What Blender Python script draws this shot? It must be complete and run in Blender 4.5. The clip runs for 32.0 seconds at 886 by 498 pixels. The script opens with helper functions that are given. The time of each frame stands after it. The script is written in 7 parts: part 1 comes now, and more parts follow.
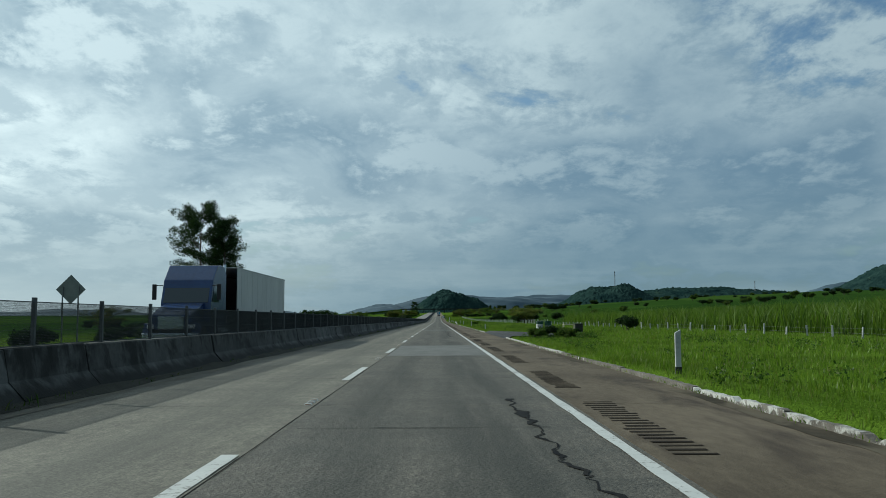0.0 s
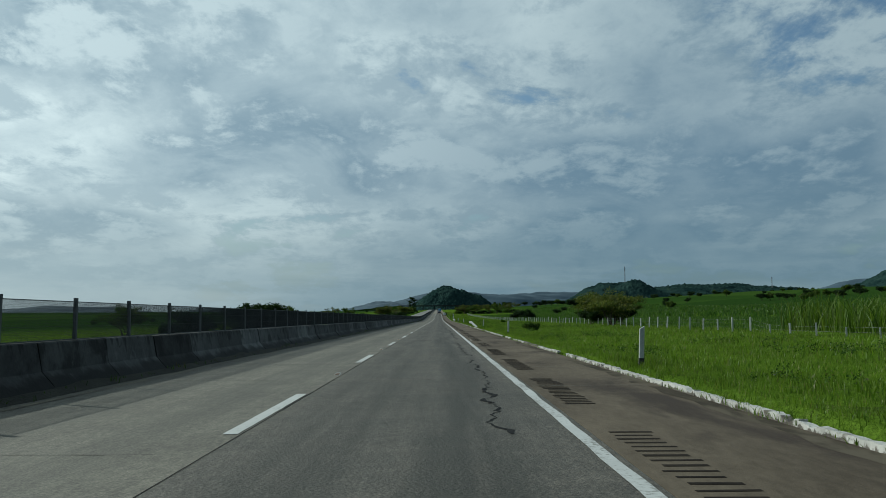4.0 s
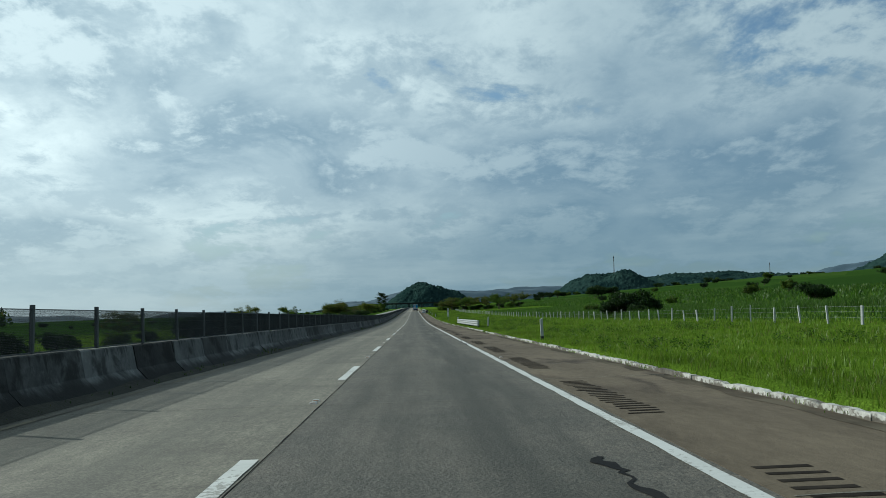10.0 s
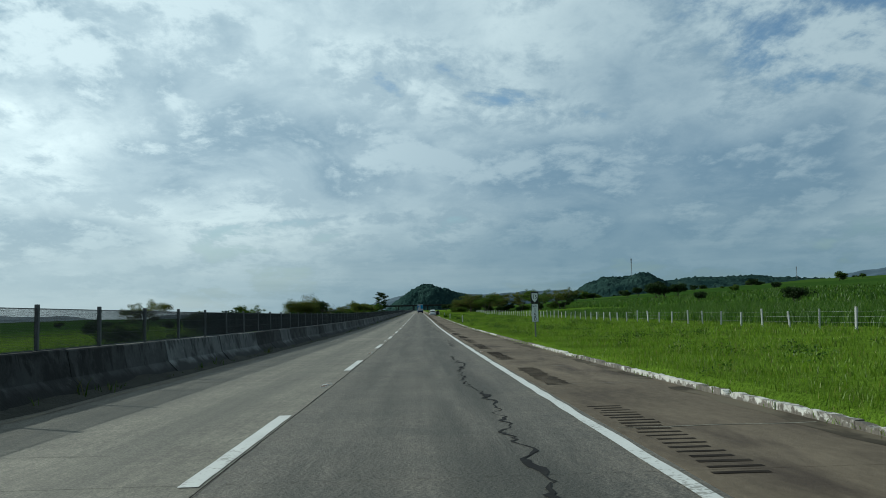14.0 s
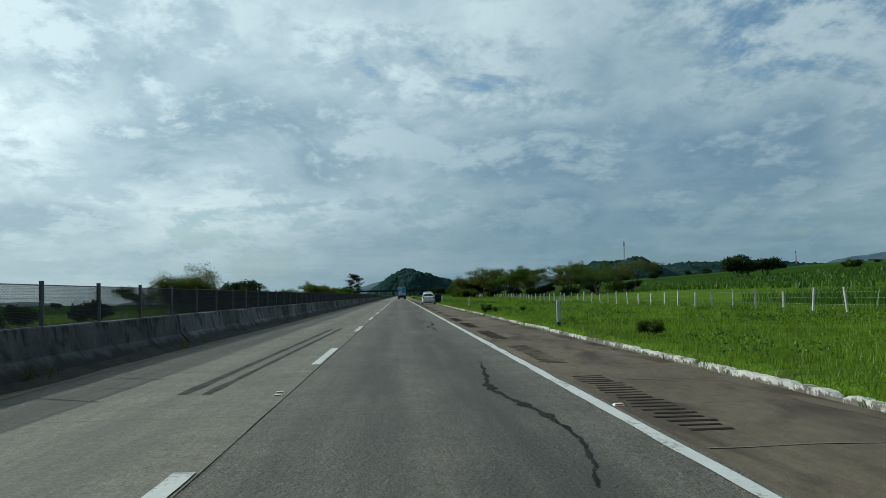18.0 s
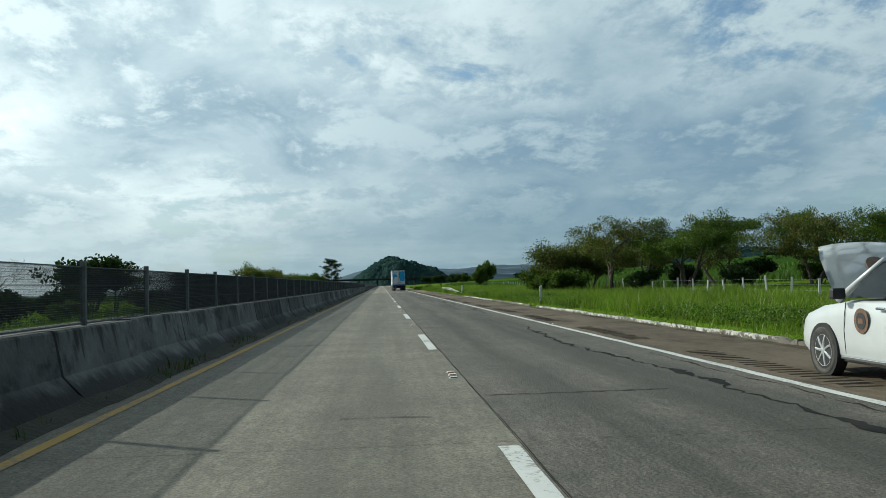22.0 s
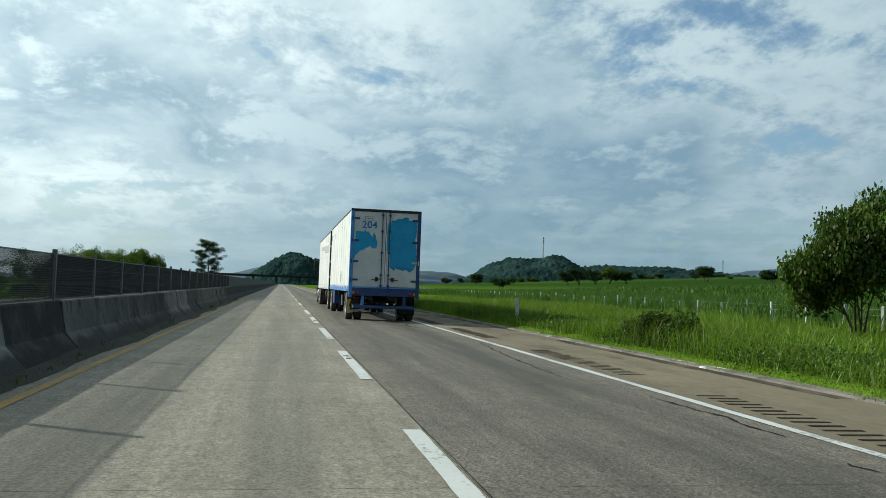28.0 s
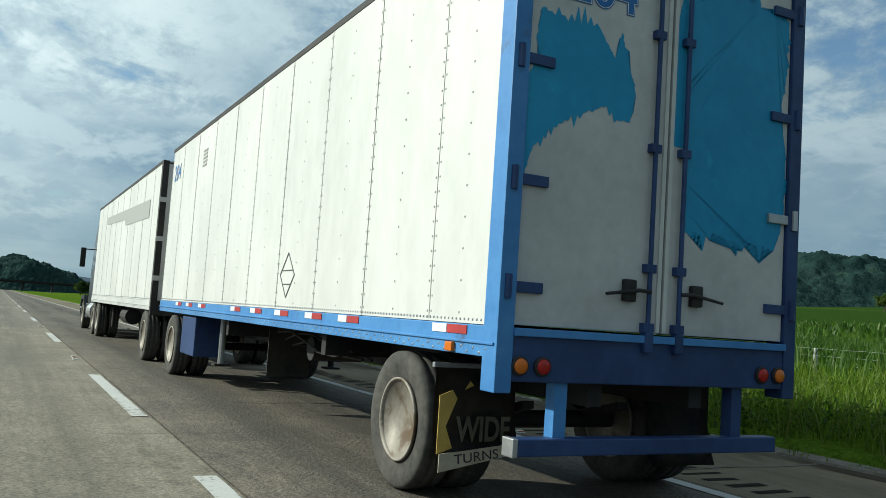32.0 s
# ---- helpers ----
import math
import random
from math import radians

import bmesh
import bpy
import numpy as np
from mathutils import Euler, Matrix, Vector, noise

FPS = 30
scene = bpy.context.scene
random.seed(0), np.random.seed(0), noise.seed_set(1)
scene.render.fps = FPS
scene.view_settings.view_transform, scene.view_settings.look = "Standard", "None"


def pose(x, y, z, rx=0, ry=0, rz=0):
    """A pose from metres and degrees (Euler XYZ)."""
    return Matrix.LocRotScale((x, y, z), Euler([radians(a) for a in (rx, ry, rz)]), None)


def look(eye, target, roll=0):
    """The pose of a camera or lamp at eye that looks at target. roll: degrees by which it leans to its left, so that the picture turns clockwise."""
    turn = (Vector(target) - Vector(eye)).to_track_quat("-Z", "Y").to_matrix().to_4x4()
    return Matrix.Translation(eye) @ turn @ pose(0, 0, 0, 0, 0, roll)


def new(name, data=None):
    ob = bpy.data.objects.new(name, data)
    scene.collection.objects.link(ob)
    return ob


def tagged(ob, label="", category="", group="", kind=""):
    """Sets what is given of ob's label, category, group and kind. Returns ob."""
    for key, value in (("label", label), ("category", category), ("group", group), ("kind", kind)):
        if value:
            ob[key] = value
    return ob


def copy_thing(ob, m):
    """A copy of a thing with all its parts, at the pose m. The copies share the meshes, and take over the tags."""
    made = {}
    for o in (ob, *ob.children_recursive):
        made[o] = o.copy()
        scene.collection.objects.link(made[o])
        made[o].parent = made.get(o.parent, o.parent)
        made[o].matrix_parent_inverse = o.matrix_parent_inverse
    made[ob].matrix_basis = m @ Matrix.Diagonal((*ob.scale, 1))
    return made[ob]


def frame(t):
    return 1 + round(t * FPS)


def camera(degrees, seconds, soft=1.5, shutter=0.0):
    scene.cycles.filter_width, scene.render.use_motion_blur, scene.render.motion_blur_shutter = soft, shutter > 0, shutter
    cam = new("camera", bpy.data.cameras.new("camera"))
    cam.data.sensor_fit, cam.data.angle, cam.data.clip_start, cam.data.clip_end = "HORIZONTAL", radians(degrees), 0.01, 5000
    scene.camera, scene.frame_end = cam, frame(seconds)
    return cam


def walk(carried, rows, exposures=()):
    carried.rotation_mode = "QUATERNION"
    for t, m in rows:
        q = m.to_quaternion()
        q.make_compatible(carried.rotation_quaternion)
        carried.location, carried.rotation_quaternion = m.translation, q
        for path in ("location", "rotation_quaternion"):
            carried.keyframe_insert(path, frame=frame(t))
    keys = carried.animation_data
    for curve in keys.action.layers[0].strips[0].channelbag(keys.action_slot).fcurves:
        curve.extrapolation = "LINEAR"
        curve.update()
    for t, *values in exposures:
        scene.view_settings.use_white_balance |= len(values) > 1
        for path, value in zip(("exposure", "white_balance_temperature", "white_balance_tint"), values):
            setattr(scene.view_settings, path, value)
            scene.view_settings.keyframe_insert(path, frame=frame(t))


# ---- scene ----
cam = camera(55.3, 32.0, 0.5)

# The road runs along +y; x = 0 is the joint between the two lanes. It dips towards y = 400..520 and climbs after it.
SLOPE = 0.0065


def grade(y):
    return -SLOPE + 2 * SLOPE * min(max((y - 400) / 120, 0), 1)


def gz(y):
    y = min(max(y, -400), 1500)
    if y < 400:
        return -SLOPE * (y - 400)
    if y < 520:
        d = y - 400
        return -SLOPE * d + SLOPE * d * d / 120
    return SLOPE * (y - 520)


# seconds, x, y along the road, yaw, pitch over the road, roll; the eye is 1.3 m over the road
DRIVE = [
    (0, 1.90, 9.89, -0.32, 4.77, 0.31),
    (1, 2.11, 39.00, -0.40, 4.66, 0.41),
    (2, 2.27, 67.17, -0.36, 4.73, 0.55),
    (3, 2.41, 95.98, -0.29, 4.65, 0.15),
    (4.5, 2.09, 139.63, -0.25, 4.61, 0.33),
    (6, 1.77, 183.27, -0.21, 4.57, 0.51),
    (7, 1.50, 212.18, -0.03, 4.62, -0.06),
    (7.5, 1.43, 226.58, 0.35, 4.75, 0.10),
    (8, 1.36, 240.98, 0.11, 2.83, -0.83),
    (8.5, 1.40, 255.01, -0.90, 2.20, 0.30),
    (9, 1.44, 269.03, -1.88, 3.50, 1.66),
    (9.5, 1.45, 283.44, -2.10, 4.10, 1.90),
    (10, 1.47, 297.86, -1.96, 4.49, 1.93),
    (11, 1.49, 326.62, -1.74, 4.72, 1.59),
    (12, 1.60, 355.23, -1.76, 4.64, 1.42),
    (13, 1.77, 383.93, -1.75, 4.72, 1.55),
    (14, 1.76, 411.97, -1.62, 4.60, 1.43),
    (14.5, 1.77, 426.02, -2.60, 3.90, 1.30),
    (15.5, 1.77, 454.14, -2.30, 3.83, 1.27),
    (17, 1.78, 496.31, -2.97, 3.05, 1.11),
    (18, 1.52, 523.45, -2.95, 3.06, 1.35),
    (19, 0.84, 550.07, -2.85, 3.13, 1.45),
    (20, -0.12, 576.00, -2.94, 3.12, 0.82),
    (21, -0.82, 602.13, -3.03, 3.10, 1.36),
    (22, -1.09, 628.12, -4.14, 2.30, 1.57),
    (23, -0.92, 655.13, -4.75, 1.67, 1.70),
    (24, -0.99, 681.46, -5.35, 1.60, 1.56),
    (25, -1.21, 709.32, -5.79, 1.23, 0.89),
    (25.5, -1.22, 723.30, -6.50, 1.25, 0.90),
    (26.5, -1.20, 748.50, -7.70, 1.60, 0.00),
    (27.5, -1.22, 764.24, -9.03, 2.08, -1.09),
    (28, -1.35, 767.50, -10.86, 2.67, -1.99),
    (29, -1.70, 774.65, -12.60, 2.03, -2.39),
    (29.5, -1.76, 778.22, -12.30, 1.20, -2.10),
    (30, -1.82, 781.78, -14.90, 1.85, -1.75),
    (30.5, -1.78, 784.90, -18.80, 4.00, -2.30),
    (31, -1.73, 788.02, -21.43, 5.37, -2.48),
    (32, -1.61, 794.42, -27.77, 4.56, -3.62),
]
walk(cam, [(t, pose(x, y, gz(y) + 1.3, 90 + p + math.degrees(grade(y + 15)), r, yaw)) for t, x, y, yaw, p, r in DRIVE],
     exposures=[(0, -0.07, 5980, -3), (2, -0.06, 6000, -3), (3, -0.2, 6000, -3), (5.6, -0.26, 6000, -3), (7.3, -0.24, 6000, -3), (9.5, 0.05, 6000, -3), (18, 0.03, 6000, -3), (20, -0.04, 6000, -3), (21, 0.14, 6150, -2), (22, 0.32, 6300, -1), (24, 0.40, 6300, -1), (28, 0.42, 6300, -1), (29, 0.46, 6350, -1), (30, 0.52, 6400, -1), (31, 0.40, 6300, -2), (32, 0.36, 6300, -2)])

# ---- sky and sun ----
SUN_WAY = Vector((-1.0, 0.60, 0.667)).normalized()
sun_data = bpy.data.lights.new("sun", "SUN")
sun_data.energy, sun_data.angle, sun_data.color = 4.6, radians(0.8), (1.0, 0.95, 0.86)
sun = new("sun", sun_data)
sun.matrix_world = look(SUN_WAY * 50, (0, 0, 0))

world = bpy.data.worlds.new("sky")
scene.world = world
world.use_nodes = True
wn, wl = world.node_tree.nodes, world.node_tree.links
wn.clear()


class Nodes:
    """Short hand for building node trees."""

    def __init__(self, tree):
        self.n, self.l = tree.nodes, tree.links

    def put(self, socket, value):
        if isinstance(value, bpy.types.NodeSocket):
            self.l.new(value, socket)
        elif value is not None:
            socket.default_value = value

    def math(self, op, a, b=None, c=None, clamp=False):
        k = self.n.new("ShaderNodeMath")
        k.operation, k.use_clamp = op, clamp
        for s, v in zip(k.inputs, (a, b, c)):
            self.put(s, v)
        return k.outputs[0]

    def vmath(self, op, a, b=None):
        k = self.n.new("ShaderNodeVectorMath")
        k.operation = op
        self.put(k.inputs[0], a)
        self.put(k.inputs[1], b)
        return k.outputs["Value"] if op in ("DOT_PRODUCT", "LENGTH") else k.outputs[0]

    def noise(self, vec, scale, detail=4, rough=0.55, distortion=0.0):
        k = self.n.new("ShaderNodeTexNoise")
        self.put(k.inputs["Vector"], vec)
        for name, v in (("Scale", scale), ("Detail", detail), ("Roughness", rough), ("Distortion", distortion)):
            self.put(k.inputs[name], v)
        return k.outputs["Fac"]

    def ramp(self, fac, *stops):
        k = self.n.new("ShaderNodeValToRGB")
        e = k.color_ramp.elements
        while len(e) < len(stops):
            e.new(0.5)
        for el, (p, col) in zip(e, stops):
            el.position = p
            el.color = (*col, 1) if hasattr(col, "__len__") else (col, col, col, 1)
        self.put(k.inputs[0], fac)
        return k.outputs[0]

    def mix(self, fac, a, b, kind="MIX"):
        k = self.n.new("ShaderNodeMix")
        k.data_type, k.blend_type = "RGBA", kind
        self.put(k.inputs[0], fac)
        for s, v in ((k.inputs[6], a), (k.inputs[7], b)):
            self.put(s, (*v, 1) if isinstance(v, tuple) and len(v) == 3 else v)
        return k.outputs[2]

    def step(self, v, lo, hi):
        k = self.n.new("ShaderNodeMapRange")
        k.interpolation_type = "SMOOTHSTEP"
        self.put(k.inputs[0], v)
        k.inputs[1].default_value, k.inputs[2].default_value = lo, hi
        return k.outputs[0]


W = Nodes(world.node_tree)
coord = wn.new("ShaderNodeTexCoord").outputs["Generated"]
sep = wn.new("ShaderNodeSeparateXYZ")
wl.new(coord, sep.inputs[0])
up = W.math("ADD", W.math("MAXIMUM", sep.outputs[2], 0.0), 0.30)
comb = wn.new("ShaderNodeCombineXYZ")
wl.new(W.math("ADD", W.math("DIVIDE", sep.outputs[0], up), 5.3), comb.inputs[0])
wl.new(W.math("DIVIDE", sep.outputs[1], up), comb.inputs[1])
deck = comb.outputs[0]
sky = wn.new("ShaderNodeTexSky")
sky.sky_type, sky.sun_disc = "NISHITA", False
sky.sun_elevation = math.asin(SUN_WAY.z)
sky.sun_rotation = math.atan2(SUN_WAY.x, SUN_WAY.y)
blue = W.mix(1.0, sky.outputs[0], (0.095, 0.105, 0.112), "MULTIPLY")
glow = W.step(W.vmath("DOT_PRODUCT", coord, tuple(SUN_WAY)), 0.30, 0.97)
side = W.step(W.vmath("DOT_PRODUCT", coord, tuple(SUN_WAY)), -0.25, 0.45)
# a deck of broken altocumulus: thin cloud is white, thick cloud grey, and gaps show the blue
mass = W.noise(deck, 1.15, 3, 0.5)
fluff = W.noise(deck, 3.1, 9, 0.62, 0.35)
fine = W.noise(W.vmath("MULTIPLY", deck, (1.0, 0.8, 1.0)), 9.5, 8, 0.66, 0.2)
cover = W.math("ADD", W.math("MULTIPLY", mass, 0.48), W.math("MULTIPLY", fluff, 0.36))
cover = W.math("ADD", cover, W.math("MULTIPLY", fine, 0.16))
shade_col = W.mix(glow, W.mix(side, (0.190, 0.280, 0.380), (0.230, 0.335, 0.450)), (0.49, 0.61, 0.715))
light_col = W.mix(glow, W.mix(side, (0.42, 0.50, 0.575), (0.58, 0.67, 0.735)), (1.38, 1.45, 1.46))
curl = W.math("ADD", W.math("MULTIPLY", fluff, 0.55), W.math("MULTIPLY", fine, 0.45))
puff = W.mix(W.step(curl, 0.41, 0.58), W.mix(0.30, shade_col, light_col), light_col)
grey = W.mix(W.math("MULTIPLY", W.step(curl, 0.46, 0.60), 0.55), shade_col, light_col)
cloud = W.mix(W.step(cover, 0.476, 0.554), puff, grey)
above = W.mix(W.math("ADD", W.step(cover, 0.390, 0.458), W.math("MULTIPLY", glow, 0.5), clamp=True), blue, cloud)
haze = W.math("MULTIPLY", W.math("SUBTRACT", 1.0, W.step(sep.outputs[2], 0.0, 0.19)), 0.92)
haze_col = W.mix(glow, (0.205, 0.305, 0.385), (0.64, 0.73, 0.77))
streak_v = W.vmath("MULTIPLY", coord, (1.5, 1.5, 16.0))
haze_col = W.mix(W.math("MULTIPLY", W.step(W.noise(streak_v, 2.0, 6, 0.55), 0.42, 0.66), 0.45), haze_col, W.mix(glow, (0.40, 0.485, 0.53), (0.85, 0.90, 0.90)))
full = W.mix(haze, above, haze_col)
bg = wn.new("ShaderNodeBackground")
wl.new(full, bg.inputs[0])
bg.inputs[1].default_value = 0.82
wout = wn.new("ShaderNodeOutputWorld")
wl.new(bg.outputs[0], wout.inputs[0])


# ---- materials ----
def material(name, base, rough=0.85, metal=0.0, bump=None, spec=0.3, alpha=None):
    """base: a colour, or a function of (Nodes, position) that gives a colour socket; bump: (scale, strength, distance)."""
    m = bpy.data.materials.new(name)
    m.use_nodes = True
    t = Nodes(m.node_tree)
    bsdf = m.node_tree.nodes["Principled BSDF"]
    pos = t.n.new("ShaderNodeNewGeometry").outputs["Position"]
    t.pos = pos
    col = base(t, pos) if callable(base) else (*base, 1)
    t.put(bsdf.inputs["Base Color"], col)
    t.put(bsdf.inputs["Roughness"], rough(t, pos) if callable(rough) else rough)
    bsdf.inputs["Metallic"].default_value = metal
    bsdf.inputs["Specular IOR Level"].default_value = spec
    if alpha:
        t.put(bsdf.inputs["Alpha"], alpha(t, pos))
    if bump:
        b = t.n.new("ShaderNodeBump")
        b.inputs["Strength"].default_value, b.inputs["Distance"].default_value = bump[1], bump[2]
        t.put(b.inputs["Height"], t.noise(pos, bump[0], 4, 0.6))
        m.node_tree.links.new(b.outputs[0], bsdf.inputs["Normal"])
    return m


def mottled(a, b, s1, s2, c=None, cs=1.0, clo=0.55, chi=0.7, stretch=(1, 1, 1)):
    """Two-scale variation between a and b, with stains of colour c."""
    def build(t, pos):
        v = t.vmath("MULTIPLY", pos, stretch)
        f = t.math("ADD", t.math("MULTIPLY", t.noise(v, s1, 3), 0.6), t.math("MULTIPLY", t.noise(v, s2, 5, 0.65), 0.4))
        col = t.ramp(f, (0.36, a), (0.64, b))
        if c:
            col = t.mix(t.step(t.noise(v, cs, 5, 0.6, 0.4), clo, chi), col, c)
        return col
    return build


def object_random(t):
    return t.n.new("ShaderNodeObjectInfo").outputs["Random"]


def lane_base(a, b, track, xs):
    """Worn concrete: tone from slab to slab, darker wheel tracks along the lines xs, oil stains, transverse scuffs."""
    def build(t, pos):
        col = mottled(a, b, 0.9, 9.0)(t, pos)
        coarse = t.noise(t.vmath("MULTIPLY", pos, (1, 0.35, 1)), 14.0, 3, 0.7)
        col = t.mix(1.0, col, t.ramp(coarse, (0.3, 0.74), (0.7, 1.24)), "MULTIPLY")
        s = t.n.new("ShaderNodeSeparateXYZ")
        t.l.new(pos, s.inputs[0])
        wob = t.math("ADD", s.outputs[0], t.math("MULTIPLY", t.math("SUBTRACT", t.noise(t.vmath("MULTIPLY", pos, (0.5, 0.05, 0)), 1.0, 3), 0.5), 0.8))
        for x in xs:
            d = t.math("ABSOLUTE", t.math("SUBTRACT", wob, x))
            k = t.math("SUBTRACT", 1.0, t.step(d, 0.10, 0.85))
            k = t.math("MULTIPLY", k, t.step(t.noise(t.vmath("MULTIPLY", pos, (1.6, 0.10, 0)), 1.0, 5, 0.6), 0.30, 0.62))
            col = t.mix(t.math("MULTIPLY", k, 0.75), col, track)
        grit = t.noise(pos, 38.0, 4, 0.75)
        col = t.mix(1.0, col, t.ramp(grit, (0.34, 0.48), (0.66, 1.46)), "MULTIPLY")
        along = t.noise(t.vmath("MULTIPLY", pos, (5.0, 0.12, 0)), 1.0, 5, 0.65)
        col = t.mix(1.0, col, t.ramp(along, (0.3, 0.84), (0.7, 1.14)), "MULTIPLY")
        oil = t.noise(t.vmath("MULTIPLY", pos, (1.4, 0.5, 0)), 1.0, 5, 0.6, 0.3)
        col = t.mix(t.math("MULTIPLY", t.step(oil, 0.60, 0.74), 0.45), col, track)
        tone = t.ramp(object_random(t), (0.0, 0.94), (0.5, 1.0), (0.95, 1.04), (0.988, 1.22))
        return t.mix(1.0, col, tone, "MULTIPLY")
    return build


M = {}
M["left_lane"] = material("worn_tan_concrete", lane_base((0.083, 0.075, 0.059), (0.127, 0.117, 0.091), (0.062, 0.058, 0.046), (-2.9, -1.2)), 0.8, bump=(30, 0.35, 0.01))
M["left_lane_pale"] = material("pale_tan_concrete", lane_base((0.136, 0.121, 0.092), (0.203, 0.180, 0.141), (0.100, 0.089, 0.070), (-2.9, -1.2)), 0.8, bump=(30, 0.35, 0.01))
M["right_lane"] = material("worn_grey_concrete", lane_base((0.059, 0.055, 0.046), (0.092, 0.081, 0.066), (0.030, 0.029, 0.023), (1.0, 2.35, 2.7)), 0.8, bump=(26, 0.9, 0.022), spec=0.3)
M["right_lane_pale"] = material("warm_grey_concrete", lane_base((0.091, 0.079, 0.064), (0.138, 0.117, 0.091), (0.047, 0.042, 0.032), (1.0, 2.35, 2.7)), 0.8, bump=(26, 0.9, 0.022), spec=0.3)
M["shoulder"] = material("stained_brown_concrete", mottled((0.057, 0.044, 0.030), (0.119, 0.095, 0.067), 0.6, 9.0, (0.037, 0.027, 0.020), 0.8, 0.50, 0.70, (1, 0.30, 1)), 0.9, bump=(25, 0.6, 0.015), spec=0.15)
M["shoulder_pale"] = material("dusty_tan_concrete", mottled((0.101, 0.082, 0.056), (0.176, 0.147, 0.101), 0.6, 9.0, (0.058, 0.047, 0.033), 0.8, 0.54, 0.72, (1, 0.30, 1)), 0.9, bump=(25, 0.6, 0.015), spec=0.15)
M["far_lane"] = material("grey_concrete_far_road", mottled((0.113, 0.108, 0.101), (0.157, 0.153, 0.143), 0.4, 5.0), 0.85)
M["asphalt"] = material("dark_lay_by_asphalt", mottled((0.011, 0.012, 0.013), (0.035, 0.036, 0.037), 1.3, 10.0, (0.070, 0.066, 0.059), 2.2, 0.60, 0.72), 0.9, bump=(35, 0.9, 0.02))
M["repair"] = material("pale_repaired_concrete", mottled((0.076, 0.076, 0.072), (0.122, 0.121, 0.114), 1.2, 11.0, (0.062, 0.062, 0.058), 3.0, 0.56, 0.70), 0.85, bump=(30, 0.6, 0.01))
M["subgrade"] = material("dark_joint_filler", (0.022, 0.021, 0.020), 0.95)
M["tar"] = material("dark_crack_sealant", mottled((0.008, 0.008, 0.009), (0.021, 0.020, 0.019), 1.5, 20), 0.75, spec=0.04)


def paint_base(col, under, lo, hi):
    def build(t, pos):
        f = t.math("ADD", t.math("MULTIPLY", t.noise(t.vmath("MULTIPLY", pos, (1, 0.35, 1)), 1.6, 3, 0.6), 0.45), t.math("MULTIPLY", t.noise(pos, 17.0, 4, 0.7), 0.55))
        return t.mix(t.step(f, lo, hi), mottled(under, tuple(v * 1.25 for v in under), 2, 15)(t, pos), mottled(tuple(v * 0.86 for v in col), col, 1.5, 20)(t, pos))
    return build


def cast(a, b, stain, lo):
    """Weathered cast concrete: blotches, drips from the top edge, mud splashed up from the foot, a tone for each segment."""
    def build(t, pos):
        own = t.n.new("ShaderNodeTexCoord").outputs["Object"]
        s = t.n.new("ShaderNodeSeparateXYZ")
        t.l.new(own, s.inputs[0])
        col = mottled(a, b, 1.1, 9.0)(t, pos)
        blot = t.noise(pos, 1.3, 5, 0.6, 0.4)
        col = t.mix(t.math("MULTIPLY", t.step(blot, lo, lo + 0.14), 0.8), col, stain)
        pale = t.step(t.noise(pos, 2.1, 5, 0.7), 0.55, 0.68)
        col = t.mix(t.math("MULTIPLY", pale, 0.6), col, tuple(v * 1.35 for v in b))
        drip = t.noise(t.vmath("MULTIPLY", pos, (1, 4.5, 0.35)), 1.0, 4, 0.6)
        reach = t.math("ADD", t.math("MULTIPLY", drip, 1.6), t.math("MULTIPLY", s.outputs[2], 0.75))
        col = t.mix(t.math("MULTIPLY", t.step(reach, 1.42, 1.58), 0.8), col, stain)
        splash = t.math("ADD", s.outputs[2], t.math("MULTIPLY", t.noise(t.vmath("MULTIPLY", pos, (1, 1.2, 1.2)), 1.0, 5, 0.65), 0.55))
        mud = tuple(v * 0.6 for v in stain)
        col = t.mix(t.math("MULTIPLY", t.math("SUBTRACT", 1.0, t.step(splash, 0.46, 0.64)), 0.93), col, mud)
        return t.mix(1.0, col, t.ramp(object_random(t), (0.0, 0.55), (0.55, 0.95), (1.0, 1.5)), "MULTIPLY")
    return build


M["white_line"] = material("worn_white_road_paint", paint_base((0.43, 0.435, 0.42), (0.18, 0.176, 0.162), 0.405, 0.475), 0.75)
M["yellow_line"] = material("worn_yellow_road_paint", paint_base((0.33, 0.205, 0.05), (0.13, 0.118, 0.095), 0.41, 0.53), 0.8)
M["yellow_dirty"] = material("dirty_faded_yellow_paint", paint_base((0.17, 0.145, 0.095), (0.075, 0.068, 0.056), 0.45, 0.58), 0.85)
M["skid"] = material("black_tyre_rubber_mark", mottled((0.020, 0.020, 0.020), (0.062, 0.058, 0.052), 2, 25), 0.75, spec=0.04)
M["rumble"] = material("dark_rumble_groove", mottled((0.011, 0.009, 0.008), (0.029, 0.024, 0.019), 2.0, 25.0), 0.95, spec=0.04)
M["grime"] = material("dark_shoulder_grime", mottled((0.032, 0.028, 0.021), (0.070, 0.057, 0.043), 0.9, 10.0, (0.095, 0.081, 0.060), 1.1, 0.46, 0.60, (1, 0.4, 1)), 0.92, spec=0.04)
M["barrier"] = material("stained_barrier_concrete", cast((0.053, 0.054, 0.053), (0.108, 0.109, 0.105), (0.013, 0.014, 0.013), 0.51), 0.9, bump=(14, 0.5, 0.02))
M["barrier_old"] = material("blackened_barrier_concrete", cast((0.024, 0.025, 0.025), (0.066, 0.066, 0.063), (0.008, 0.009, 0.008), 0.44), 0.92, bump=(14, 0.5, 0.02))
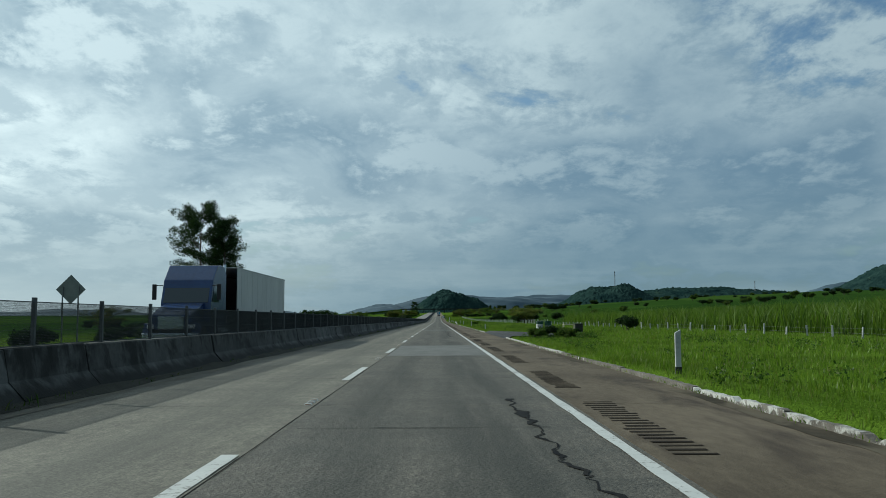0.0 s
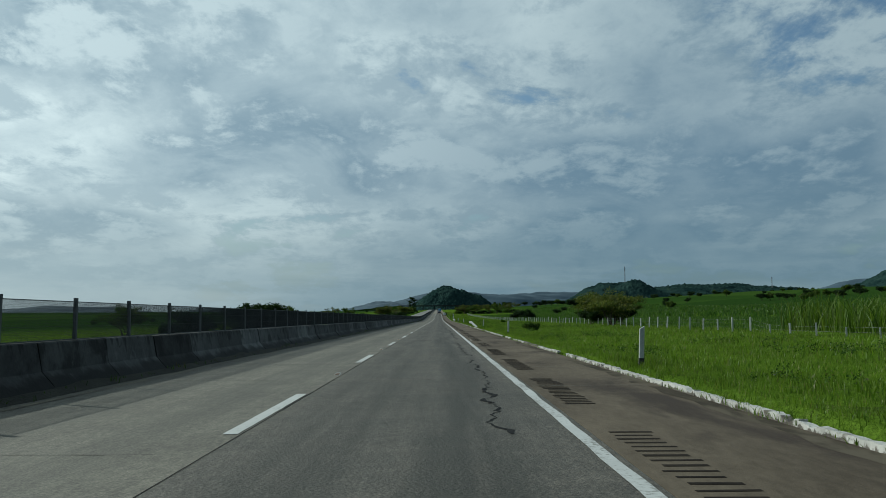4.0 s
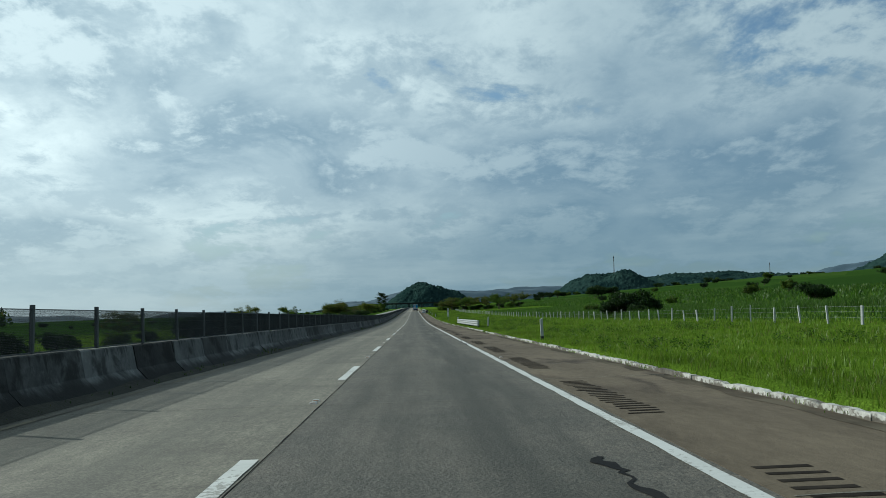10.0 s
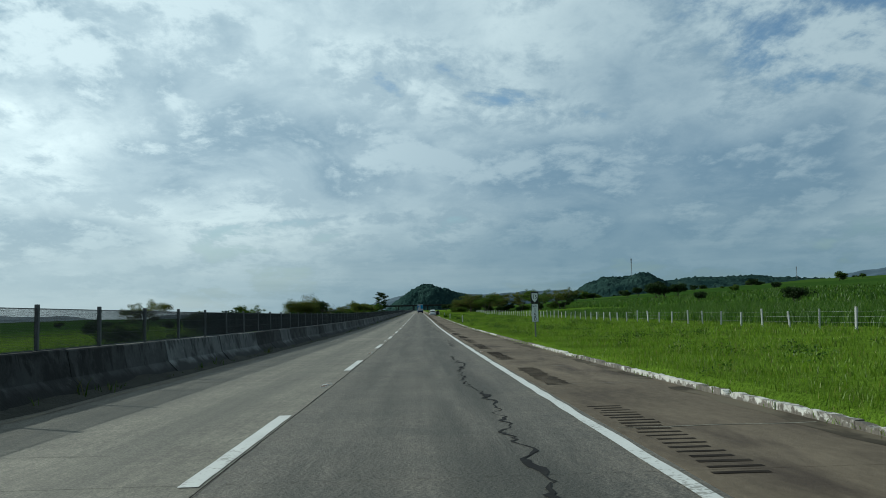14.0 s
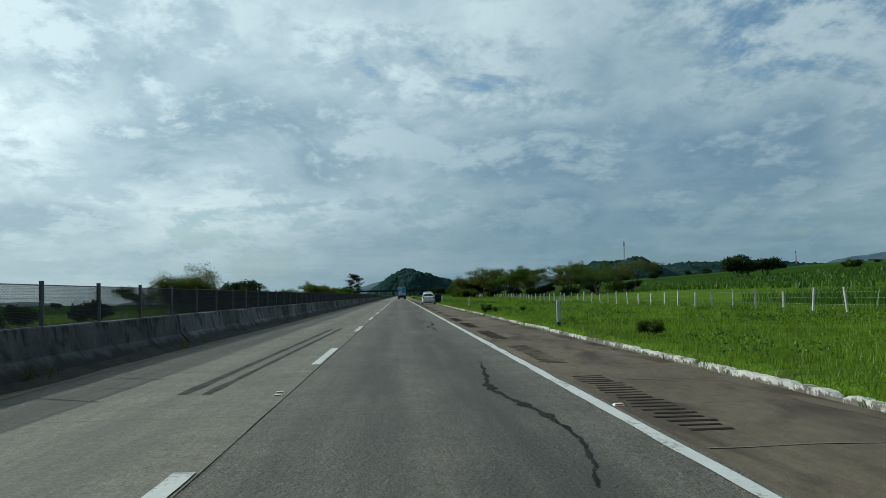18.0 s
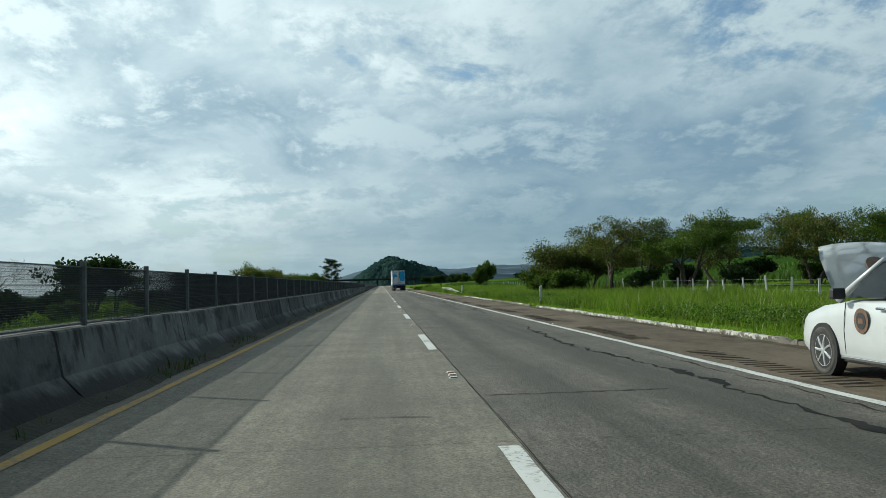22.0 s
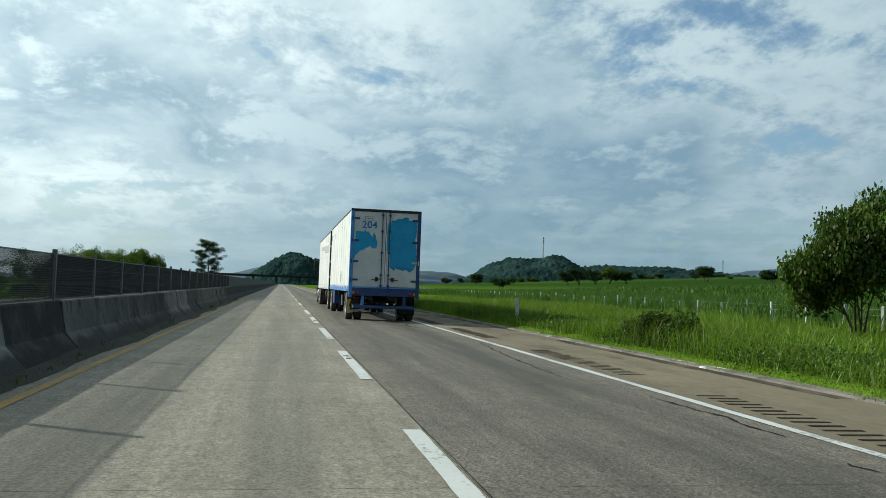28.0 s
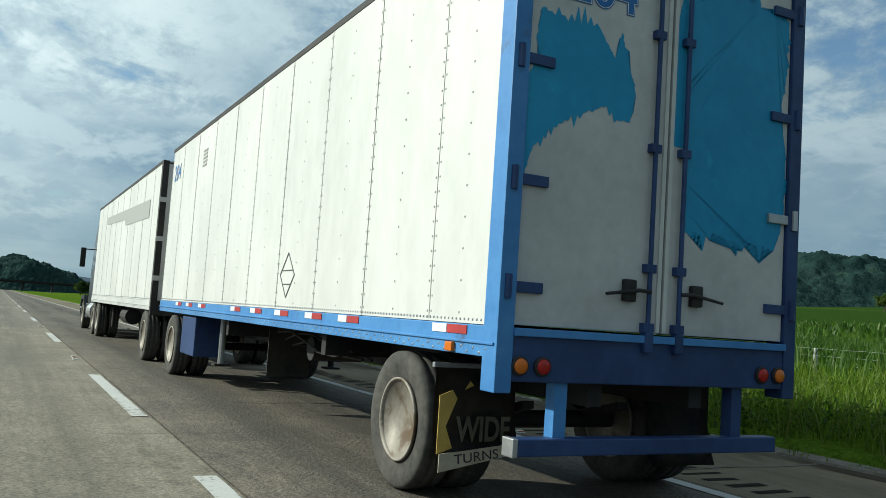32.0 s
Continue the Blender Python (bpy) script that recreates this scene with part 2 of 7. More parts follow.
M["moss"] = material("dark_weeds_and_silt", mottled((0.014, 0.014, 0.010), (0.038, 0.036, 0.026), 1.0, 12), 0.95, bump=(12, 0.8, 0.03))
M["galv"] = material("weathered_galvanised_steel", mottled((0.12, 0.13, 0.135), (0.22, 0.23, 0.235), 2.0, 14), 0.55, 0.6)
M["post_grey"] = material("dull_grey_screen_post", mottled((0.060, 0.066, 0.068), (0.115, 0.122, 0.124), 2.0, 14), 0.6, 0.4)
M["mesh"] = material("grey_green_screen_metal", mottled((0.016, 0.020, 0.021), (0.029, 0.035, 0.037), 1.0, 9), 0.6, 0.2)
M["rail_white"] = material("weathered_white_rail_paint", mottled((0.255, 0.268, 0.263), (0.371, 0.379, 0.371), 0.8, 9.0, (0.232, 0.224, 0.202), 2.2, 0.60, 0.74), 0.45, 0.15)
M["rail_dull"] = material("dull_grey_rail_zinc", mottled((0.20, 0.21, 0.205), (0.34, 0.35, 0.34), 0.8, 9.0, (0.15, 0.13, 0.105), 2.2, 0.56, 0.72), 0.5, 0.2)
M["post_white"] = material("dirty_white_post_paint", mottled((0.282, 0.290, 0.282), (0.422, 0.422, 0.414), 3.0, 20.0, (0.220, 0.202, 0.167), 4.0, 0.60, 0.75), 0.7)
M["black"] = material("black_paint", (0.02, 0.02, 0.022), 0.6)
def kerb_base(t, pos):
    """White paint that clings to the top and runs ragged down the stained face."""
    own = t.n.new("ShaderNodeTexCoord").outputs["Object"]
    s = t.n.new("ShaderNodeSeparateXYZ")
    t.l.new(own, s.inputs[0])
    ragged = t.math("ADD", s.outputs[2], t.math("MULTIPLY", t.math("SUBTRACT", t.noise(pos, 5.0, 5, 0.65), 0.5), 0.34))
    bare = mottled((0.060, 0.052, 0.043), (0.135, 0.120, 0.102), 2.0, 14.0)(t, pos)
    white = mottled((0.31, 0.30, 0.28), (0.48, 0.47, 0.44), 2.0, 14.0, (0.14, 0.127, 0.105), 2.2, 0.56, 0.68)(t, pos)
    left = t.math("ADD", t.math("MULTIPLY", t.noise(pos, 0.22, 3), 0.5), t.math("MULTIPLY", t.noise(pos, 2.6, 5, 0.7), 0.5))
    keep = t.math("MULTIPLY", t.step(ragged, 0.030, 0.060), t.math("SUBTRACT", 1.0, t.step(left, 0.50, 0.56)))
    return t.mix(keep, bare, white)


M["kerb"] = material("chipped_white_kerb_paint", kerb_base, 0.88, bump=(22, 0.8, 0.02))
M["kerb_bare"] = material("bare_grey_kerb_concrete", mottled((0.075, 0.064, 0.053), (0.165, 0.148, 0.128), 2.0, 12.0, (0.50, 0.49, 0.46), 1.5, 0.61, 0.70), 0.9, bump=(22, 0.8, 0.02))


def ground_base(t, pos):
    s = t.n.new("ShaderNodeSeparateXYZ")
    t.l.new(pos, s.inputs[0])
    near = mottled((0.056, 0.098, 0.011), (0.092, 0.150, 0.017), 0.25, 5.0, (0.045, 0.058, 0.020), 0.5, 0.58, 0.75)(t, pos)
    blade = t.math("ADD", t.math("MULTIPLY", t.noise(t.vmath("MULTIPLY", pos, (1, 0.6, 1)), 16.0, 4, 0.75), 0.6), t.math("MULTIPLY", t.noise(pos, 55.0, 3, 0.7), 0.4))
    near = t.mix(1.0, near, t.ramp(blade, (0.36, 0.62), (0.64, 1.35)), "MULTIPLY")
    fields = t.n.new("ShaderNodeTexVoronoi")
    t.put(fields.inputs["Vector"], t.vmath("MULTIPLY", pos, (0.006, 0.0035, 0)))
    fields.inputs["Scale"].default_value = 1.0
    far = t.mix(t.noise(pos, 0.12, 5, 0.7), t.ramp(fields.outputs["Color"], (0.15, (0.020, 0.046, 0.009)), (0.5, (0.034, 0.072, 0.012)), (0.85, (0.048, 0.084, 0.016))), (0.022, 0.046, 0.010))
    k = t.math("ADD", t.step(s.outputs[0], 40.0, 120.0), t.math("SUBTRACT", 1.0, t.step(s.outputs[0], -120.0, -50.0)), clamp=True)
    return t.mix(k, near, far)


M["ground"] = material("grass_and_field_ground", ground_base, 1.0, bump=(14.0, 1.0, 0.10), spec=0.0)
# green pulled towards blue: some distance haze is mixed into the colour
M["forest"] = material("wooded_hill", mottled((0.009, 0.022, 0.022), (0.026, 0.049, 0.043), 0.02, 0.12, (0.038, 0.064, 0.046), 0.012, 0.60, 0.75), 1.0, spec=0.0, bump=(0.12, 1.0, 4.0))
# the haze of distance is put into this pale blue base colour
M["far_ridge"] = material("haze_blue_ridge", mottled((0.040, 0.068, 0.092), (0.055, 0.088, 0.115), 0.004, 0.03), 0.95)


# ---- mesh helpers ----
def mesh_object(name, verts, faces, mat, parent=None, smooth=False):
    me = bpy.data.meshes.new(name)
    me.from_pydata([tuple(v) for v in verts], [], [tuple(f) for f in faces])
    me.update()
    if mat:
        me.materials.append(mat)
    if smooth:
        me.polygons.foreach_set("use_smooth", [True] * len(me.polygons))
    ob = new(name, me)
    ob.parent = parent
    return ob


def part(name, bm, mat, parent=None, label="", smooth=False):
    """One mesh object out of a bmesh, under a thing or a part."""
    me = bpy.data.meshes.new(name)
    bmesh.ops.recalc_face_normals(bm, faces=bm.faces)
    bm.to_mesh(me)
    bm.free()
    me.materials.append(mat)
    if smooth:
        me.polygons.foreach_set("use_smooth", [True] * len(me.polygons))
    ob = new(name, me)
    ob.parent = parent
    if label:
        tagged(ob, label)
    return ob


def same(ob, name, parent, m):
    """Another object on the same mesh."""
    o = new(name, ob.data)
    o.parent = parent
    o.matrix_basis = m
    return o


def thing(name, label, category, group="", m=None, kind=""):
    e = new(name)
    tagged(e, label, category, group, kind)
    if m is not None:
        e.matrix_basis = m
    return e


def add_box(bm, x0, x1, y0, y1, z0, z1, bevel=0.0, m=None):
    r = bmesh.ops.create_cube(bm, size=1.0)
    vs = r["verts"]
    bmesh.ops.scale(bm, vec=(x1 - x0, y1 - y0, z1 - z0), verts=vs)
    bmesh.ops.translate(bm, vec=((x0 + x1) / 2, (y0 + y1) / 2, (z0 + z1) / 2), verts=vs)
    if m is not None:
        bmesh.ops.transform(bm, matrix=m, verts=vs)
    if bevel:
        es = list({e for v in vs for e in v.link_edges})
        bmesh.ops.bevel(bm, geom=es, offset=bevel, segments=2, affect="EDGES", profile=0.6)


def box(x0, x1, y0, y1, z0, z1, bevel=0.0, m=None):
    bm = bmesh.new()
    add_box(bm, x0, x1, y0, y1, z0, z1, bevel, m)
    return bm


def add_tube(bm, pts, radii, sides=8, cap=True):
    """A tube through pts with a radius at each."""
    pts = [Vector(p) for p in pts]
    rings = []
    for i, p in enumerate(pts):
        d = (pts[min(i + 1, len(pts) - 1)] - pts[max(i - 1, 0)]).normalized()
        a = d.cross(Vector((0.31, 0.17, 0.93)) if abs(d.z) < 0.9 else Vector((1, 0.2, 0))).normalized()
        b = d.cross(a)
        r = radii[i] if hasattr(radii, "__len__") else radii
        rings.append([bm.verts.new(p + (a * math.cos(2 * math.pi * k / sides) + b * math.sin(2 * math.pi * k / sides)) * r) for k in range(sides)])
    for u, v in zip(rings, rings[1:]):
        for k in range(sides):
            bm.faces.new((u[k], u[(k + 1) % sides], v[(k + 1) % sides], v[k]))
    if cap:
        bm.faces.new(rings[0][::-1])
        bm.faces.new(rings[-1])


def tube(pts, radii, sides=8):
    bm = bmesh.new()
    add_tube(bm, pts, radii, sides)
    return bm


def prism(outline, axis, lo, hi, bevel=0.0):
    """A closed 2D outline pushed along an axis; the outline gives the other two coordinates in order."""
    bm = bmesh.new()
    at = {"x": lambda a, b, c: (c, a, b), "y": lambda a, b, c: (a, c, b), "z": lambda a, b, c: (a, b, c)}[axis]
    u = [bm.verts.new(at(a, b, lo)) for a, b in outline]
    v = [bm.verts.new(at(a, b, hi)) for a, b in outline]
    n = len(u)
    bm.faces.new(u)
    bm.faces.new(v[::-1])
    for k in range(n):
        bm.faces.new((u[k], v[k], v[(k + 1) % n], u[(k + 1) % n]))
    if bevel:
        bmesh.ops.recalc_face_normals(bm, faces=bm.faces)
        bmesh.ops.bevel(bm, geom=list(bm.edges), offset=bevel, segments=2, affect="EDGES", profile=0.6)
    return bm


def on_road(x, y, z=0.0, turn=0.0):
    """A pose on the road surface, leaning with its grade."""
    return Matrix.Translation((x, y, gz(y) + z)) @ Matrix.Rotation(math.atan(grade(y)), 4, "X") @ Matrix.Rotation(radians(turn), 4, "Z")


def lerp_list(x, table):
    if x <= table[0][0]:
        return table[0][1]
    for (a, u), (b, v) in zip(table, table[1:]):
        if x <= b:
            return u + (v - u) * (x - a) / (b - a)
    return table[-1][1]


RIGHT = [(6.55, -0.02), (6.75, 0.13), (9, 0.10), (14, -0.02), (24, 0.12), (34, 0.25), (60, 1.0), (200, 8.5), (480, 24.0), (900, 40), (5000, 60)]
LEFT = [(5.3, -0.08), (15.2, -0.08), (15.6, -0.02), (18, -0.25), (26, -1.2), (60, -1.6), (300, -3.0), (1500, -4), (5000, -10)]


def ground_z(x, y):
    side = lerp_list(x, RIGHT) if x > 0 else lerp_list(-x, LEFT)
    if -15.3 < x < 6.6:
        side = -0.09
    if 66.2 < y < 93 and 6.5 < x < (10.4 if y < 81 else 10.4 - (y - 81) * 0.33):
        return gz(y) - 0.1
    rough = noise.noise((x * 0.15, y * 0.15, 0)) * 0.05 if (x > 6.8 or x < -16) else 0
    if abs(x) > 60:
        rough += noise.noise((x * 0.006, y * 0.006, 3)) * min((abs(x) - 60) * 0.02, 5.0)
    if -600 < y < 1200 and x > 6.7 and x < 14:
        rough += noise.noise((x * 0.5, y * 0.4, 7)) * 0.04
    return gz(y) + side + rough


# ---- ground ----
def spaced(lo, hi, step):
    return [lo + step * i for i in range(int(round((hi - lo) / step)) + 1)]


xs = [-5000, -3500, -2500, -1800, -1200, -800, -560, -400, -300, -220, -160, -120, -90, -70, -55, -45, -38, -32, -26, -22, -18.5, -15.6, -15.2, -5.2, 0, 6.5, 6.6, 6.75, 7.2, 8, 9, 10.5, 12, 14, 17, 20, 24, 29, 34, 42, 50, 60, 75, 90, 120, 160, 200, 250, 320, 400, 480, 600, 760, 900, 1200, 1700, 2400, 3400, 5000]
ys = [-3000, -1200, -500, -200, -60] + spaced(-20, 960, 5.0) + spaced(980, 1500, 20.0) + [1560, 1640, 1750, 1900, 2100, 2400, 2800, 3300, 4000, 5000]
gv = [(x, y, ground_z(x, y)) for y in ys for x in xs]
nx = len(xs)
gf = [(j * nx + i, j * nx + i + 1, (j + 1) * nx + i + 1, (j + 1) * nx + i) for j in range(len(ys) - 1) for i in range(nx - 1)]
ground = mesh_object("ground", gv, gf, M["ground"], smooth=True)
tagged(ground, "bright green grass verge and cane fields rising to hills", "ground", kind="structure")


# ---- hills ----
def hill(name, cx, cy, rx, ry, h, label, seed, mat="forest", n=110, rough=0.16, base=None, bumps=0.07):
    vs, fs = [], []
    z0 = base if base is not None else ground_z(cx, cy) - 6
    for j in range(n + 1):
        for i in range(n + 1):
            u, v = 2 * i / n - 1, 2 * j / n - 1
            r = math.hypot(u, v)
            k = max(0.0, 1 - r) ** 1.0
            k = min(1.0, 1.35 * k)
            k = k * k * (3 - 2 * k)
            w = noise.fractal((u * 2.2 + seed, v * 2.2, seed), 0.9, 2.0, 4) * rough * 2
            f = (noise.noise((u * n * 0.42, v * n * 0.42, seed)) + 0.6 * noise.noise((u * n * 0.9, v * n * 0.9, seed))) * bumps
            z = h * max(0, k * (1 + w) + (f if k > 0.02 else 0)) - (3 if k <= 0 else 0)
            vs.append((cx + u * rx, cy + v * ry, z0 + z))
    m = n + 1
    for j in range(n):
        for i in range(n):
            fs.append((j * m + i, j * m + i + 1, (j + 1) * m + i + 1, (j + 1) * m + i))
    ob = mesh_object(name, vs, fs, M[mat], smooth=True)
    return tagged(ob, label, "hill", kind="structure")


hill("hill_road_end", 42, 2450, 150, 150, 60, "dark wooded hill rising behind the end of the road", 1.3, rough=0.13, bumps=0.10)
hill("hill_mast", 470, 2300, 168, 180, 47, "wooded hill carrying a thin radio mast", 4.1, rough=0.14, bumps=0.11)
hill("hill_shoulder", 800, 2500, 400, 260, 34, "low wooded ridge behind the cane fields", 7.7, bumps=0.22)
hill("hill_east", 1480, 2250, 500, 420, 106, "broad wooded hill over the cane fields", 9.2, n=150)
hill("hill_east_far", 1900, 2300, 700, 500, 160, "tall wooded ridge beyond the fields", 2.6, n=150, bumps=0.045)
hill("ridge_centre", 330, 4400, 900, 300, 105, "distant haze-blue ridge behind the hills", 5.5, "far_ridge", n=64, bumps=0.012, base=-10)
hill("ridge_west", -260, 4300, 320, 250, 52, "distant haze-blue ridge beyond the road", 6.5, "far_ridge", n=64, bumps=0.012, base=-10)
hill("ridge_far_west", -1900, 4200, 900, 300, 52, "low distant haze-blue ridge over the plain", 3.2, "far_ridge", n=64, bumps=0.012, base=-20)
hill("ridge_mid_west", -1000, 4400, 520, 250, 42, "low distant haze-blue ridge over the plain", 8.2, "far_ridge", n=64, bumps=0.012, base=-20)
hill("ridge_far_east", 2300, 4000, 900, 400, 140, "distant haze-blue ridge behind the wooded hills", 8.9, "far_ridge", n=64, bumps=0.012, base=20)

# ---- road ----
road = thing("road", "straight two-lane concrete carriageway with worn lane markings", "road", kind="structure")


def strip(name, x0, x1, y0, y1, z, mat, parent, label="", step=10.0, wob=0.0, thick=0.0):
    """A band along the road that follows its grade."""
    n = max(1, int(math.ceil((y1 - y0) / step)))
    vs, fs = [], []
    for i in range(n + 1):
        y = y0 + (y1 - y0) * i / n
        a = noise.noise((y * 0.9, x0 * 3, 1)) * wob
        b = noise.noise((y * 0.9, x1 * 3, 5)) * wob
        vs += [(x0 + a, y, gz(y) + z), (x1 + b, y, gz(y) + z)]
    for i in range(n):
        k = 2 * i
        fs.append((k, k + 1, k + 3, k + 2))
    if thick:
        o = len(vs)
        vs += [(x, y, zz - thick) for x, y, zz in vs]
        fs += [(f[3] + o, f[2] + o, f[1] + o, f[0] + o) for f in list(fs)]
        for i in range(n):
            k = 2 * i
            fs += [(k, k + 2, k + 2 + o, k + o), (k + 1, k + 1 + o, k + 3 + o, k + 3)]
        fs += [(0, o, o + 1, 1), (2 * n, 2 * n + 1, 2 * n + 1 + o, 2 * n + o)]
    ob = mesh_object(name, vs, fs, mat, parent)
    if label:
        tagged(ob, label)
    return ob


strip("road_bed", -5.6, 6.6, -60, 1500, -0.035, M["subgrade"], road, "dark filler showing in the joints", 10, thick=0.05)
SLAB = 6.0


def slab_mesh(name, w, l, mat):
    bm = box(-w / 2, w / 2, -l / 2 + 0.0015, l / 2 - 0.0015, -0.035, 0.0)
    ob = part(name, bm, mat, road)
    return ob


kinds = [("slab", -5.3, -0.007, "left_lane"), ("slab", 0.007, 3.93, "right_lane"), ("slab", 3.942, 6.42, "shoulder")]
PALE_FROM = 752.0
for name, x0, x1, mat in kinds:
    first = None
    for i in range(146):
        y = -13 + SLAB * (i + 0.5)
        m = on_road((x0 + x1) / 2, y, -0.001 * ((i * 7) % 4))
        if first is None or (y > PALE_FROM and not mat.endswith("_pale")):
            if first is not None:
                mat += "_pale"
            first = slab_mesh(name, x1 - x0, SLAB, M[mat])
            first.matrix_basis = m
        else:
            same(first, name, road, m)
    strip("far_pavement", x0, x1, -13 + SLAB * 146, 1500, 0.0, M[mat], road, "", 10, thick=0.03)
    strip("near_pavement", x0, x1, -60, -13, 0.0, M[mat], road, "", 10, thick=0.03)

# markings
EDGE = 3.78
strip("edge_line", EDGE - 0.075, EDGE + 0.075, -30, 1500, 0.006, M["white_line"], road, "worn solid white edge line", 0.22, 0.026)
strip("yellow_line", -4.05, -3.92, -30, 570, 0.006, M["yellow_dirty"], road, "dirt-covered pale yellow line beside the barrier", 0.6, 0.012)
strip("yellow_line", -4.05, -3.92, 570, 1500, 0.006, M["yellow_line"], road, "worn solid yellow line beside the barrier", 0.6, 0.012)
# the painters did not keep exactly to the 15 m pattern
DASH_SHIFT = [(0, -1.9), (60, -1.4), (95, -0.6), (225, 0.3), (255, 0.8), (362, 1.3), (380, 0.4), (420, -1.1), (440, -1.1), (525, 0.0), (600, 0.0), (690, -0.6), (720, 0.0), (765, 7.6)]
dash0 = None
dashes = [15.0 * k + 2.5 + lerp_list(15.0 * k, DASH_SHIFT) for k in range(-1, 51)]
# closer together past the end of the guarded curve, then wide again
dashes += [772.7, 781.8, 790.4, 798.4, 806.7] + [821.0 + 15.0 * k for k in range(7)]
for y in dashes:
    if dash0 is None:
        bm = bmesh.new()
        for i in range(20):
            y0, y1 = -2.5 + i * 0.25, -2.25 + i * 0.25
            vs = [bm.verts.new((x + noise.noise((yy * 2.1, x * 9, 4)) * 0.010, yy, 0.006)) for x, yy in ((-0.085, y0), (0.085, y0), (0.085, y1), (-0.085, y1))]
            bm.faces.new(vs)
        bmesh.ops.remove_doubles(bm, verts=bm.verts, dist=0.001)
        dash0 = part("lane_dash", bm, M["white_line"], road)
        dash0.matrix_basis = on_road(-0.12, y)
    else:
        same(dash0, "lane_dash", road, on_road(-0.12, y))
for k in range(62, 98):
    strip("far_lane_dash", -0.205, -0.035, 15.0 * k, 15.0 * k + 5, 0.008, M["white_line"], road)


# cracks and joints, as thin dark ribbons that wander
def ribbon(name, pts, widths, z, mat, parent, label=""):
    vs, fs = [], []
    for i, (x, y) in enumerate(pts):
        a, b = pts[max(i - 1, 0)], pts[min(i + 1, len(pts) - 1)]
        d = Vector((b[0] - a[0], b[1] - a[1]))
        d = d.normalized() if d.length else Vector((0, 1))
        n = Vector((-d.y, d.x)) * widths[i] / 2
        vs += [(x + n.x, y + n.y, gz(y + n.y) + z), (x - n.x, y - n.y, gz(y - n.y) + z)]
    for i in range(len(pts) - 1):
        fs.append((2 * i, 2 * i + 1, 2 * i + 3, 2 * i + 2))
    ob = mesh_object(name, vs, fs, mat, parent)
    if label:
        tagged(ob, label)
    return ob


rng = random.Random(5)
pts, wid = [], []
y = -15.0
while y < 880:
    pts.append((0.005 + noise.noise((y * 0.35, 2, 2)) * 0.018 + noise.noise((y * 1.7, 2, 2)) * 0.012, y))
    wid.append(0.006 + 0.010 * abs(noise.noise((y * 0.6, 9, 1))) )
    y += 0.35
ribbon("lane_joint", pts, wid, 0.005, M["tar"], road, "dark uneven joint between the two lanes")


def long_crack(y0, y1, x, amp, w, seed):
    pts, wid, y = [], [], y0
    r = random.Random(seed)
    dx = 0.0
    while y < y1:
        dx = dx * 0.88 + r.uniform(-1, 1) * amp * 0.36
        pts.append((x + dx + noise.noise((y * 0.12, seed, 0)) * amp * 1.6 + r.uniform(-0.014, 0.014), y))
        wid.append(w * 1.15 * (0.12 + 1.9 * abs(noise.noise((y * 0.9, seed, 4)))) * r.uniform(0.6, 1.3))
        y += r.uniform(0.06, 0.20)
    return ribbon("crack", pts, wid, 0.0055, M["tar"], road, "wandering sealed crack in the wheel track")


y = -5.0
while y < 820:
    l = rng.uniform(14, 38)
    x, w = rng.uniform(2.75, 3.25), rng.uniform(0.07, 0.14)
    if not any(y < b and y + l > a for a, b in ((38, 53), (332, 343), (552, 567), (774, 799))):
        long_crack(y, y + l, x, 0.20, w, int(y) + 50)
    if rng.random() < 0.35:
        long_crack(y + 3, y + l * 0.6, rng.uniform(3.35, 3.6), 0.10, 0.03, int(y) + 300)
    y += l + rng.uniform(0, 9)
y = 4.0
while y < 820:
    for x0, x1, w in ((0.1, 3.7, 0.03), (-3.9, -0.1, 0.018)):
        if rng.random() < 0.55:
            yy = y + rng.uniform(-2, 2)
            xa, xb = sorted((rng.uniform(x0, x1), rng.uniform(x0, x1)))
            if xb - xa > 0.8:
                n = int((xb - xa) / 0.18) + 2
                p = [(xa + (xb - xa) * i / (n - 1), yy + noise.noise((xa + i * 0.3, yy, 2)) * 0.12) for i in range(n)]
                ribbon("crack", p, [w * (0.3 + abs(noise.noise((q[0] * 2, yy, 8))) * 1.6) for q in p], 0.0055, M["tar"], road)
    y += rng.uniform(5, 13)

# single breaks: a broken-out wedge at the edge line, open cross joints, a dark break along the lane joint
ribbon("crack", [(3.0, 192.3), (3.3, 192.05), (3.5, 192.1), (3.75, 192.18), (3.98, 192.2)], [0.04, 0.42, 0.34, 0.18, 0.03], 0.0075, M["tar"], road, "broken-out dark wedge across the edge line")
for y, x0, x1, w in ((20.2, 0.2, 3.25, 0.035), (74.0, -0.6, 2.9, 0.03), (363.5, 1.6, 3.4, 0.03), (649.5, 0.1, 2.9, 0.03), (637.8, 0.1, 2.2, 0.04), (716.0, -2.4, 0.9, 0.02), (700.6, 0.4, 3.2, 0.025)):
    p = [(x0 + (x1 - x0) * i / 24, y + noise.noise((x0 + i * 0.4, y, 2)) * 0.05) for i in range(25)]
    ribbon("crack", p, [w * (0.5 + 1.2 * abs(noise.noise((i * 0.7, y, 5)))) for i in range(25)], 0.0058, M["tar"], road)
p = [(0.02 + noise.noise((i * 0.4, 1, 8)) * 0.10, 715.2 + 0.14 * i) for i in range(36)]
ribbon("crack", p, [0.02 + (0.17 if i > 15 else 0.05) * abs(noise.noise((i * 0.45, 3, 3))) for i in range(36)], 0.0062, M["tar"], road, "dark broken stretch of the lane joint")

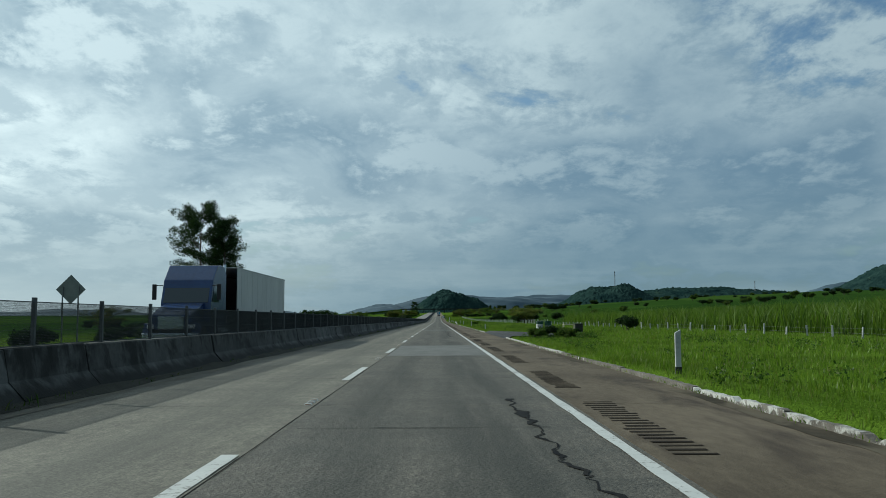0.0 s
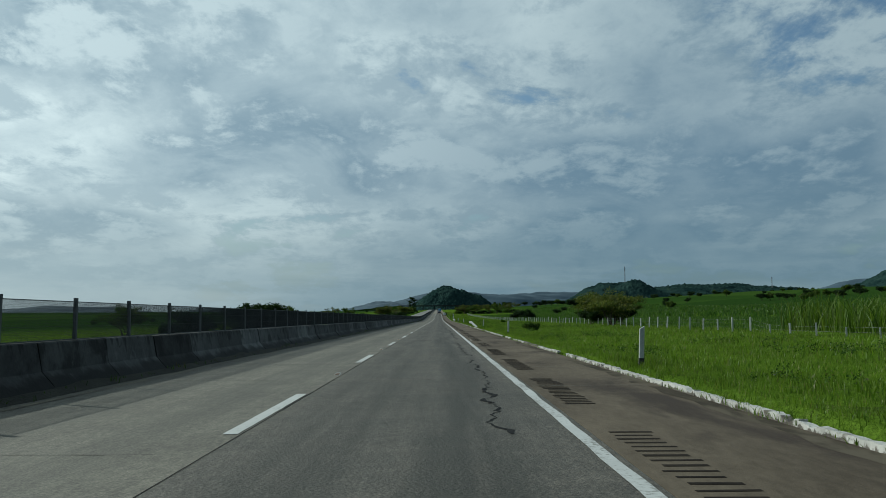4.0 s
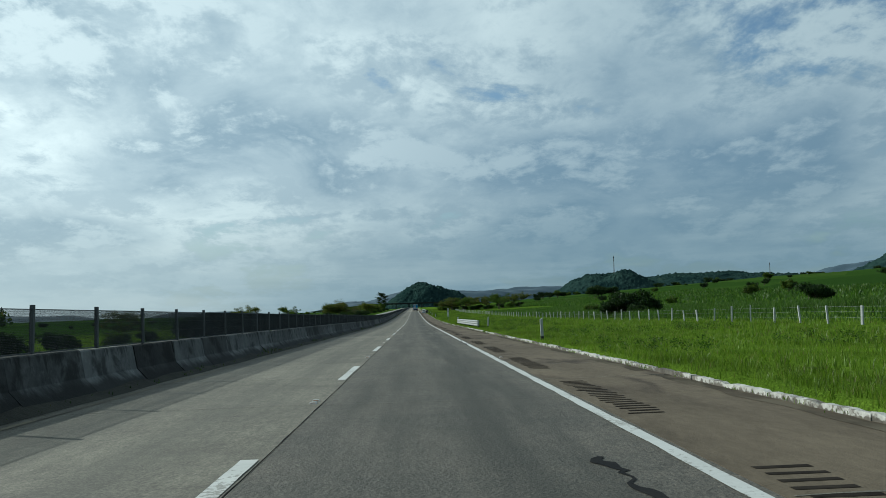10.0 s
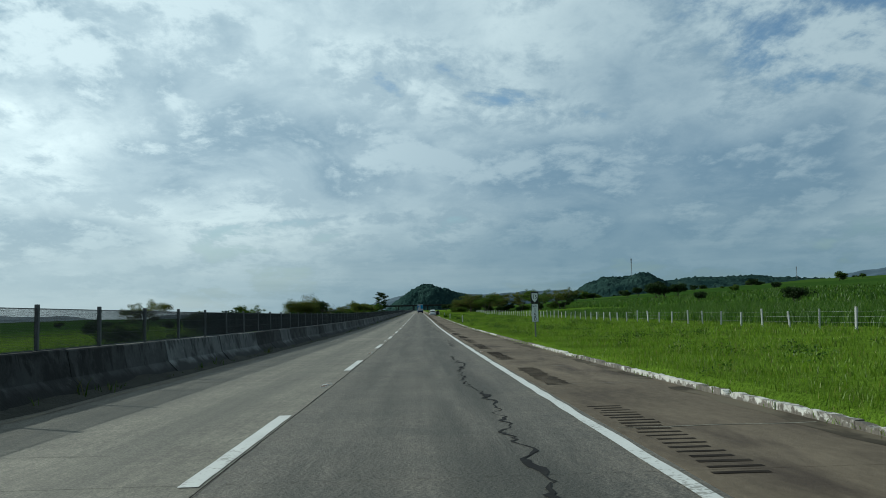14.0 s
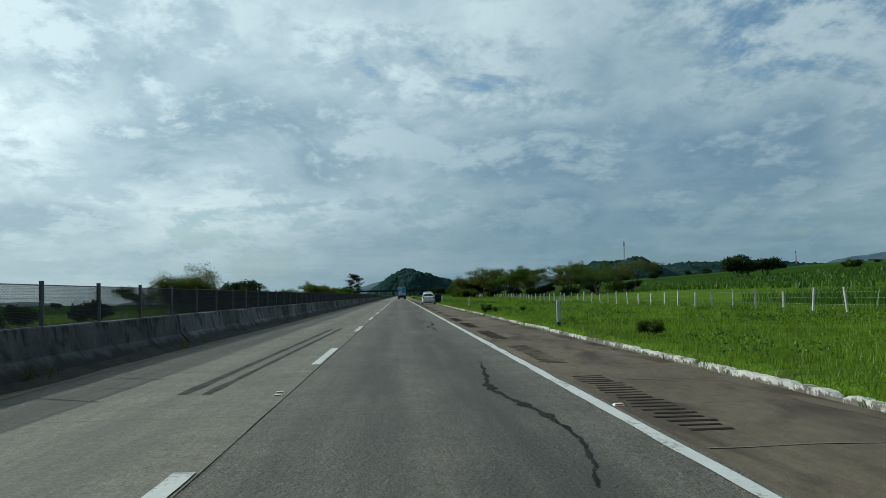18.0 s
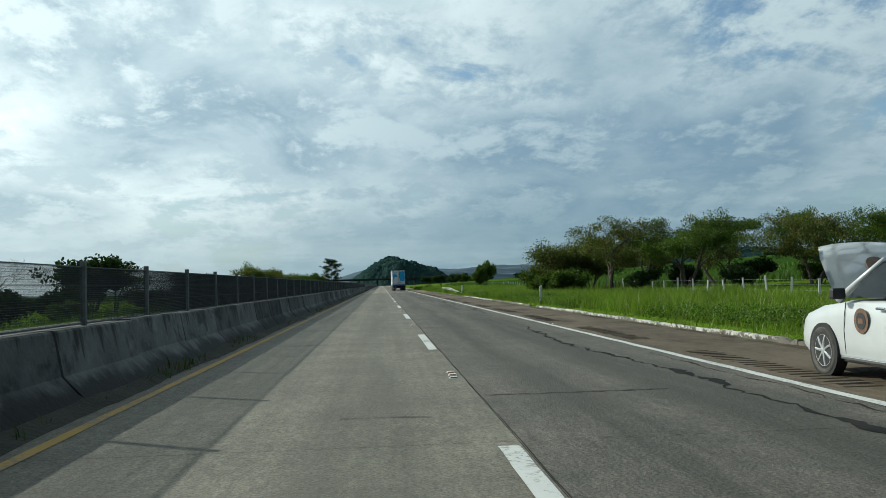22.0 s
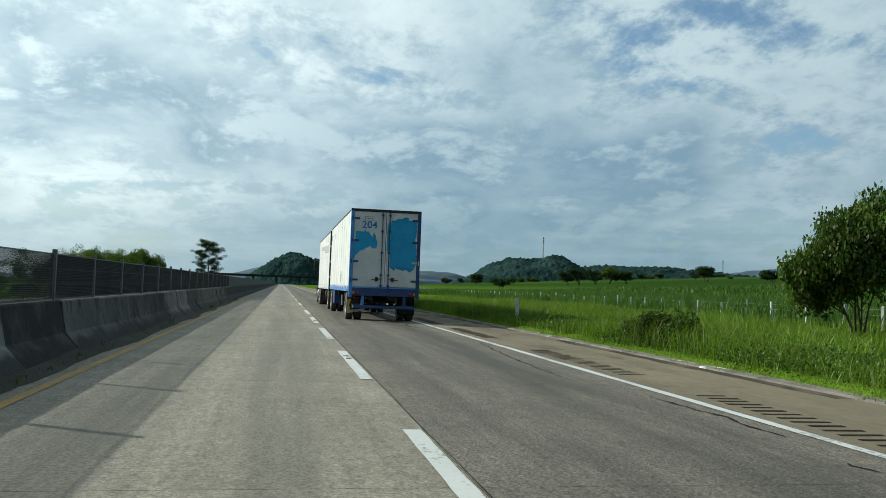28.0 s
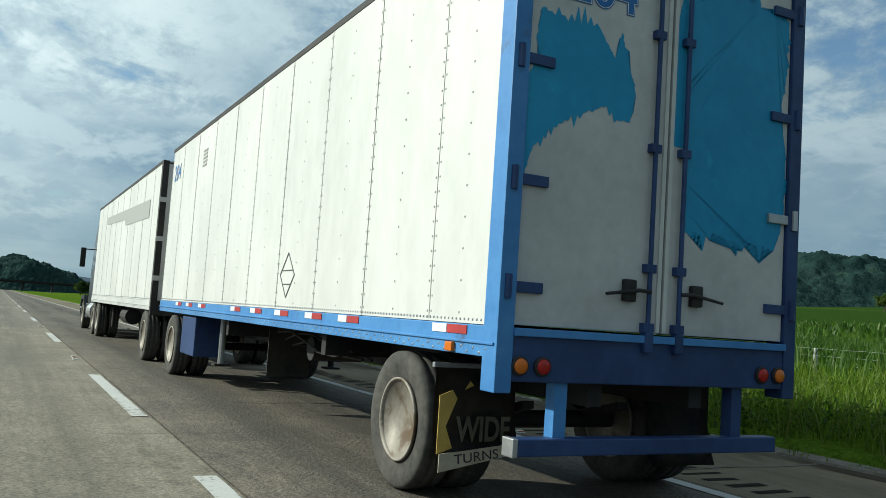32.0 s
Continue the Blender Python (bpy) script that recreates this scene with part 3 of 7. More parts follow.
def keyed_crack(keys, w, seed):
    """A jagged sealed crack through the given places, widest in the middle."""
    pts, wid = [], []
    for (xa, ya), (xb, yb) in zip(keys, keys[1:]):
        n = max(int(math.hypot(xb - xa, yb - ya) / 0.07), 2)
        pts += [(xa + (xb - xa) * i / n, ya + (yb - ya) * i / n) for i in range(n)]
    out = []
    for i, (x, y) in enumerate(pts):
        u = i / len(pts)
        out.append((x + 0.07 * noise.noise((y * 1.7, seed, 1)) + 0.03 * noise.noise((y * 6.0, seed, 2)), y))
        wid.append(w * math.sin(math.pi * min(max(u, 0.06), 0.94)) ** 0.7 * (0.25 + 1.7 * abs(noise.noise((y * 2.3, seed, 6)))))
    return ribbon("crack", out, wid, 0.0064, M["tar"], road, "jagged sealed crack in the wheel track")


keyed_crack([(3.04, 539.7), (2.72, 534.9), (3.04, 532.6), (3.08, 531.3), (3.04, 530.3), (2.78, 529.0)], 0.15, 9)
keyed_crack([(2.92, 376.2), (2.62, 367.2), (2.88, 364.5), (3.03, 363.3), (2.91, 361.5)], 0.12, 10)
keyed_crack([(3.48, 594.4), (3.30, 591.4), (3.23, 587.6), (3.05, 585.1)], 0.1, 11)
keyed_crack([(2.56, 566.4), (2.78, 563.5)], 0.07, 3)
keyed_crack([(2.95, 563.1), (2.97, 561.2), (2.94, 559.5), (2.67, 558.0), (2.62, 557.3), (2.64, 556.9), (2.78, 556.2), (2.85, 553.0)], 0.17, 4)
keyed_crack([(3.15, 797.5), (2.90, 796.2), (2.92, 795.2), (3.13, 794.4)], 0.09, 5)
keyed_crack([(3.59, 788.5), (3.12, 783.7), (3.02, 781.6), (2.97, 779.5)], 0.06, 6)
keyed_crack([(3.38, 777.8), (3.45, 776.7), (3.48, 775.9), (3.39, 774.8)], 0.08, 7)
keyed_crack([(3.85, 341.9), (3.67, 337.7), (3.77, 336.0), (3.66, 334.0), (3.58, 333.0)], 0.12, 8)

# paler repaired slabs
for y0, y1 in ((40.6, 52.6), (111.8, 118.0)):
    strip("repair_slab", 0.03, 3.68, y0, y1, 0.0035, M["repair"], road, "paler repaired stretch of concrete", 1.0, 0.02)

# skid marks across the left lane
for x, y0, y1 in ((-1.50, 535.4, 558.2), (-1.16, 535.3, 558.3)):
    n = 24
    ribbon("skid_mark", [(x + 0.30 * i / n, y0 + (y1 - y0) * i / n) for i in range(n + 1)], [0.17 * (0.55 + 0.75 * abs(noise.noise((i * 0.6, x, 3)))) for i in range(n + 1)], 0.0025, M["skid"], road, "black tyre skid mark")

# damp dirt along the kerb
for k in range(52):
    y0 = 2 + 15.8 * k + rng.uniform(-3, 3)
    if 62 < y0 + 6 < 96:
        continue
    strip("kerb_dirt", 6.08, 6.41, y0, y0 + rng.uniform(9, 16), 0.0022, M["grime"], road, "", 0.35, 0.16)

# rumble grooves in the shoulder, in groups
groove0 = None
count = 0
y = 2.0
rest = []
while y < 830:
    for i in range(20):
        yy = y + i * 0.27
        tilt = rng.uniform(-2, 2)
        wdt = rng.uniform(0.85, 1.1)
        m = on_road(4.36 + rng.uniform(-0.03, 0.03), yy, 0.0, tilt) @ Matrix.Diagonal((wdt, rng.uniform(0.5, 0.85), 1, 1))
        rest.append(m)
    y += rng.uniform(7.6, 9.4)
gv, gf = [], []
for m in rest:
    o = len(gv)
    for px, py, pz in ((-0.23, -0.068, 0.003), (0.23, -0.068, 0.003), (0.23, 0.068, 0.003), (-0.23, 0.068, 0.003), (-0.20, -0.042, 0.0052), (0.20, -0.042, 0.0052), (0.20, 0.042, 0.0052), (-0.20, 0.042, 0.0052)):
        gv.append(m @ Vector((px, py, pz)))
    gf += [(o, o + 1, o + 5, o + 4), (o + 1, o + 2, o + 6, o + 5), (o + 2, o + 3, o + 7, o + 6), (o + 3, o, o + 4, o + 7), (o + 4, o + 5, o + 6, o + 7)]
tagged(mesh_object("rumble_strip", gv, gf, M["rumble"], road), "groups of dark rumble grooves in the shoulder", kind="stuff")
# pale seams across the shoulder
for i in range(150):
    if rng.random() < 0.6:
        y = 1 + i * 5.4 + rng.uniform(-0.6, 0.6)
        p = [(4.0 + 2.3 * k / 8, y + 0.03 * math.sin(k * 1.3 + i)) for k in range(9)]
        ribbon("shoulder_seam", p, [0.02 + 0.03 * rng.random() for _ in p], 0.0045, M["left_lane"], road)

# raised markers beside the joint and the edge line
stud_body = material("dirty_white_ceramic", mottled((0.40, 0.40, 0.37), (0.60, 0.60, 0.56), 6, 40), 0.5)
lens = material("amber_lens", (0.35, 0.12, 0.02), 0.2)
stud0 = None
for k in range(0, 55):
    base = 15.0 * k + lerp_list(15.0 * k, DASH_SHIFT)
    for x, yy in ((-0.13, base + 9.9), (-0.13, base + 10.25), (-0.13, base + 10.6), (EDGE + 0.22, 15.0 * k + 8.0 if k % 2 else None)):
        if yy is None or rng.random() < 0.25:
            continue
        m = on_road(x + rng.uniform(-0.03, 0.03), yy, 0.0)
        if stud0 is None:
            stud0 = thing("road_stud", "small raised pale road marker beside the lane line", "road stud", "raised road markers", m)
            bm = bmesh.new()
            add_box(bm, -0.06, 0.06, -0.055, 0.055, -0.002, 0.022)
            for v in bm.verts:
                if v.co.z > 0:
                    v.co.x *= 0.78
                    v.co.y *= 0.5
            part("body", bm, stud_body, stud0)
            part("lens", box(-0.045, 0.045, -0.047, -0.040, 0.004, 0.017), lens, stud0, "small reflective lens")
        else:
            copy_thing(stud0, m)

# ---- opposite carriageway ----
road2 = thing("opposite_road", "opposite carriageway seen through the median screen", "road", kind="structure")
strip("pavement", -15.0, -5.60, -60, 1500, -0.02, M["far_lane"], road2, "", 10, thick=0.05)
strip("edge_line", -13.9, -13.78, -60, 1500, -0.012, M["white_line"], road2, "", 4)
strip("yellow_line", -6.3, -6.18, -60, 1500, -0.012, M["yellow_line"], road2, "", 4)
for k in range(0, 62):
    strip("lane_dash", -10.1, -9.95, 15.0 * k + 7, 15.0 * k + 12, -0.012, M["white_line"], road2, "", 5)

# ---- median barrier with its screen ----
barrier = thing("median_barrier", "stained concrete median barrier with dark streaks and open joints", "barrier", kind="structure")
SEG = 3.0
profile = [(-4.44, -0.03), (-4.44, 0.08), (-4.70, 0.37), (-4.79, 0.86), (-4.815, 0.885), (-5.205, 0.885), (-5.23, 0.86), (-5.32, 0.37), (-5.58, 0.08), (-5.58, -0.03)]


def barrier_mesh(mat, seed):
    bm = prism(profile, "y", -SEG / 2 + 0.012, SEG / 2 - 0.012)
    bmesh.ops.subdivide_edges(bm, edges=[e for e in bm.edges if abs(e.verts[0].co.y - e.verts[1].co.y) > 1], cuts=5)
    for v in bm.verts:
        v.co.x += noise.noise((v.co.y * 1.1 + seed, v.co.z * 3, seed)) * 0.012
        v.co.z += noise.noise((v.co.y * 1.3 + seed, v.co.x * 3, seed + 4)) * 0.010
    return part("barrier_segment", bm, mat, barrier)


segs = [barrier_mesh(M["barrier"], 1), barrier_mesh(M["barrier"], 5), barrier_mesh(M["barrier_old"], 9), barrier_mesh(M["barrier"], 14)]
used = set()
for i in range(278):
    y = -10 + SEG * (i + 0.5)
    k = rng.choice((0, 1, 3, 2, 2)) if noise.noise((i * 0.11, 3, 3)) > -0.05 else rng.choice((0, 1, 3))
    m = on_road(rng.uniform(-0.02, 0.02), y, rng.uniform(-0.015, 0.012), rng.uniform(-0.25, 0.25))
    if k in used:
        same(segs[k], "barrier_segment", barrier, m)
    else:
        segs[k].matrix_basis = m
        used.add(k)


def sweep(name, outline, y0, y1, mat, parent, step=20.0, label=""):
    ny = int((y1 - y0) / step) + 1
    vs, fs = [], []
    n = len(outline)
    for j in range(ny + 1):
        y = y0 + (y1 - y0) * j / ny
        vs += [(x, y, gz(y) + z) for x, z in outline]
    for j in range(ny):
        for k in range(n):
            fs.append((j * n + k, j * n + (k + 1) % n, (j + 1) * n + (k + 1) % n, (j + 1) * n + k))
    ob = mesh_object(name, vs, fs, mat, parent)
    if label:
        tagged(ob, label)
    return ob


sweep("far_barrier", profile, -10 + SEG * 278, 1500, M["barrier_old"], barrier)
# silt and weeds along its foot
pts = spaced(-10, 830, 0.4)
vs, fs = [], []
for y in pts:
    w = 0.14 + 0.20 * max(0, noise.noise((y * 0.25, 0, 6)) + 0.3) + 0.04 * noise.noise((y * 1.7, 0, 2))
    h = 0.05 + 0.12 * max(0, noise.noise((y * 0.4, 3, 6)))
    vs += [(-4.62, y, gz(y) + 0.14 + h), (-4.47, y, gz(y) + 0.07 + h * 0.6), (-4.42 + w, y, gz(y) + 0.002)]
for i in range(len(pts) - 1):
    for k in range(2):
        fs.append((3 * i + k, 3 * i + k + 1, 3 * i + k + 4, 3 * i + k + 3))
tagged(mesh_object("barrier_silt", vs, fs, M["moss"], barrier), "dark silt and weeds along the barrier foot", kind="stuff")

refl = material("orange_reflector", mottled((0.30, 0.10, 0.02), (0.45, 0.17, 0.04), 6, 40), 0.5)
refl_pale = material("faded_reflector", mottled((0.25, 0.22, 0.16), (0.36, 0.32, 0.24), 6, 40), 0.5)
for y, mt in ((59.4, refl), (120.5, refl_pale), (180.0, refl), (246.5, refl_pale), (310.0, refl), (372.0, refl_pale), (447.0, refl), (508.0, refl_pale), (570.0, refl), (632.0, refl_pale), (691.6, refl), (703.0, refl_pale), (764.5, refl), (797.4, refl)):
    rf = part("reflector", box(-0.012, 0.012, -0.07, 0.07, -0.07, 0.07, 0.004), mt, barrier, "small square reflector plate")
    rf.matrix_basis = on_road(-4.795, y, 0.74) @ pose(0, 0, 0, 0, -10, 0)

fence = thing("median_screen", "grey anti-glare mesh screen on square posts along the barrier", "fence", kind="structure")
post0 = part("post", box(-0.034, 0.034, -0.038, 0.038, 0.0, 0.84, 0.006), M["post_grey"], fence)
# a panel: fine upright strands with depth behind long louvre wires
bm = bmesh.new()
for i in range(240):
    y = -1.44 + 2.88 * i / 239
    a = [bm.verts.new((x, y - 0.0004, z)) for x, z in ((0.0013, 0.03), (-0.0013, 0.03), (-0.0013, 0.76), (0.0013, 0.76))]
    b = [bm.verts.new((x, y + 0.0004, z)) for x, z in ((0.0013, 0.03), (-0.0013, 0.03), (-0.0013, 0.76), (0.0013, 0.76))]
    for k in (1, 3):
        bm.faces.new((a[k], a[(k + 1) % 4], b[(k + 1) % 4], b[k]))
    bm.faces.new(a[::-1])
    bm.faces.new(b)
for i in range(27):
    z = 0.04 + 0.71 * i / 26
    a = [bm.verts.new((x, y, z)) for x, y in ((0.0048, -1.46), (-0.0048, -1.46), (0.0048, 1.46), (-0.0048, 1.46))]
    b = [bm.verts.new((x, y, z + 0.0028)) for x, y in ((0.0048, -1.46), (-0.0048, -1.46), (0.0048, 1.46), (-0.0048, 1.46))]
    bm.faces.new((a[0], a[2], b[2], b[0]))
    bm.faces.new((a[1], a[3], b[3], b[1]))
    bm.faces.new((b[0], b[2], b[3], b[1]))
for z in (0.28, 0.52):
    add_tube(bm, [(0.006, -1.46, z), (0.006, 1.46, z)], 0.0026, 5)
panel0 = part("screen_panel", bm, M["mesh"], fence)
rail0 = part("top_rail", box(-0.007, 0.007, -1.46, 1.46, 0.757, 0.772), M["post_grey"], fence)
rail1 = part("bottom_rail", box(-0.012, 0.012, -1.46, 1.46, 0.012, 0.034), M["post_grey"], fence)
POSTS = [(0, -10.87), (12, 24.4), (140, 400.65), (221, 639.6), (245, 710.8), (285, 830.0)]
for i in range(285):
    y, y2 = lerp_list(i, POSTS), lerp_list(i + 1, POSTS)
    for ob, name, yy in ((post0, "post", y), (panel0, "screen_panel", (y + y2) / 2), (rail0, "top_rail", (y + y2) / 2), (rail1, "bottom_rail", (y + y2) / 2)):
        m = on_road(-5.01, yy, 0.875)
        if name == "post":
            m = m @ pose(0, 0, 0, rng.uniform(-1, 1), rng.uniform(-0.8, 0.8), 0)
        else:
            m = m @ pose(0, 0, 0, 0, rng.uniform(-0.5, 0.5), rng.uniform(-0.2, 0.2)) @ Matrix.Diagonal((1, (y2 - y) / 3.0, 1, 1))
        if i == 0:
            ob.matrix_basis = m
        else:
            same(ob, name, fence, m)
y = lerp_list(285, POSTS)
vs, fs = [], []
for yy in spaced(y, 1500, 10):
    vs += [(-5.01, yy, gz(yy) + 0.89), (-5.01, yy, gz(yy) + 1.64)]
for i in range(len(vs) // 2 - 1):
    fs.append((2 * i, 2 * i + 1, 2 * i + 3, 2 * i + 2))
far_screen = mesh_object("far_screen", vs, fs, M["mesh"], fence)

# ---- kerb ----
kerb = thing("kerb", "low kerb with chipped white paint along the verge", "kerb", kind="structure")
KL = 2.0


def kerb_mesh(seed, mat):
    bm = box(-0.055, 0.055, -KL / 2 + 0.004, KL / 2 - 0.004, -0.08, 0.105)
    bmesh.ops.subdivide_edges(bm, edges=[e for e in bm.edges if abs(e.verts[0].co.y - e.verts[1].co.y) > 1], cuts=19)
    for v in bm.verts:
        if v.co.z > 0:
            v.co.z += noise.noise((v.co.y * 5.2, v.co.x * 4 + seed, seed)) * 0.018 - 0.12 * max(0, noise.noise((v.co.y * 2.1, seed, 3)) - 0.2)
        v.co.x += noise.noise((v.co.y * 5.5, v.co.z * 4, seed + 7)) * 0.016
    return part("kerb_stone", bm, mat, kerb)


kerbs = [kerb_mesh(1, M["kerb"]), kerb_mesh(2, M["kerb"]), kerb_mesh(3, M["kerb"]), kerb_mesh(4, M["kerb_bare"])]
used = set()
for i in range(378):
    y = 4 + KL * i
    if 66 < y < 93 or rng.random() < 0.02:
        continue
    bare = noise.noise((y * 0.045, 8, 2)) > 0.24
    k = 3 if (bare and rng.random() < 0.75) or (y > 704 and rng.random() < 0.85) else rng.choice((0, 1, 2))
    m = on_road(6.45 + 0.06 * noise.noise((y * 0.05, 1, 1)), y, rng.uniform(-0.03, 0.0) - (0.055 if y > 704 else 0.0), rng.uniform(-0.8, 0.8) + (180 if rng.random() < 0.5 else 0))
    if k in used:
        same(kerbs[k], "kerb_stone", kerb, m)
    else:
        kerbs[k].matrix_basis = m
        used.add(k)
y = 4 + KL * 378
vs, fs = [], []
for yy in spaced(y, 1500, 1.0):
    d = noise.noise((yy * 0.7, 2, 2)) * 0.04
    vs += [(6.34 + d, yy, gz(yy) - 0.02), (6.38 + d, yy, gz(yy) + 0.03 + d * 0.5), (6.57 + d, yy, gz(yy) + 0.05 - d * 0.5)]
for i in range(len(vs) // 3 - 1):
    for k in range(2):
        fs.append((3 * i + k, 3 * i + k + 1, 3 * i + k + 4, 3 * i + k + 3))
tagged(mesh_object("far_kerb", vs, fs, M["kerb_bare"], kerb), "grass-grown grey kerb with traces of white", kind="stuff")

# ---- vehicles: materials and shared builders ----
# two tones of one white: sides as sunlit, doors greyed as in shade
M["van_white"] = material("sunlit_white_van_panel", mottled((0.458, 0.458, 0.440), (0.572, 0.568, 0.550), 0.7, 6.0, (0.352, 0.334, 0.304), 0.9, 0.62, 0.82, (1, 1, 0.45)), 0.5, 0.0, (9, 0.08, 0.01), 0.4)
M["door_white"] = material("dirty_shaded_white_door_paint", mottled((0.37, 0.37, 0.365), (0.50, 0.50, 0.49), 0.9, 9.0, (0.33, 0.32, 0.30), 1.6, 0.58, 0.80), 0.6)
M["door_blue"] = material("peeling_sky_blue_paint", mottled((0.012, 0.185, 0.36), (0.022, 0.25, 0.44), 1.2, 10.0, (0.03, 0.30, 0.50), 3.0, 0.60, 0.75), 0.5)
# lightened to the tone of the frame's sunlit left side
M["frame_blue"] = material("sunlit_weathered_blue_frame_paint", mottled((0.040, 0.150, 0.37), (0.070, 0.220, 0.47), 1.5, 9.0, (0.05, 0.09, 0.17), 3.5, 0.60, 0.74), 0.5)
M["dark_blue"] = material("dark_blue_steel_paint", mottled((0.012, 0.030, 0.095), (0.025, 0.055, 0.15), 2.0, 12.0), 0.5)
M["chassis"] = material("oily_black_chassis", mottled((0.012, 0.012, 0.013), (0.030, 0.028, 0.027), 2.0, 14.0), 0.7)
M["rubber"] = material("dusty_tyre_rubber", mottled((0.024, 0.024, 0.023), (0.085, 0.080, 0.072), 2.2, 16.0), 0.9)
M["rim"] = material("dusty_pale_steel_rim", mottled((0.17, 0.150, 0.125), (0.29, 0.265, 0.230), 3.0, 18.0, (0.10, 0.070, 0.045), 4.0, 0.50, 0.66), 0.55, 0.2)
M["steel"] = material("bare_scuffed_steel", mottled((0.30, 0.31, 0.32), (0.45, 0.46, 0.47), 3, 20), 0.4, 0.8)
M["seam"] = material("grey_panel_seam", (0.30, 0.30, 0.29), 0.6)
M["print_grey"] = material("faded_grey_print", (0.13, 0.13, 0.13), 0.6)
M["red_lens"] = material("red_lamp_lens", (0.32, 0.012, 0.010), 0.25)
M["amber_lens"] = material("orange_lamp_lens", (0.50, 0.13, 0.015), 0.25)
M["tape_red"] = material("red_reflective_tape", mottled((0.26, 0.03, 0.03), (0.40, 0.04, 0.04), 3, 20), 0.45)
M["tape_white"] = material("white_reflective_tape", (0.65, 0.65, 0.65), 0.4)
M["flap"] = material("scuffed_mud_flap", mottled((0.015, 0.016, 0.018), (0.05, 0.045, 0.035), 3, 15), 0.8)
M["flap_yellow"] = material("worn_yellow_print", mottled((0.38, 0.26, 0.06), (0.48, 0.34, 0.09), 4, 20), 0.7)
M["flap_pale"] = material("dusty_cream_print", mottled((0.30, 0.27, 0.20), (0.42, 0.38, 0.29), 4, 20, (0.12, 0.10, 0.07), 5, 0.56, 0.7), 0.75)
M["flap_dim"] = material("faded_tan_print", mottled((0.07, 0.063, 0.045), (0.13, 0.115, 0.08), 4, 20), 0.75)
M["glass"] = material("dark_tinted_glass", (0.018, 0.022, 0.024), 0.06, spec=0.8)
M["number_blue"] = material("mid_blue_vinyl", (0.018, 0.115, 0.33), 0.5)
M["silver"] = material("silver_white_car_paint", mottled((0.38, 0.395, 0.40), (0.45, 0.465, 0.47), 0.6, 4.0), 0.3, 0.1, spec=0.5)
M["dark_trim"] = material("dark_plastic_trim", (0.018, 0.018, 0.019), 0.55)
M["liner"] = material("black_bonnet_liner", mottled((0.015, 0.015, 0.015), (0.035, 0.033, 0.03), 4, 20), 0.9)
M["chrome"] = material("chrome_strip", (0.70, 0.71, 0.72), 0.15, 1.0)
M["alloy"] = material("bright_alloy", (0.60, 0.61, 0.62), 0.3, 0.7)
M["plate"] = material("pale_plate", (0.62, 0.62, 0.60), 0.5)
M["ink"] = material("dark_print", (0.025, 0.025, 0.03), 0.6)
M["badge_brown"] = material("brown_door_badge", mottled((0.07, 0.045, 0.03), (0.17, 0.10, 0.06), 14, 40), 0.5)
M["cab_blue"] = material("deep_blue_cab_paint", mottled((0.005, 0.022, 0.085), (0.009, 0.034, 0.115), 1, 6), 0.25, spec=0.6)
M["suv"] = material("dark_grey_car_paint", mottled((0.030, 0.033, 0.036), (0.045, 0.048, 0.05), 1, 6), 0.3, spec=0.6)


def lathe(profile, sides=40, axis="x"):
    """Turns (radius, offset) pairs about the x axis."""
    bm = bmesh.new()
    rings = []
    for r, o in profile:
        rings.append([bm.verts.new((o, r * math.cos(2 * math.pi * k / sides), r * math.sin(2 * math.pi * k / sides))) for k in range(sides)])
    for u, v in zip(rings, rings[1:]):
        for k in range(sides):
            bm.faces.new((u[k], u[(k + 1) % sides], v[(k + 1) % sides], v[k]))
    bm.faces.new(rings[0])
    bm.faces.new(rings[-1][::-1])
    return bm


def text_part(name, body, size, mat, parent, m, extrude=0.001, squeeze=1.0, label="", bold=0.0):
    cu = bpy.data.curves.new(name, "FONT")
    cu.body, cu.size, cu.offset, cu.extrude, cu.align_x, cu.align_y = body, size, bold, extrude, "CENTER", "CENTER"
    tmp = bpy.data.objects.new(name, cu)
    scene.collection.objects.link(tmp)
    me = bpy.data.meshes.new_from_object(tmp.evaluated_get(bpy.context.evaluated_depsgraph_get()))
    bpy.data.objects.remove(tmp)
    me.materials.clear()
    me.materials.append(mat)
    ob = new(name, me)
    ob.parent = parent
    ob.matrix_basis = m @ Matrix.Diagonal((squeeze, 1, 1, 1))
    if label:
        tagged(ob, label)
    return ob


BACK = Matrix.Rotation(radians(90), 4, "X")                                        # text read from behind (-y)
LEFTSIDE = Matrix.Rotation(radians(-90), 4, "Z") @ Matrix.Rotation(radians(90), 4, "X")  # text read from -x

tyre_profile = [(0.30, -0.10), (0.40, -0.135), (0.485, -0.135), (0.515, -0.115), (0.52, -0.05), (0.512, -0.045), (0.512, -0.035), (0.52, -0.03), (0.52, 0.03), (0.512, 0.035), (0.512, 0.045), (0.52, 0.05), (0.515, 0.115), (0.485, 0.135), (0.40, 0.135), (0.30, 0.10)]


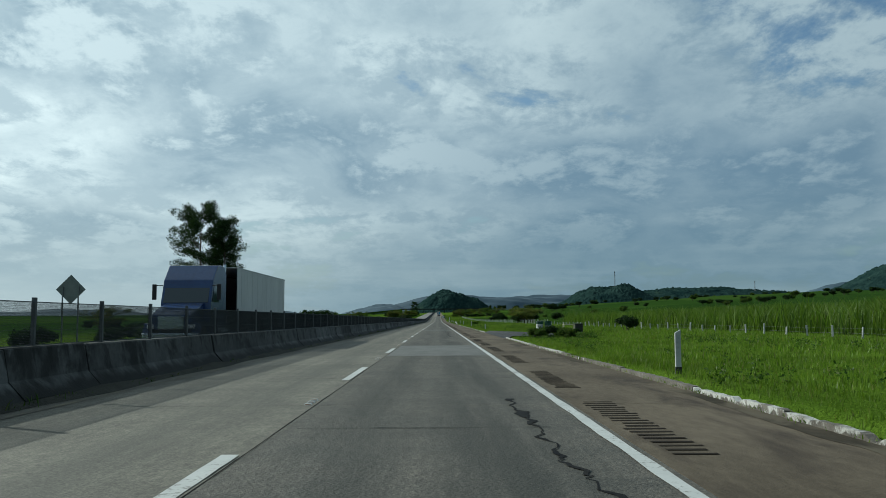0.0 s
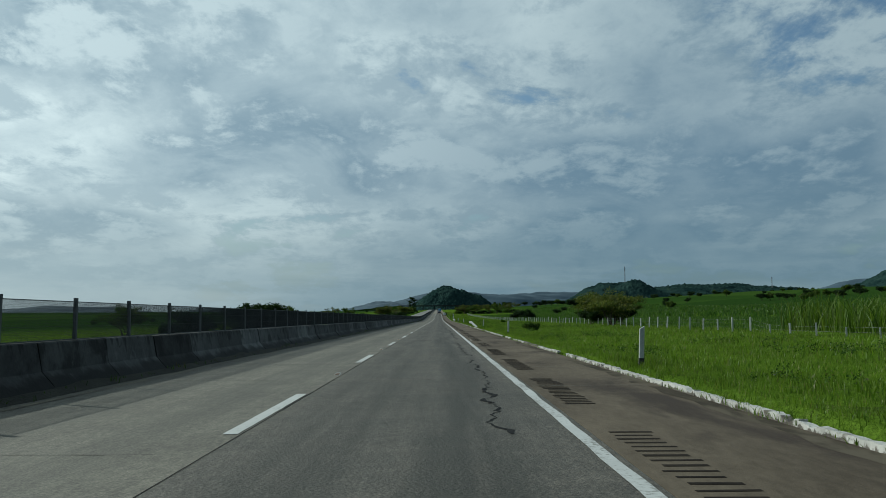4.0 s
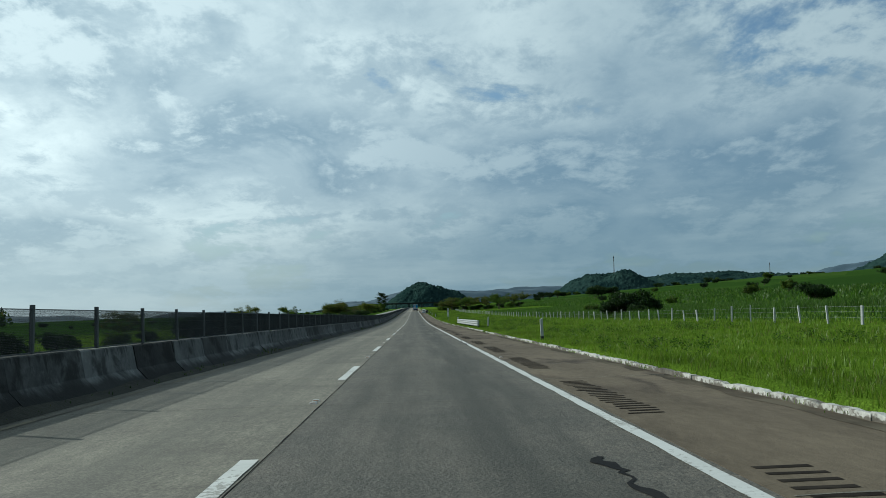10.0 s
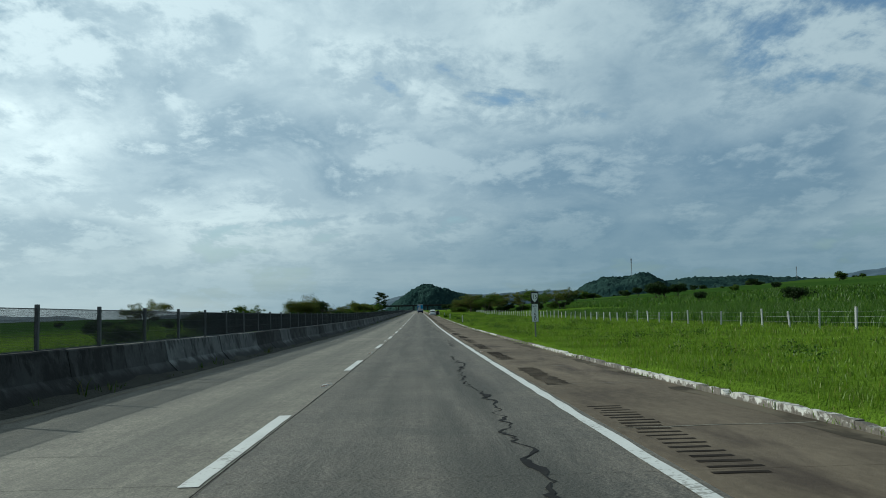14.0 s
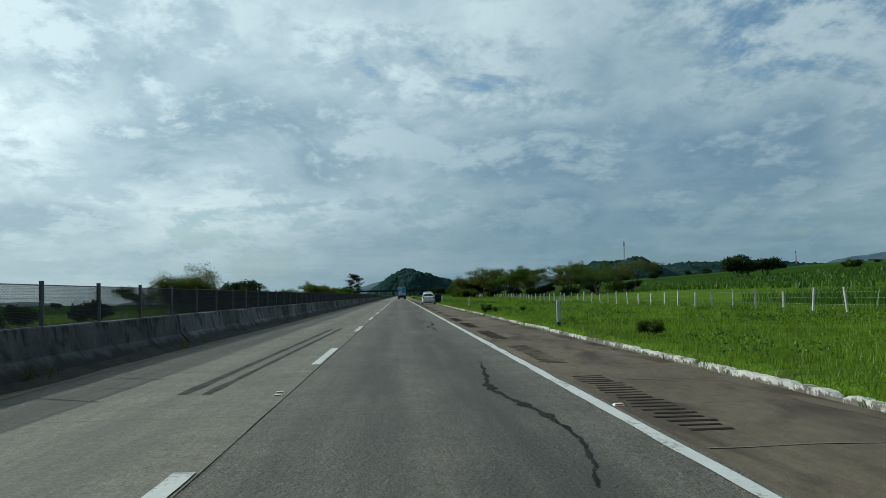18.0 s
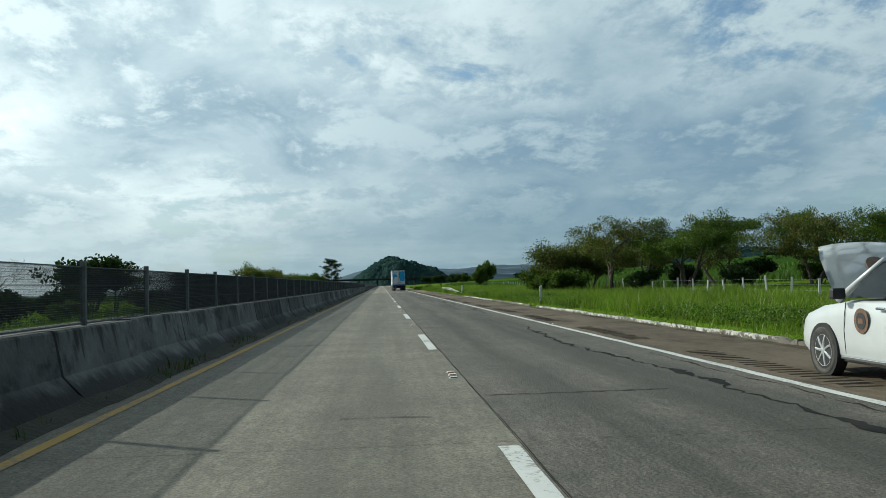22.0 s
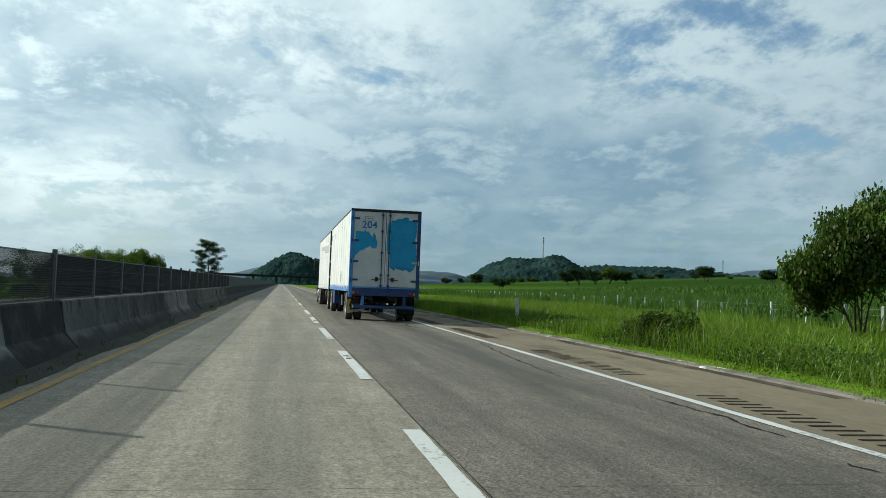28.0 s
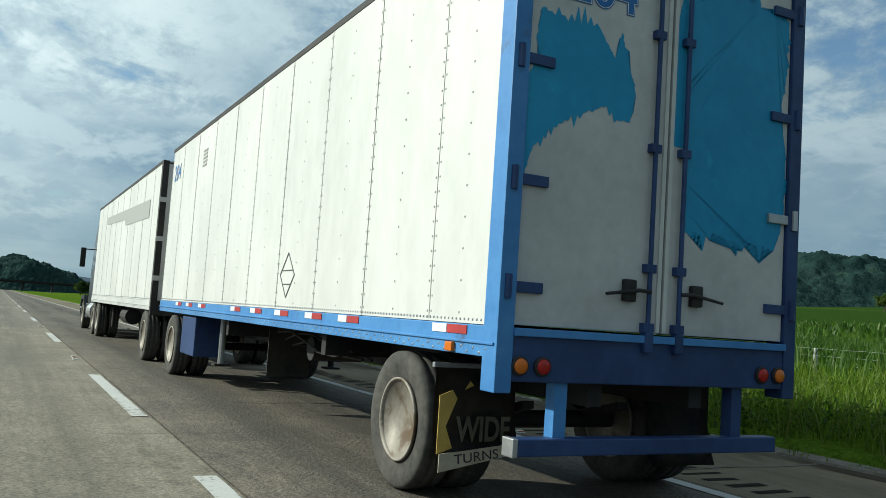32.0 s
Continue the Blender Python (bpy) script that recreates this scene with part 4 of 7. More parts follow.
def wheel(parent, x, y, r=0.52, side=-1, mirrored=None):
    """A truck wheel: tyre, dished rim, hub and bolts; side says which way it faces."""
    w = new("wheel")
    w.parent = parent
    k = r / 0.52
    w.matrix_basis = pose(x, y, r, 0, 0, 0 if side < 0 else 180) @ Matrix.Scale(k, 4)
    if "wheel" in shared:
        for name, data in shared["wheel"]:
            o = new(name, data)
            o.parent = w
        return w
    a = part("tyre", lathe(tyre_profile), M["rubber"], w, smooth=True)
    b = part("rim", lathe([(0.315, -0.11), (0.315, -0.135), (0.298, -0.135), (0.290, -0.10), (0.268, -0.05), (0.262, 0.075), (0.235, 0.098), (0.17, 0.100), (0.16, 0.085), (0.09, 0.080), (0.09, 0.11), (0.31, 0.115)]), M["rim"], w, "dusty pale dished rim", True)
    c = part("hub", lathe([(0.02, 0.0), (0.065, 0.005), (0.08, 0.05), (0.10, 0.07), (0.10, 0.10)], 20), M["chassis"], w, "dark greasy hub")
    bm = bmesh.new()
    for i in range(10):
        ang = 2 * math.pi * i / 10
        add_box(bm, 0.055, 0.10, 0.135 * math.cos(ang) - 0.014, 0.135 * math.cos(ang) + 0.014, 0.135 * math.sin(ang) - 0.014, 0.135 * math.sin(ang) + 0.014)
    d = part("wheel_nuts", bm, M["chassis"], w)
    shared["wheel"] = [("tyre", a.data), ("rim", b.data), ("hub", c.data), ("wheel_nuts", d.data)]
    return w


shared = {}


def jagged(poly, n, amp, seed):
    """Tears the edge of a polygon into uneven teeth: tall ones where it runs across, small nicks where it runs down."""
    r = random.Random(seed)
    out = []
    for (a, b), (c, d) in zip(poly, poly[1:] + poly[:1]):
        steps = max(2, int(math.hypot(c - a, d - b) * n))
        for i in range(steps):
            t = i / steps
            x, z = a + (c - a) * t, b + (d - b) * t
            fade = min(1.0, 4 * min(t, 1 - t)) if i else 0.0
            k = r.uniform(0, 1) ** 2 * min(amp, 0.38 * math.hypot(c - a, d - b)) * fade * (1 if i % 2 else -0.3)
            if abs(c - a) > abs(d - b):
                z += k if c > a else -k
            else:
                x += 0.3 * k if d < b else -0.3 * k
            out.append((x, z))
    return out


def flat_patch(name, poly, y, mat, parent, label=""):
    """A thin coat of paint on a rear face."""
    bm = bmesh.new()
    vs = [bm.verts.new((x, y, z)) for x, z in poly]
    f = bm.faces.new(vs)
    bmesh.ops.triangulate(bm, faces=[f])
    return part(name, bm, mat, parent, label)


HW = 1.295


def side_box(sx, inward, outward, y0, y1, z0, z1, bevel=0.0):
    a, b = sorted((sx * (HW - inward), sx * (HW + outward)))
    return box(a, b, y0, y1, z0, z1, bevel)


def van_body(truck, y0, length, top, floor_z, colour):
    """Panels with seams and rivets, roof, top rail and the lower rail of a van body whose rear stands at y0."""
    y1 = y0 + length
    for sx, nm in ((-1, "left"), (1, "right")):
        cuts = [0.05] + [0.93 + 1.265 * i for i in range(int((length - 1.2) / 1.265) + 1)] + [length - 0.05]
        n = len(cuts) - 1
        for i in range(n):
            a, b = y0 + cuts[i], y0 + cuts[i + 1]
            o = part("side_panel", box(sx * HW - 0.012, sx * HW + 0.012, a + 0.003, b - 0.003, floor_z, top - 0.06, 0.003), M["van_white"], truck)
            o.location.x = 0.0015 * (i % 2)
        bm = bmesh.new()
        for i in range(1, n):
            a = y0 + cuts[i]
            add_box(bm, sx * (HW + 0.010), sx * (HW + 0.015), a - 0.004, a + 0.004, floor_z + 0.02, top - 0.08)
        part("seam_strip", bm, M["seam"], truck, "thin grey seams between side panels")
        vs, fs = [], []
        for i in range(2 * n + 1):
            a = y0 + (cuts[i // 2] if i % 2 == 0 else (cuts[i // 2] + cuts[i // 2 + 1]) / 2)
            if i in (0, 2 * n):
                a += 0.05 if i == 0 else -0.05
            for j in range(26):
                z = floor_z + 0.07 + (top - floor_z - 0.2) * j / 25
                for dy in ((-0.03, 0.03) if i % 2 == 0 else (0.0,)):
                    if i % 2 and j % 2:
                        continue
                    o, xx = len(vs), sx * (HW + 0.0125)
                    q = 0.008
                    vs += [(xx, a + dy - q, z - q), (xx, a + dy + q, z - q), (xx, a + dy + q, z + q), (xx, a + dy - q, z + q), (xx + sx * 0.006, a + dy, z)]
                    fs += [(o, o + 1, o + 4), (o + 1, o + 2, o + 4), (o + 2, o + 3, o + 4), (o + 3, o, o + 4)]
        rv = mesh_object("rivets", vs, fs, M["seam"], truck)
        tagged(rv, "rows of small rivets", kind="stuff")
        part("lower_rail", side_box(sx, 0.03, 0.02, y0, y1, floor_z - 0.20, floor_z - 0.004, 0.006), colour, truck)
        part("rail_lip", side_box(sx, 0.03, 0.034, y0, y1, floor_z - 0.122, floor_z - 0.104, 0.004), colour, truck)
        vs, fs = [], []
        for z, step, out, yy in ((floor_z + 0.028, 0.055, 0.0125, y0 + 0.08), (floor_z - 0.150, 0.16, 0.0205, y0 + 0.1), (floor_z - 0.180, 0.16, 0.0205, y0 + 0.18)):
            while yy < y1 - 0.1:
                o, xx, q = len(vs), sx * (HW + out), 0.009
                vs += [(xx, yy - q, z - q), (xx, yy + q, z - q), (xx, yy + q, z + q), (xx, yy - q, z + q), (xx + sx * 0.007, yy, z)]
                fs += [(o, o + 1, o + 4), (o + 1, o + 2, o + 4), (o + 2, o + 3, o + 4), (o + 3, o, o + 4)]
                yy += step
        tagged(mesh_object("rail_rivets", vs, fs, M["steel"], truck), "close rows of rivets along the lower rail", kind="stuff")
        part("top_rail", side_box(sx, 0.03, 0.018, y0, y1, top - 0.07, top, 0.006), M["chassis"] if sx < 0 else M["door_white"], truck)
    part("roof", box(-HW + 0.02, HW - 0.02, y0 + 0.02, y1 - 0.02, top - 0.035, top - 0.005), M["van_white"], truck)
    part("front_wall", box(-HW + 0.012, HW - 0.012, y1 - 0.03, y1, floor_z, top - 0.04), M["van_white"], truck)
    part("floor_pan", box(-HW + 0.03, HW - 0.03, y0 + 0.03, y1, floor_z - 0.12, floor_z - 0.02), M["chassis"], truck)
    for x in (-0.45, 0.45):
        part("chassis_beam", box(x - 0.06, x + 0.06, y0 + 0.1, y1 - 0.2, floor_z - 0.50, floor_z - 0.12), M["chassis"], truck)


def axle(truck, y):
    for sx in (-1, 1):
        wheel(truck, sx * (HW - 0.13), y, 0.515, sx)
        wheel(truck, sx * (HW - 0.46), y, 0.515, -sx)
    part("axle", tube([(-1.0, y, 0.52), (1.0, y, 0.52)], 0.07, 12), M["chassis"], truck)
    for sx in (-0.45, 0.45):
        part("leaf_spring", prism([(y - 0.5, 0.72), (y, 0.60), (y + 0.5, 0.72), (y + 0.5, 0.66), (y, 0.52), (y - 0.5, 0.66)], "x", sx - 0.05, sx + 0.05), M["chassis"], truck)


# ---- the articulated truck with two van trailers ----
TRUCK_Y = 798.9
truck = thing("articulated_truck", "white twin-trailer truck with peeling blue paint on its rear doors", "truck")
truck.matrix_basis = on_road(2.425, TRUCK_Y)
TOP, FLOOR = 4.15, 1.27
van_body(truck, 0.0, 12.2, TOP, FLOOR, M["frame_blue"])
# rear frame
for sx in (-1, 1):
    # right post darker: the side away from the sun, put into the paint
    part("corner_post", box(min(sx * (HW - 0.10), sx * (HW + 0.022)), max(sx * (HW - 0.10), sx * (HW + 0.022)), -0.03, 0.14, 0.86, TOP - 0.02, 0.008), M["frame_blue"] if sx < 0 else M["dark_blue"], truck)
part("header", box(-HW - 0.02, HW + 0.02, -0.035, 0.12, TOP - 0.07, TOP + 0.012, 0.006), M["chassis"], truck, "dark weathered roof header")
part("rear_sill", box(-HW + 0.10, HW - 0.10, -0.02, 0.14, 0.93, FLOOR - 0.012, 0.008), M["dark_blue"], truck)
part("sill_lip", box(-HW + 0.10, HW - 0.10, -0.05, 0.03, FLOOR - 0.055, FLOOR - 0.005, 0.004), M["frame_blue"], truck)
# doors
for sx in (-1, 1):
    x0, x1 = sorted((sx * 0.012, sx * (HW - 0.105)))
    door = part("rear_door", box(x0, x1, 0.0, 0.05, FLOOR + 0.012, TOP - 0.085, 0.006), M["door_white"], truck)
    gx0, gx1 = sorted((sx * 0.012, sx * 0.045))
    part("door_gasket", box(gx0, gx1, -0.012, 0.006, FLOOR + 0.02, TOP - 0.09), M["van_white"], door, "pale door edge")
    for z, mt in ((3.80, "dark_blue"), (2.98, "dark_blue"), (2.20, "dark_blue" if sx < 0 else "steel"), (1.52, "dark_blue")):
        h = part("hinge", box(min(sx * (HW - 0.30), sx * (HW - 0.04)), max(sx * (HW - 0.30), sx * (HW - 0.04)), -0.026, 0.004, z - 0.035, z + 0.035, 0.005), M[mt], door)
        part("hinge_barrel", tube([(sx * (HW - 0.035), -0.032, z - 0.075), (sx * (HW - 0.035), -0.032, z + 0.075)], 0.024, 10), M[mt], h)
    rx = sx * 0.135
    rod = part("lock_rod", tube([(rx, -0.035, FLOOR - 0.06), (rx, -0.035, TOP - 0.10)], 0.017, 10), M["dark_blue"], door)
    for z in (FLOOR + 0.05, 1.72, 2.55, 3.35, TOP - 0.20):
        part("rod_clamp", box(rx - 0.045, rx + 0.045, -0.05, 0.004, z - 0.03, z + 0.03, 0.005), M["dark_blue"], rod)
    part("rod_cam", box(rx - 0.035, rx + 0.035, -0.06, 0.0, FLOOR - 0.12, FLOOR + 0.02, 0.008), M["dark_blue"], rod)
    hz = 1.56
    hd = part("door_handle", tube([(sx * 0.14, -0.055, hz), (sx * 0.24, -0.065, hz + 0.005), (sx * 0.52, -0.06, hz - 0.035)], [0.014, 0.014, 0.011], 8), M["chassis"], door, "black lever handle")
    part("handle_latch", box(sx * 0.30 - 0.05, sx * 0.30 + 0.05, -0.045, 0.0, hz - 0.075, hz + 0.075, 0.012), M["chassis"], hd)
    if sx < 0:
        poly = [(-1.185, 2.88), (-1.10, 3.02), (-1.14, 3.12), (-1.11, 3.33), (-0.64, 3.30), (-0.50, 3.12), (-0.45, 3.31), (-0.36, 3.05), (-0.31, 2.91), (-0.35, 2.70), (-0.46, 2.70), (-0.55, 2.78), (-0.74, 2.70), (-0.93, 2.60), (-1.12, 2.42), (-1.185, 2.22)]
        flat_patch("paint_patch", jagged(poly, 40, 0.13, 3), -0.003, M["door_blue"], door, "torn remnant of sky-blue paint")
    else:
        poly = [(0.175, 3.70), (0.50, 3.84), (0.92, 3.78), (1.17, 3.74), (1.15, 3.27), (1.10, 3.04), (1.175, 2.70), (1.17, 2.20), (1.08, 1.96), (0.52, 2.02), (0.175, 2.0)]
        flat_patch("paint_patch", jagged(poly, 34, 0.13, 8), -0.003, M["door_blue"], door, "large peeling field of sky-blue paint")
        flat_patch("paint_patch", jagged([(0.050, 3.50), (0.10, 3.72), (0.165, 3.62), (0.165, 2.60), (0.050, 2.60)], 8, 0.03, 5), -0.003, M["door_blue"], door)
    if sx < 0:
        for off, mt in ((0.014, "number_blue"), (0.008, "tape_white"), (0.003, "number_blue")):
            tx = text_part("number", "204", 0.36, M[mt], door, Matrix.Translation((-0.62, -0.004 - 0.002 * (0.014 - off) / 0.006, 3.56)) @ BACK, 0.0005, 1.08, "blue fleet number 204" if off == 0.003 else "", off)
        pl = part("plate_panel", box(-0.80, -0.47, -0.008, 0.0, 3.74, 3.88, 0.003), M["ink"], door, "small dark-framed plate")
        part("plate_face", box(-0.785, -0.485, -0.012, -0.006, 3.755, 3.865), M["plate"], pl)
        for i in range(5):
            part("plate_bar", box(-0.755 + i * 0.052, -0.72 + i * 0.052, -0.0145, -0.011, 3.785, 3.84), M["tape_red"] if i < 1 else M["ink"], pl)
# lamps
for x, mt in ((-1.14, "amber_lens"), (-0.97, "red_lens"), (0.97, "red_lens"), (1.14, "amber_lens")):
    lamp = part("tail_lamp", lathe([(0.062, 0.0), (0.062, 0.02), (0.052, 0.028)], 20), M["chassis"], truck)
    lamp.matrix_basis = Matrix.Translation((x, -0.018, 1.03)) @ Matrix.Rotation(radians(-90), 4, "Z")
    o = part("lens", lathe([(0.05, 0.022), (0.046, 0.036), (0.02, 0.042)], 20), M[mt], lamp, smooth=True)
# underrun guard
for x in (-0.78, 0.78):
    # right leg in the darker blue too, its shade put into the paint
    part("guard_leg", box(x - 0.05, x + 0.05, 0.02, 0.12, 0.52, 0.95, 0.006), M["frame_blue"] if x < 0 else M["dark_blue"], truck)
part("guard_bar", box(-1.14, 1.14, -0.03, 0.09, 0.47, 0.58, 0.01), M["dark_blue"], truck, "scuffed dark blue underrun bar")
part("guard_end", box(-1.16, -1.12, -0.035, 0.095, 0.465, 0.585, 0.008), M["steel"], truck)
# mud flaps close behind the tyres, the left one with its lower edge curled up
for sx in (-1, 1):
    cx = sx * (HW - 0.34)
    bm = bmesh.new()
    rows = []
    for j in range(9):
        f = j / 8
        row = []
        for i in range(7):
            u = -0.33 + 0.11 * i
            low = 0.24 + (0.13 * (i / 6) if sx < 0 else 0.0)
            z = low + (0.95 - low) * f
            row.append(bm.verts.new((cx + u, 0.80 - 0.16 * max(0.0, 0.45 - f) ** 1.5 * 2 - 0.015 * math.sin(i * 1.1), z)))
        rows.append(row)
    for u, v in zip(rows, rows[1:]):
        for i in range(6):
            bm.faces.new((u[i], u[i + 1], v[i + 1], v[i]))
    bmesh.ops.solidify(bm, geom=list(bm.faces), thickness=0.010)
    fl = part("mud_flap", bm, M["flap"], truck, "worn black mud flap" if sx > 0 else "worn flap with yellow warning print and curled lower edge", True)
    part("flap_hanger", box(cx - 0.35, cx + 0.30, 0.79, 0.83, 0.95, 0.985, 0.004), M["steel"], fl)
    if sx < 0:
        part("arrow", prism([(cx - 0.32, 0.76), (cx - 0.22, 0.80), (cx - 0.18, 0.74), (cx - 0.26, 0.55), (cx - 0.20, 0.40), (cx - 0.32, 0.36)], "y", 0.742, 0.748), M["flap_yellow"], fl)
        part("pale_band", prism([(cx - 0.325, 0.245), (cx + 0.32, 0.365), (cx + 0.32, 0.44), (cx - 0.16, 0.385), (cx - 0.325, 0.37)], "y", 0.690, 0.696), M["flap_pale"], fl, "cream band along the lower edge")
        text_part("print", "WIDE", 0.24, M["flap_dim"], fl, Matrix.Translation((cx + 0.045, 0.741, 0.52)) @ BACK, 0.001, 0.72, "", 0.006)
        text_part("print", "TURNS", 0.095, M["ink"], fl, Matrix.Translation((cx - 0.03, 0.688, 0.345)) @ Matrix.Rotation(radians(-6), 4, "Y") @ BACK, 0.001, 1.2)
        for k in range(3):
            part("yellow_mark", prism([(cx - 0.10 + 0.14 * k, 0.80), (cx - 0.03 + 0.14 * k, 0.83), (cx - 0.06 + 0.14 * k, 0.86)], "y", 0.780, 0.786), M["flap_yellow"], fl)
axle(truck, 1.38)
axle(truck, 10.9)
# dolly, tool boxes, tanks and hoses below the floor
part("dolly_frame", box(-0.6, 0.6, 10.0, 12.6, 0.78, 0.98, 0.01), M["chassis"], truck)
part("tow_bar", tube([(0, 12.4, 0.85), (0, 13.6, 0.75)], 0.06, 10), M["chassis"], truck)
for sx in (-1, 1):
    part("tool_box", box(min(sx * 0.85, sx * 1.25), max(sx * 0.85, sx * 1.25), 9.15, 10.22, 0.42, 1.04, 0.02), M["dark_blue"], truck, "dark blue dented tool box")
    part("support_leg", tube([(sx * 0.9, 8.75, 0.35), (sx * 0.9, 8.75, 1.05)], 0.05, 10), M["steel"] if sx < 0 else M["chassis"], truck)
    part("leg_foot", box(sx * 0.9 - 0.12, sx * 0.9 + 0.12, 8.63, 8.87, 0.33, 0.36), M["chassis"], truck)
part("inner_flap", box(-1.0, -0.45, 5.9, 5.92, 0.42, 1.0), M["flap"], truck, "hanging dark rubber flap")
part("air_tank", tube([(-0.2, 2.4, 0.78), (0.75, 2.4, 0.78)], 0.15, 16), M["chassis"], truck)
part("air_tank", tube([(-0.9, 4.6, 0.85), (-0.3, 4.6, 0.85)], 0.13, 16), M["chassis"], truck)
part("cross_beam", box(-1.2, 1.2, 3.3, 3.42, 0.86, 1.1), M["chassis"], truck)
part("cross_beam", box(-1.2, 1.2, 7.2, 7.32, 0.86, 1.1), M["chassis"], truck)
for k in range(4):
    pts = [(-0.95 + 0.1 * k, 3.2 + 0.5 * i, 0.92 - 0.10 * math.sin(i * 1.1 + k)) for i in range(6)]
    part("hose", tube(pts, 0.015, 6), M["chassis"], truck)
# tape, marker lamp and print on the left side
for y in (0.35, 2.22, 3.15, 4.20, 5.22, 6.20, 8.25, 9.20, 10.1):
    part("tape", box(-HW - 0.026, -HW - 0.0185, y, y + 0.27, FLOOR - 0.070, FLOOR - 0.012), M["tape_red"], truck)
    part("tape", box(-HW - 0.026, -HW - 0.0185, y + 0.28, y + 0.49, FLOOR - 0.070, FLOOR - 0.012), M["tape_white"], truck)
part("marker_lamp", box(-HW - 0.05, -HW - 0.018, 0.50, 0.60, FLOOR - 0.192, FLOOR - 0.128, 0.01), M["amber_lens"], truck, "orange side marker lamp")
dy, dz, cy, cz = 0.25, 0.24, 4.37, 1.64
for (ay, az), (by, bz) in (((dy, 0), (0, dz)), ((0, dz), (-dy, 0)), ((-dy, 0), (0, -dz)), ((0, -dz), (dy, 0)), ((dy * 0.8, 0.05), (-dy * 0.8, 0.05)), ((dy * 0.55, -0.10), (-dy * 0.55, -0.10))):
    part("diamond_print", tube([(-HW - 0.013, cy + ay, cz + az), (-HW - 0.013, cy + by, cz + bz)], 0.007, 4), M["print_grey"], truck)
for i in range(5):
    part("vent_slat", box(-HW - 0.02, -HW - 0.012, 9.08, 9.38, 3.46 + i * 0.06, 3.49 + i * 0.06), M["seam"], truck)
text_part("number", "204", 0.42, M["number_blue"], truck, Matrix.Translation((-HW - 0.015, 11.6, 3.62)) @ LEFTSIDE, 0.001, 1.0, "blue fleet number 204")

# front trailer
FY = 13.35
van_body(truck, FY, 12.2, 4.12, 1.25, M["door_white"])
for sx in (-1, 1):
    part("corner_post", box(min(sx * (HW - 0.10), sx * (HW + 0.022)), max(sx * (HW - 0.10), sx * (HW + 0.022)), FY - 0.03, FY + 0.12, 0.95, 4.11, 0.008), M["chassis"], truck)
part("rear_panel", box(-HW + 0.10, HW - 0.10, FY, FY + 0.05, 1.25, 4.05), M["door_white"], truck)
part("rear_sill", box(-HW + 0.10, HW - 0.10, FY - 0.02, FY + 0.1, 0.95, 1.24), M["chassis"], truck)
for z in (1.7, 2.5, 3.3):
    part("hinge", box(-HW - 0.03, -HW + 0.1, FY - 0.045, FY - 0.03, z - 0.05, z + 0.05), M["steel"], truck)
part("grey_stripe", prism([(FY + 1.3, 3.42), (FY + 9.6, 3.62), (FY + 9.6, 3.40), (FY + 5.4, 3.26), (FY + 5.2, 3.10), (FY + 1.3, 3.02)], "x", -HW - 0.020, -HW - 0.0165), M["seam"], truck, "faded grey stripe")
axle(truck, FY + 0.75)
part("support_leg", tube([(-0.9, FY + 9.4, 0.35), (-0.9, FY + 9.4, 1.05)], 0.05, 10), M["chassis"], truck)
part("side_tank", tube([(-1.0, FY + 4.5, 0.8), (-1.0, FY + 5.6, 0.8)], 0.2, 14), M["chassis"], truck)


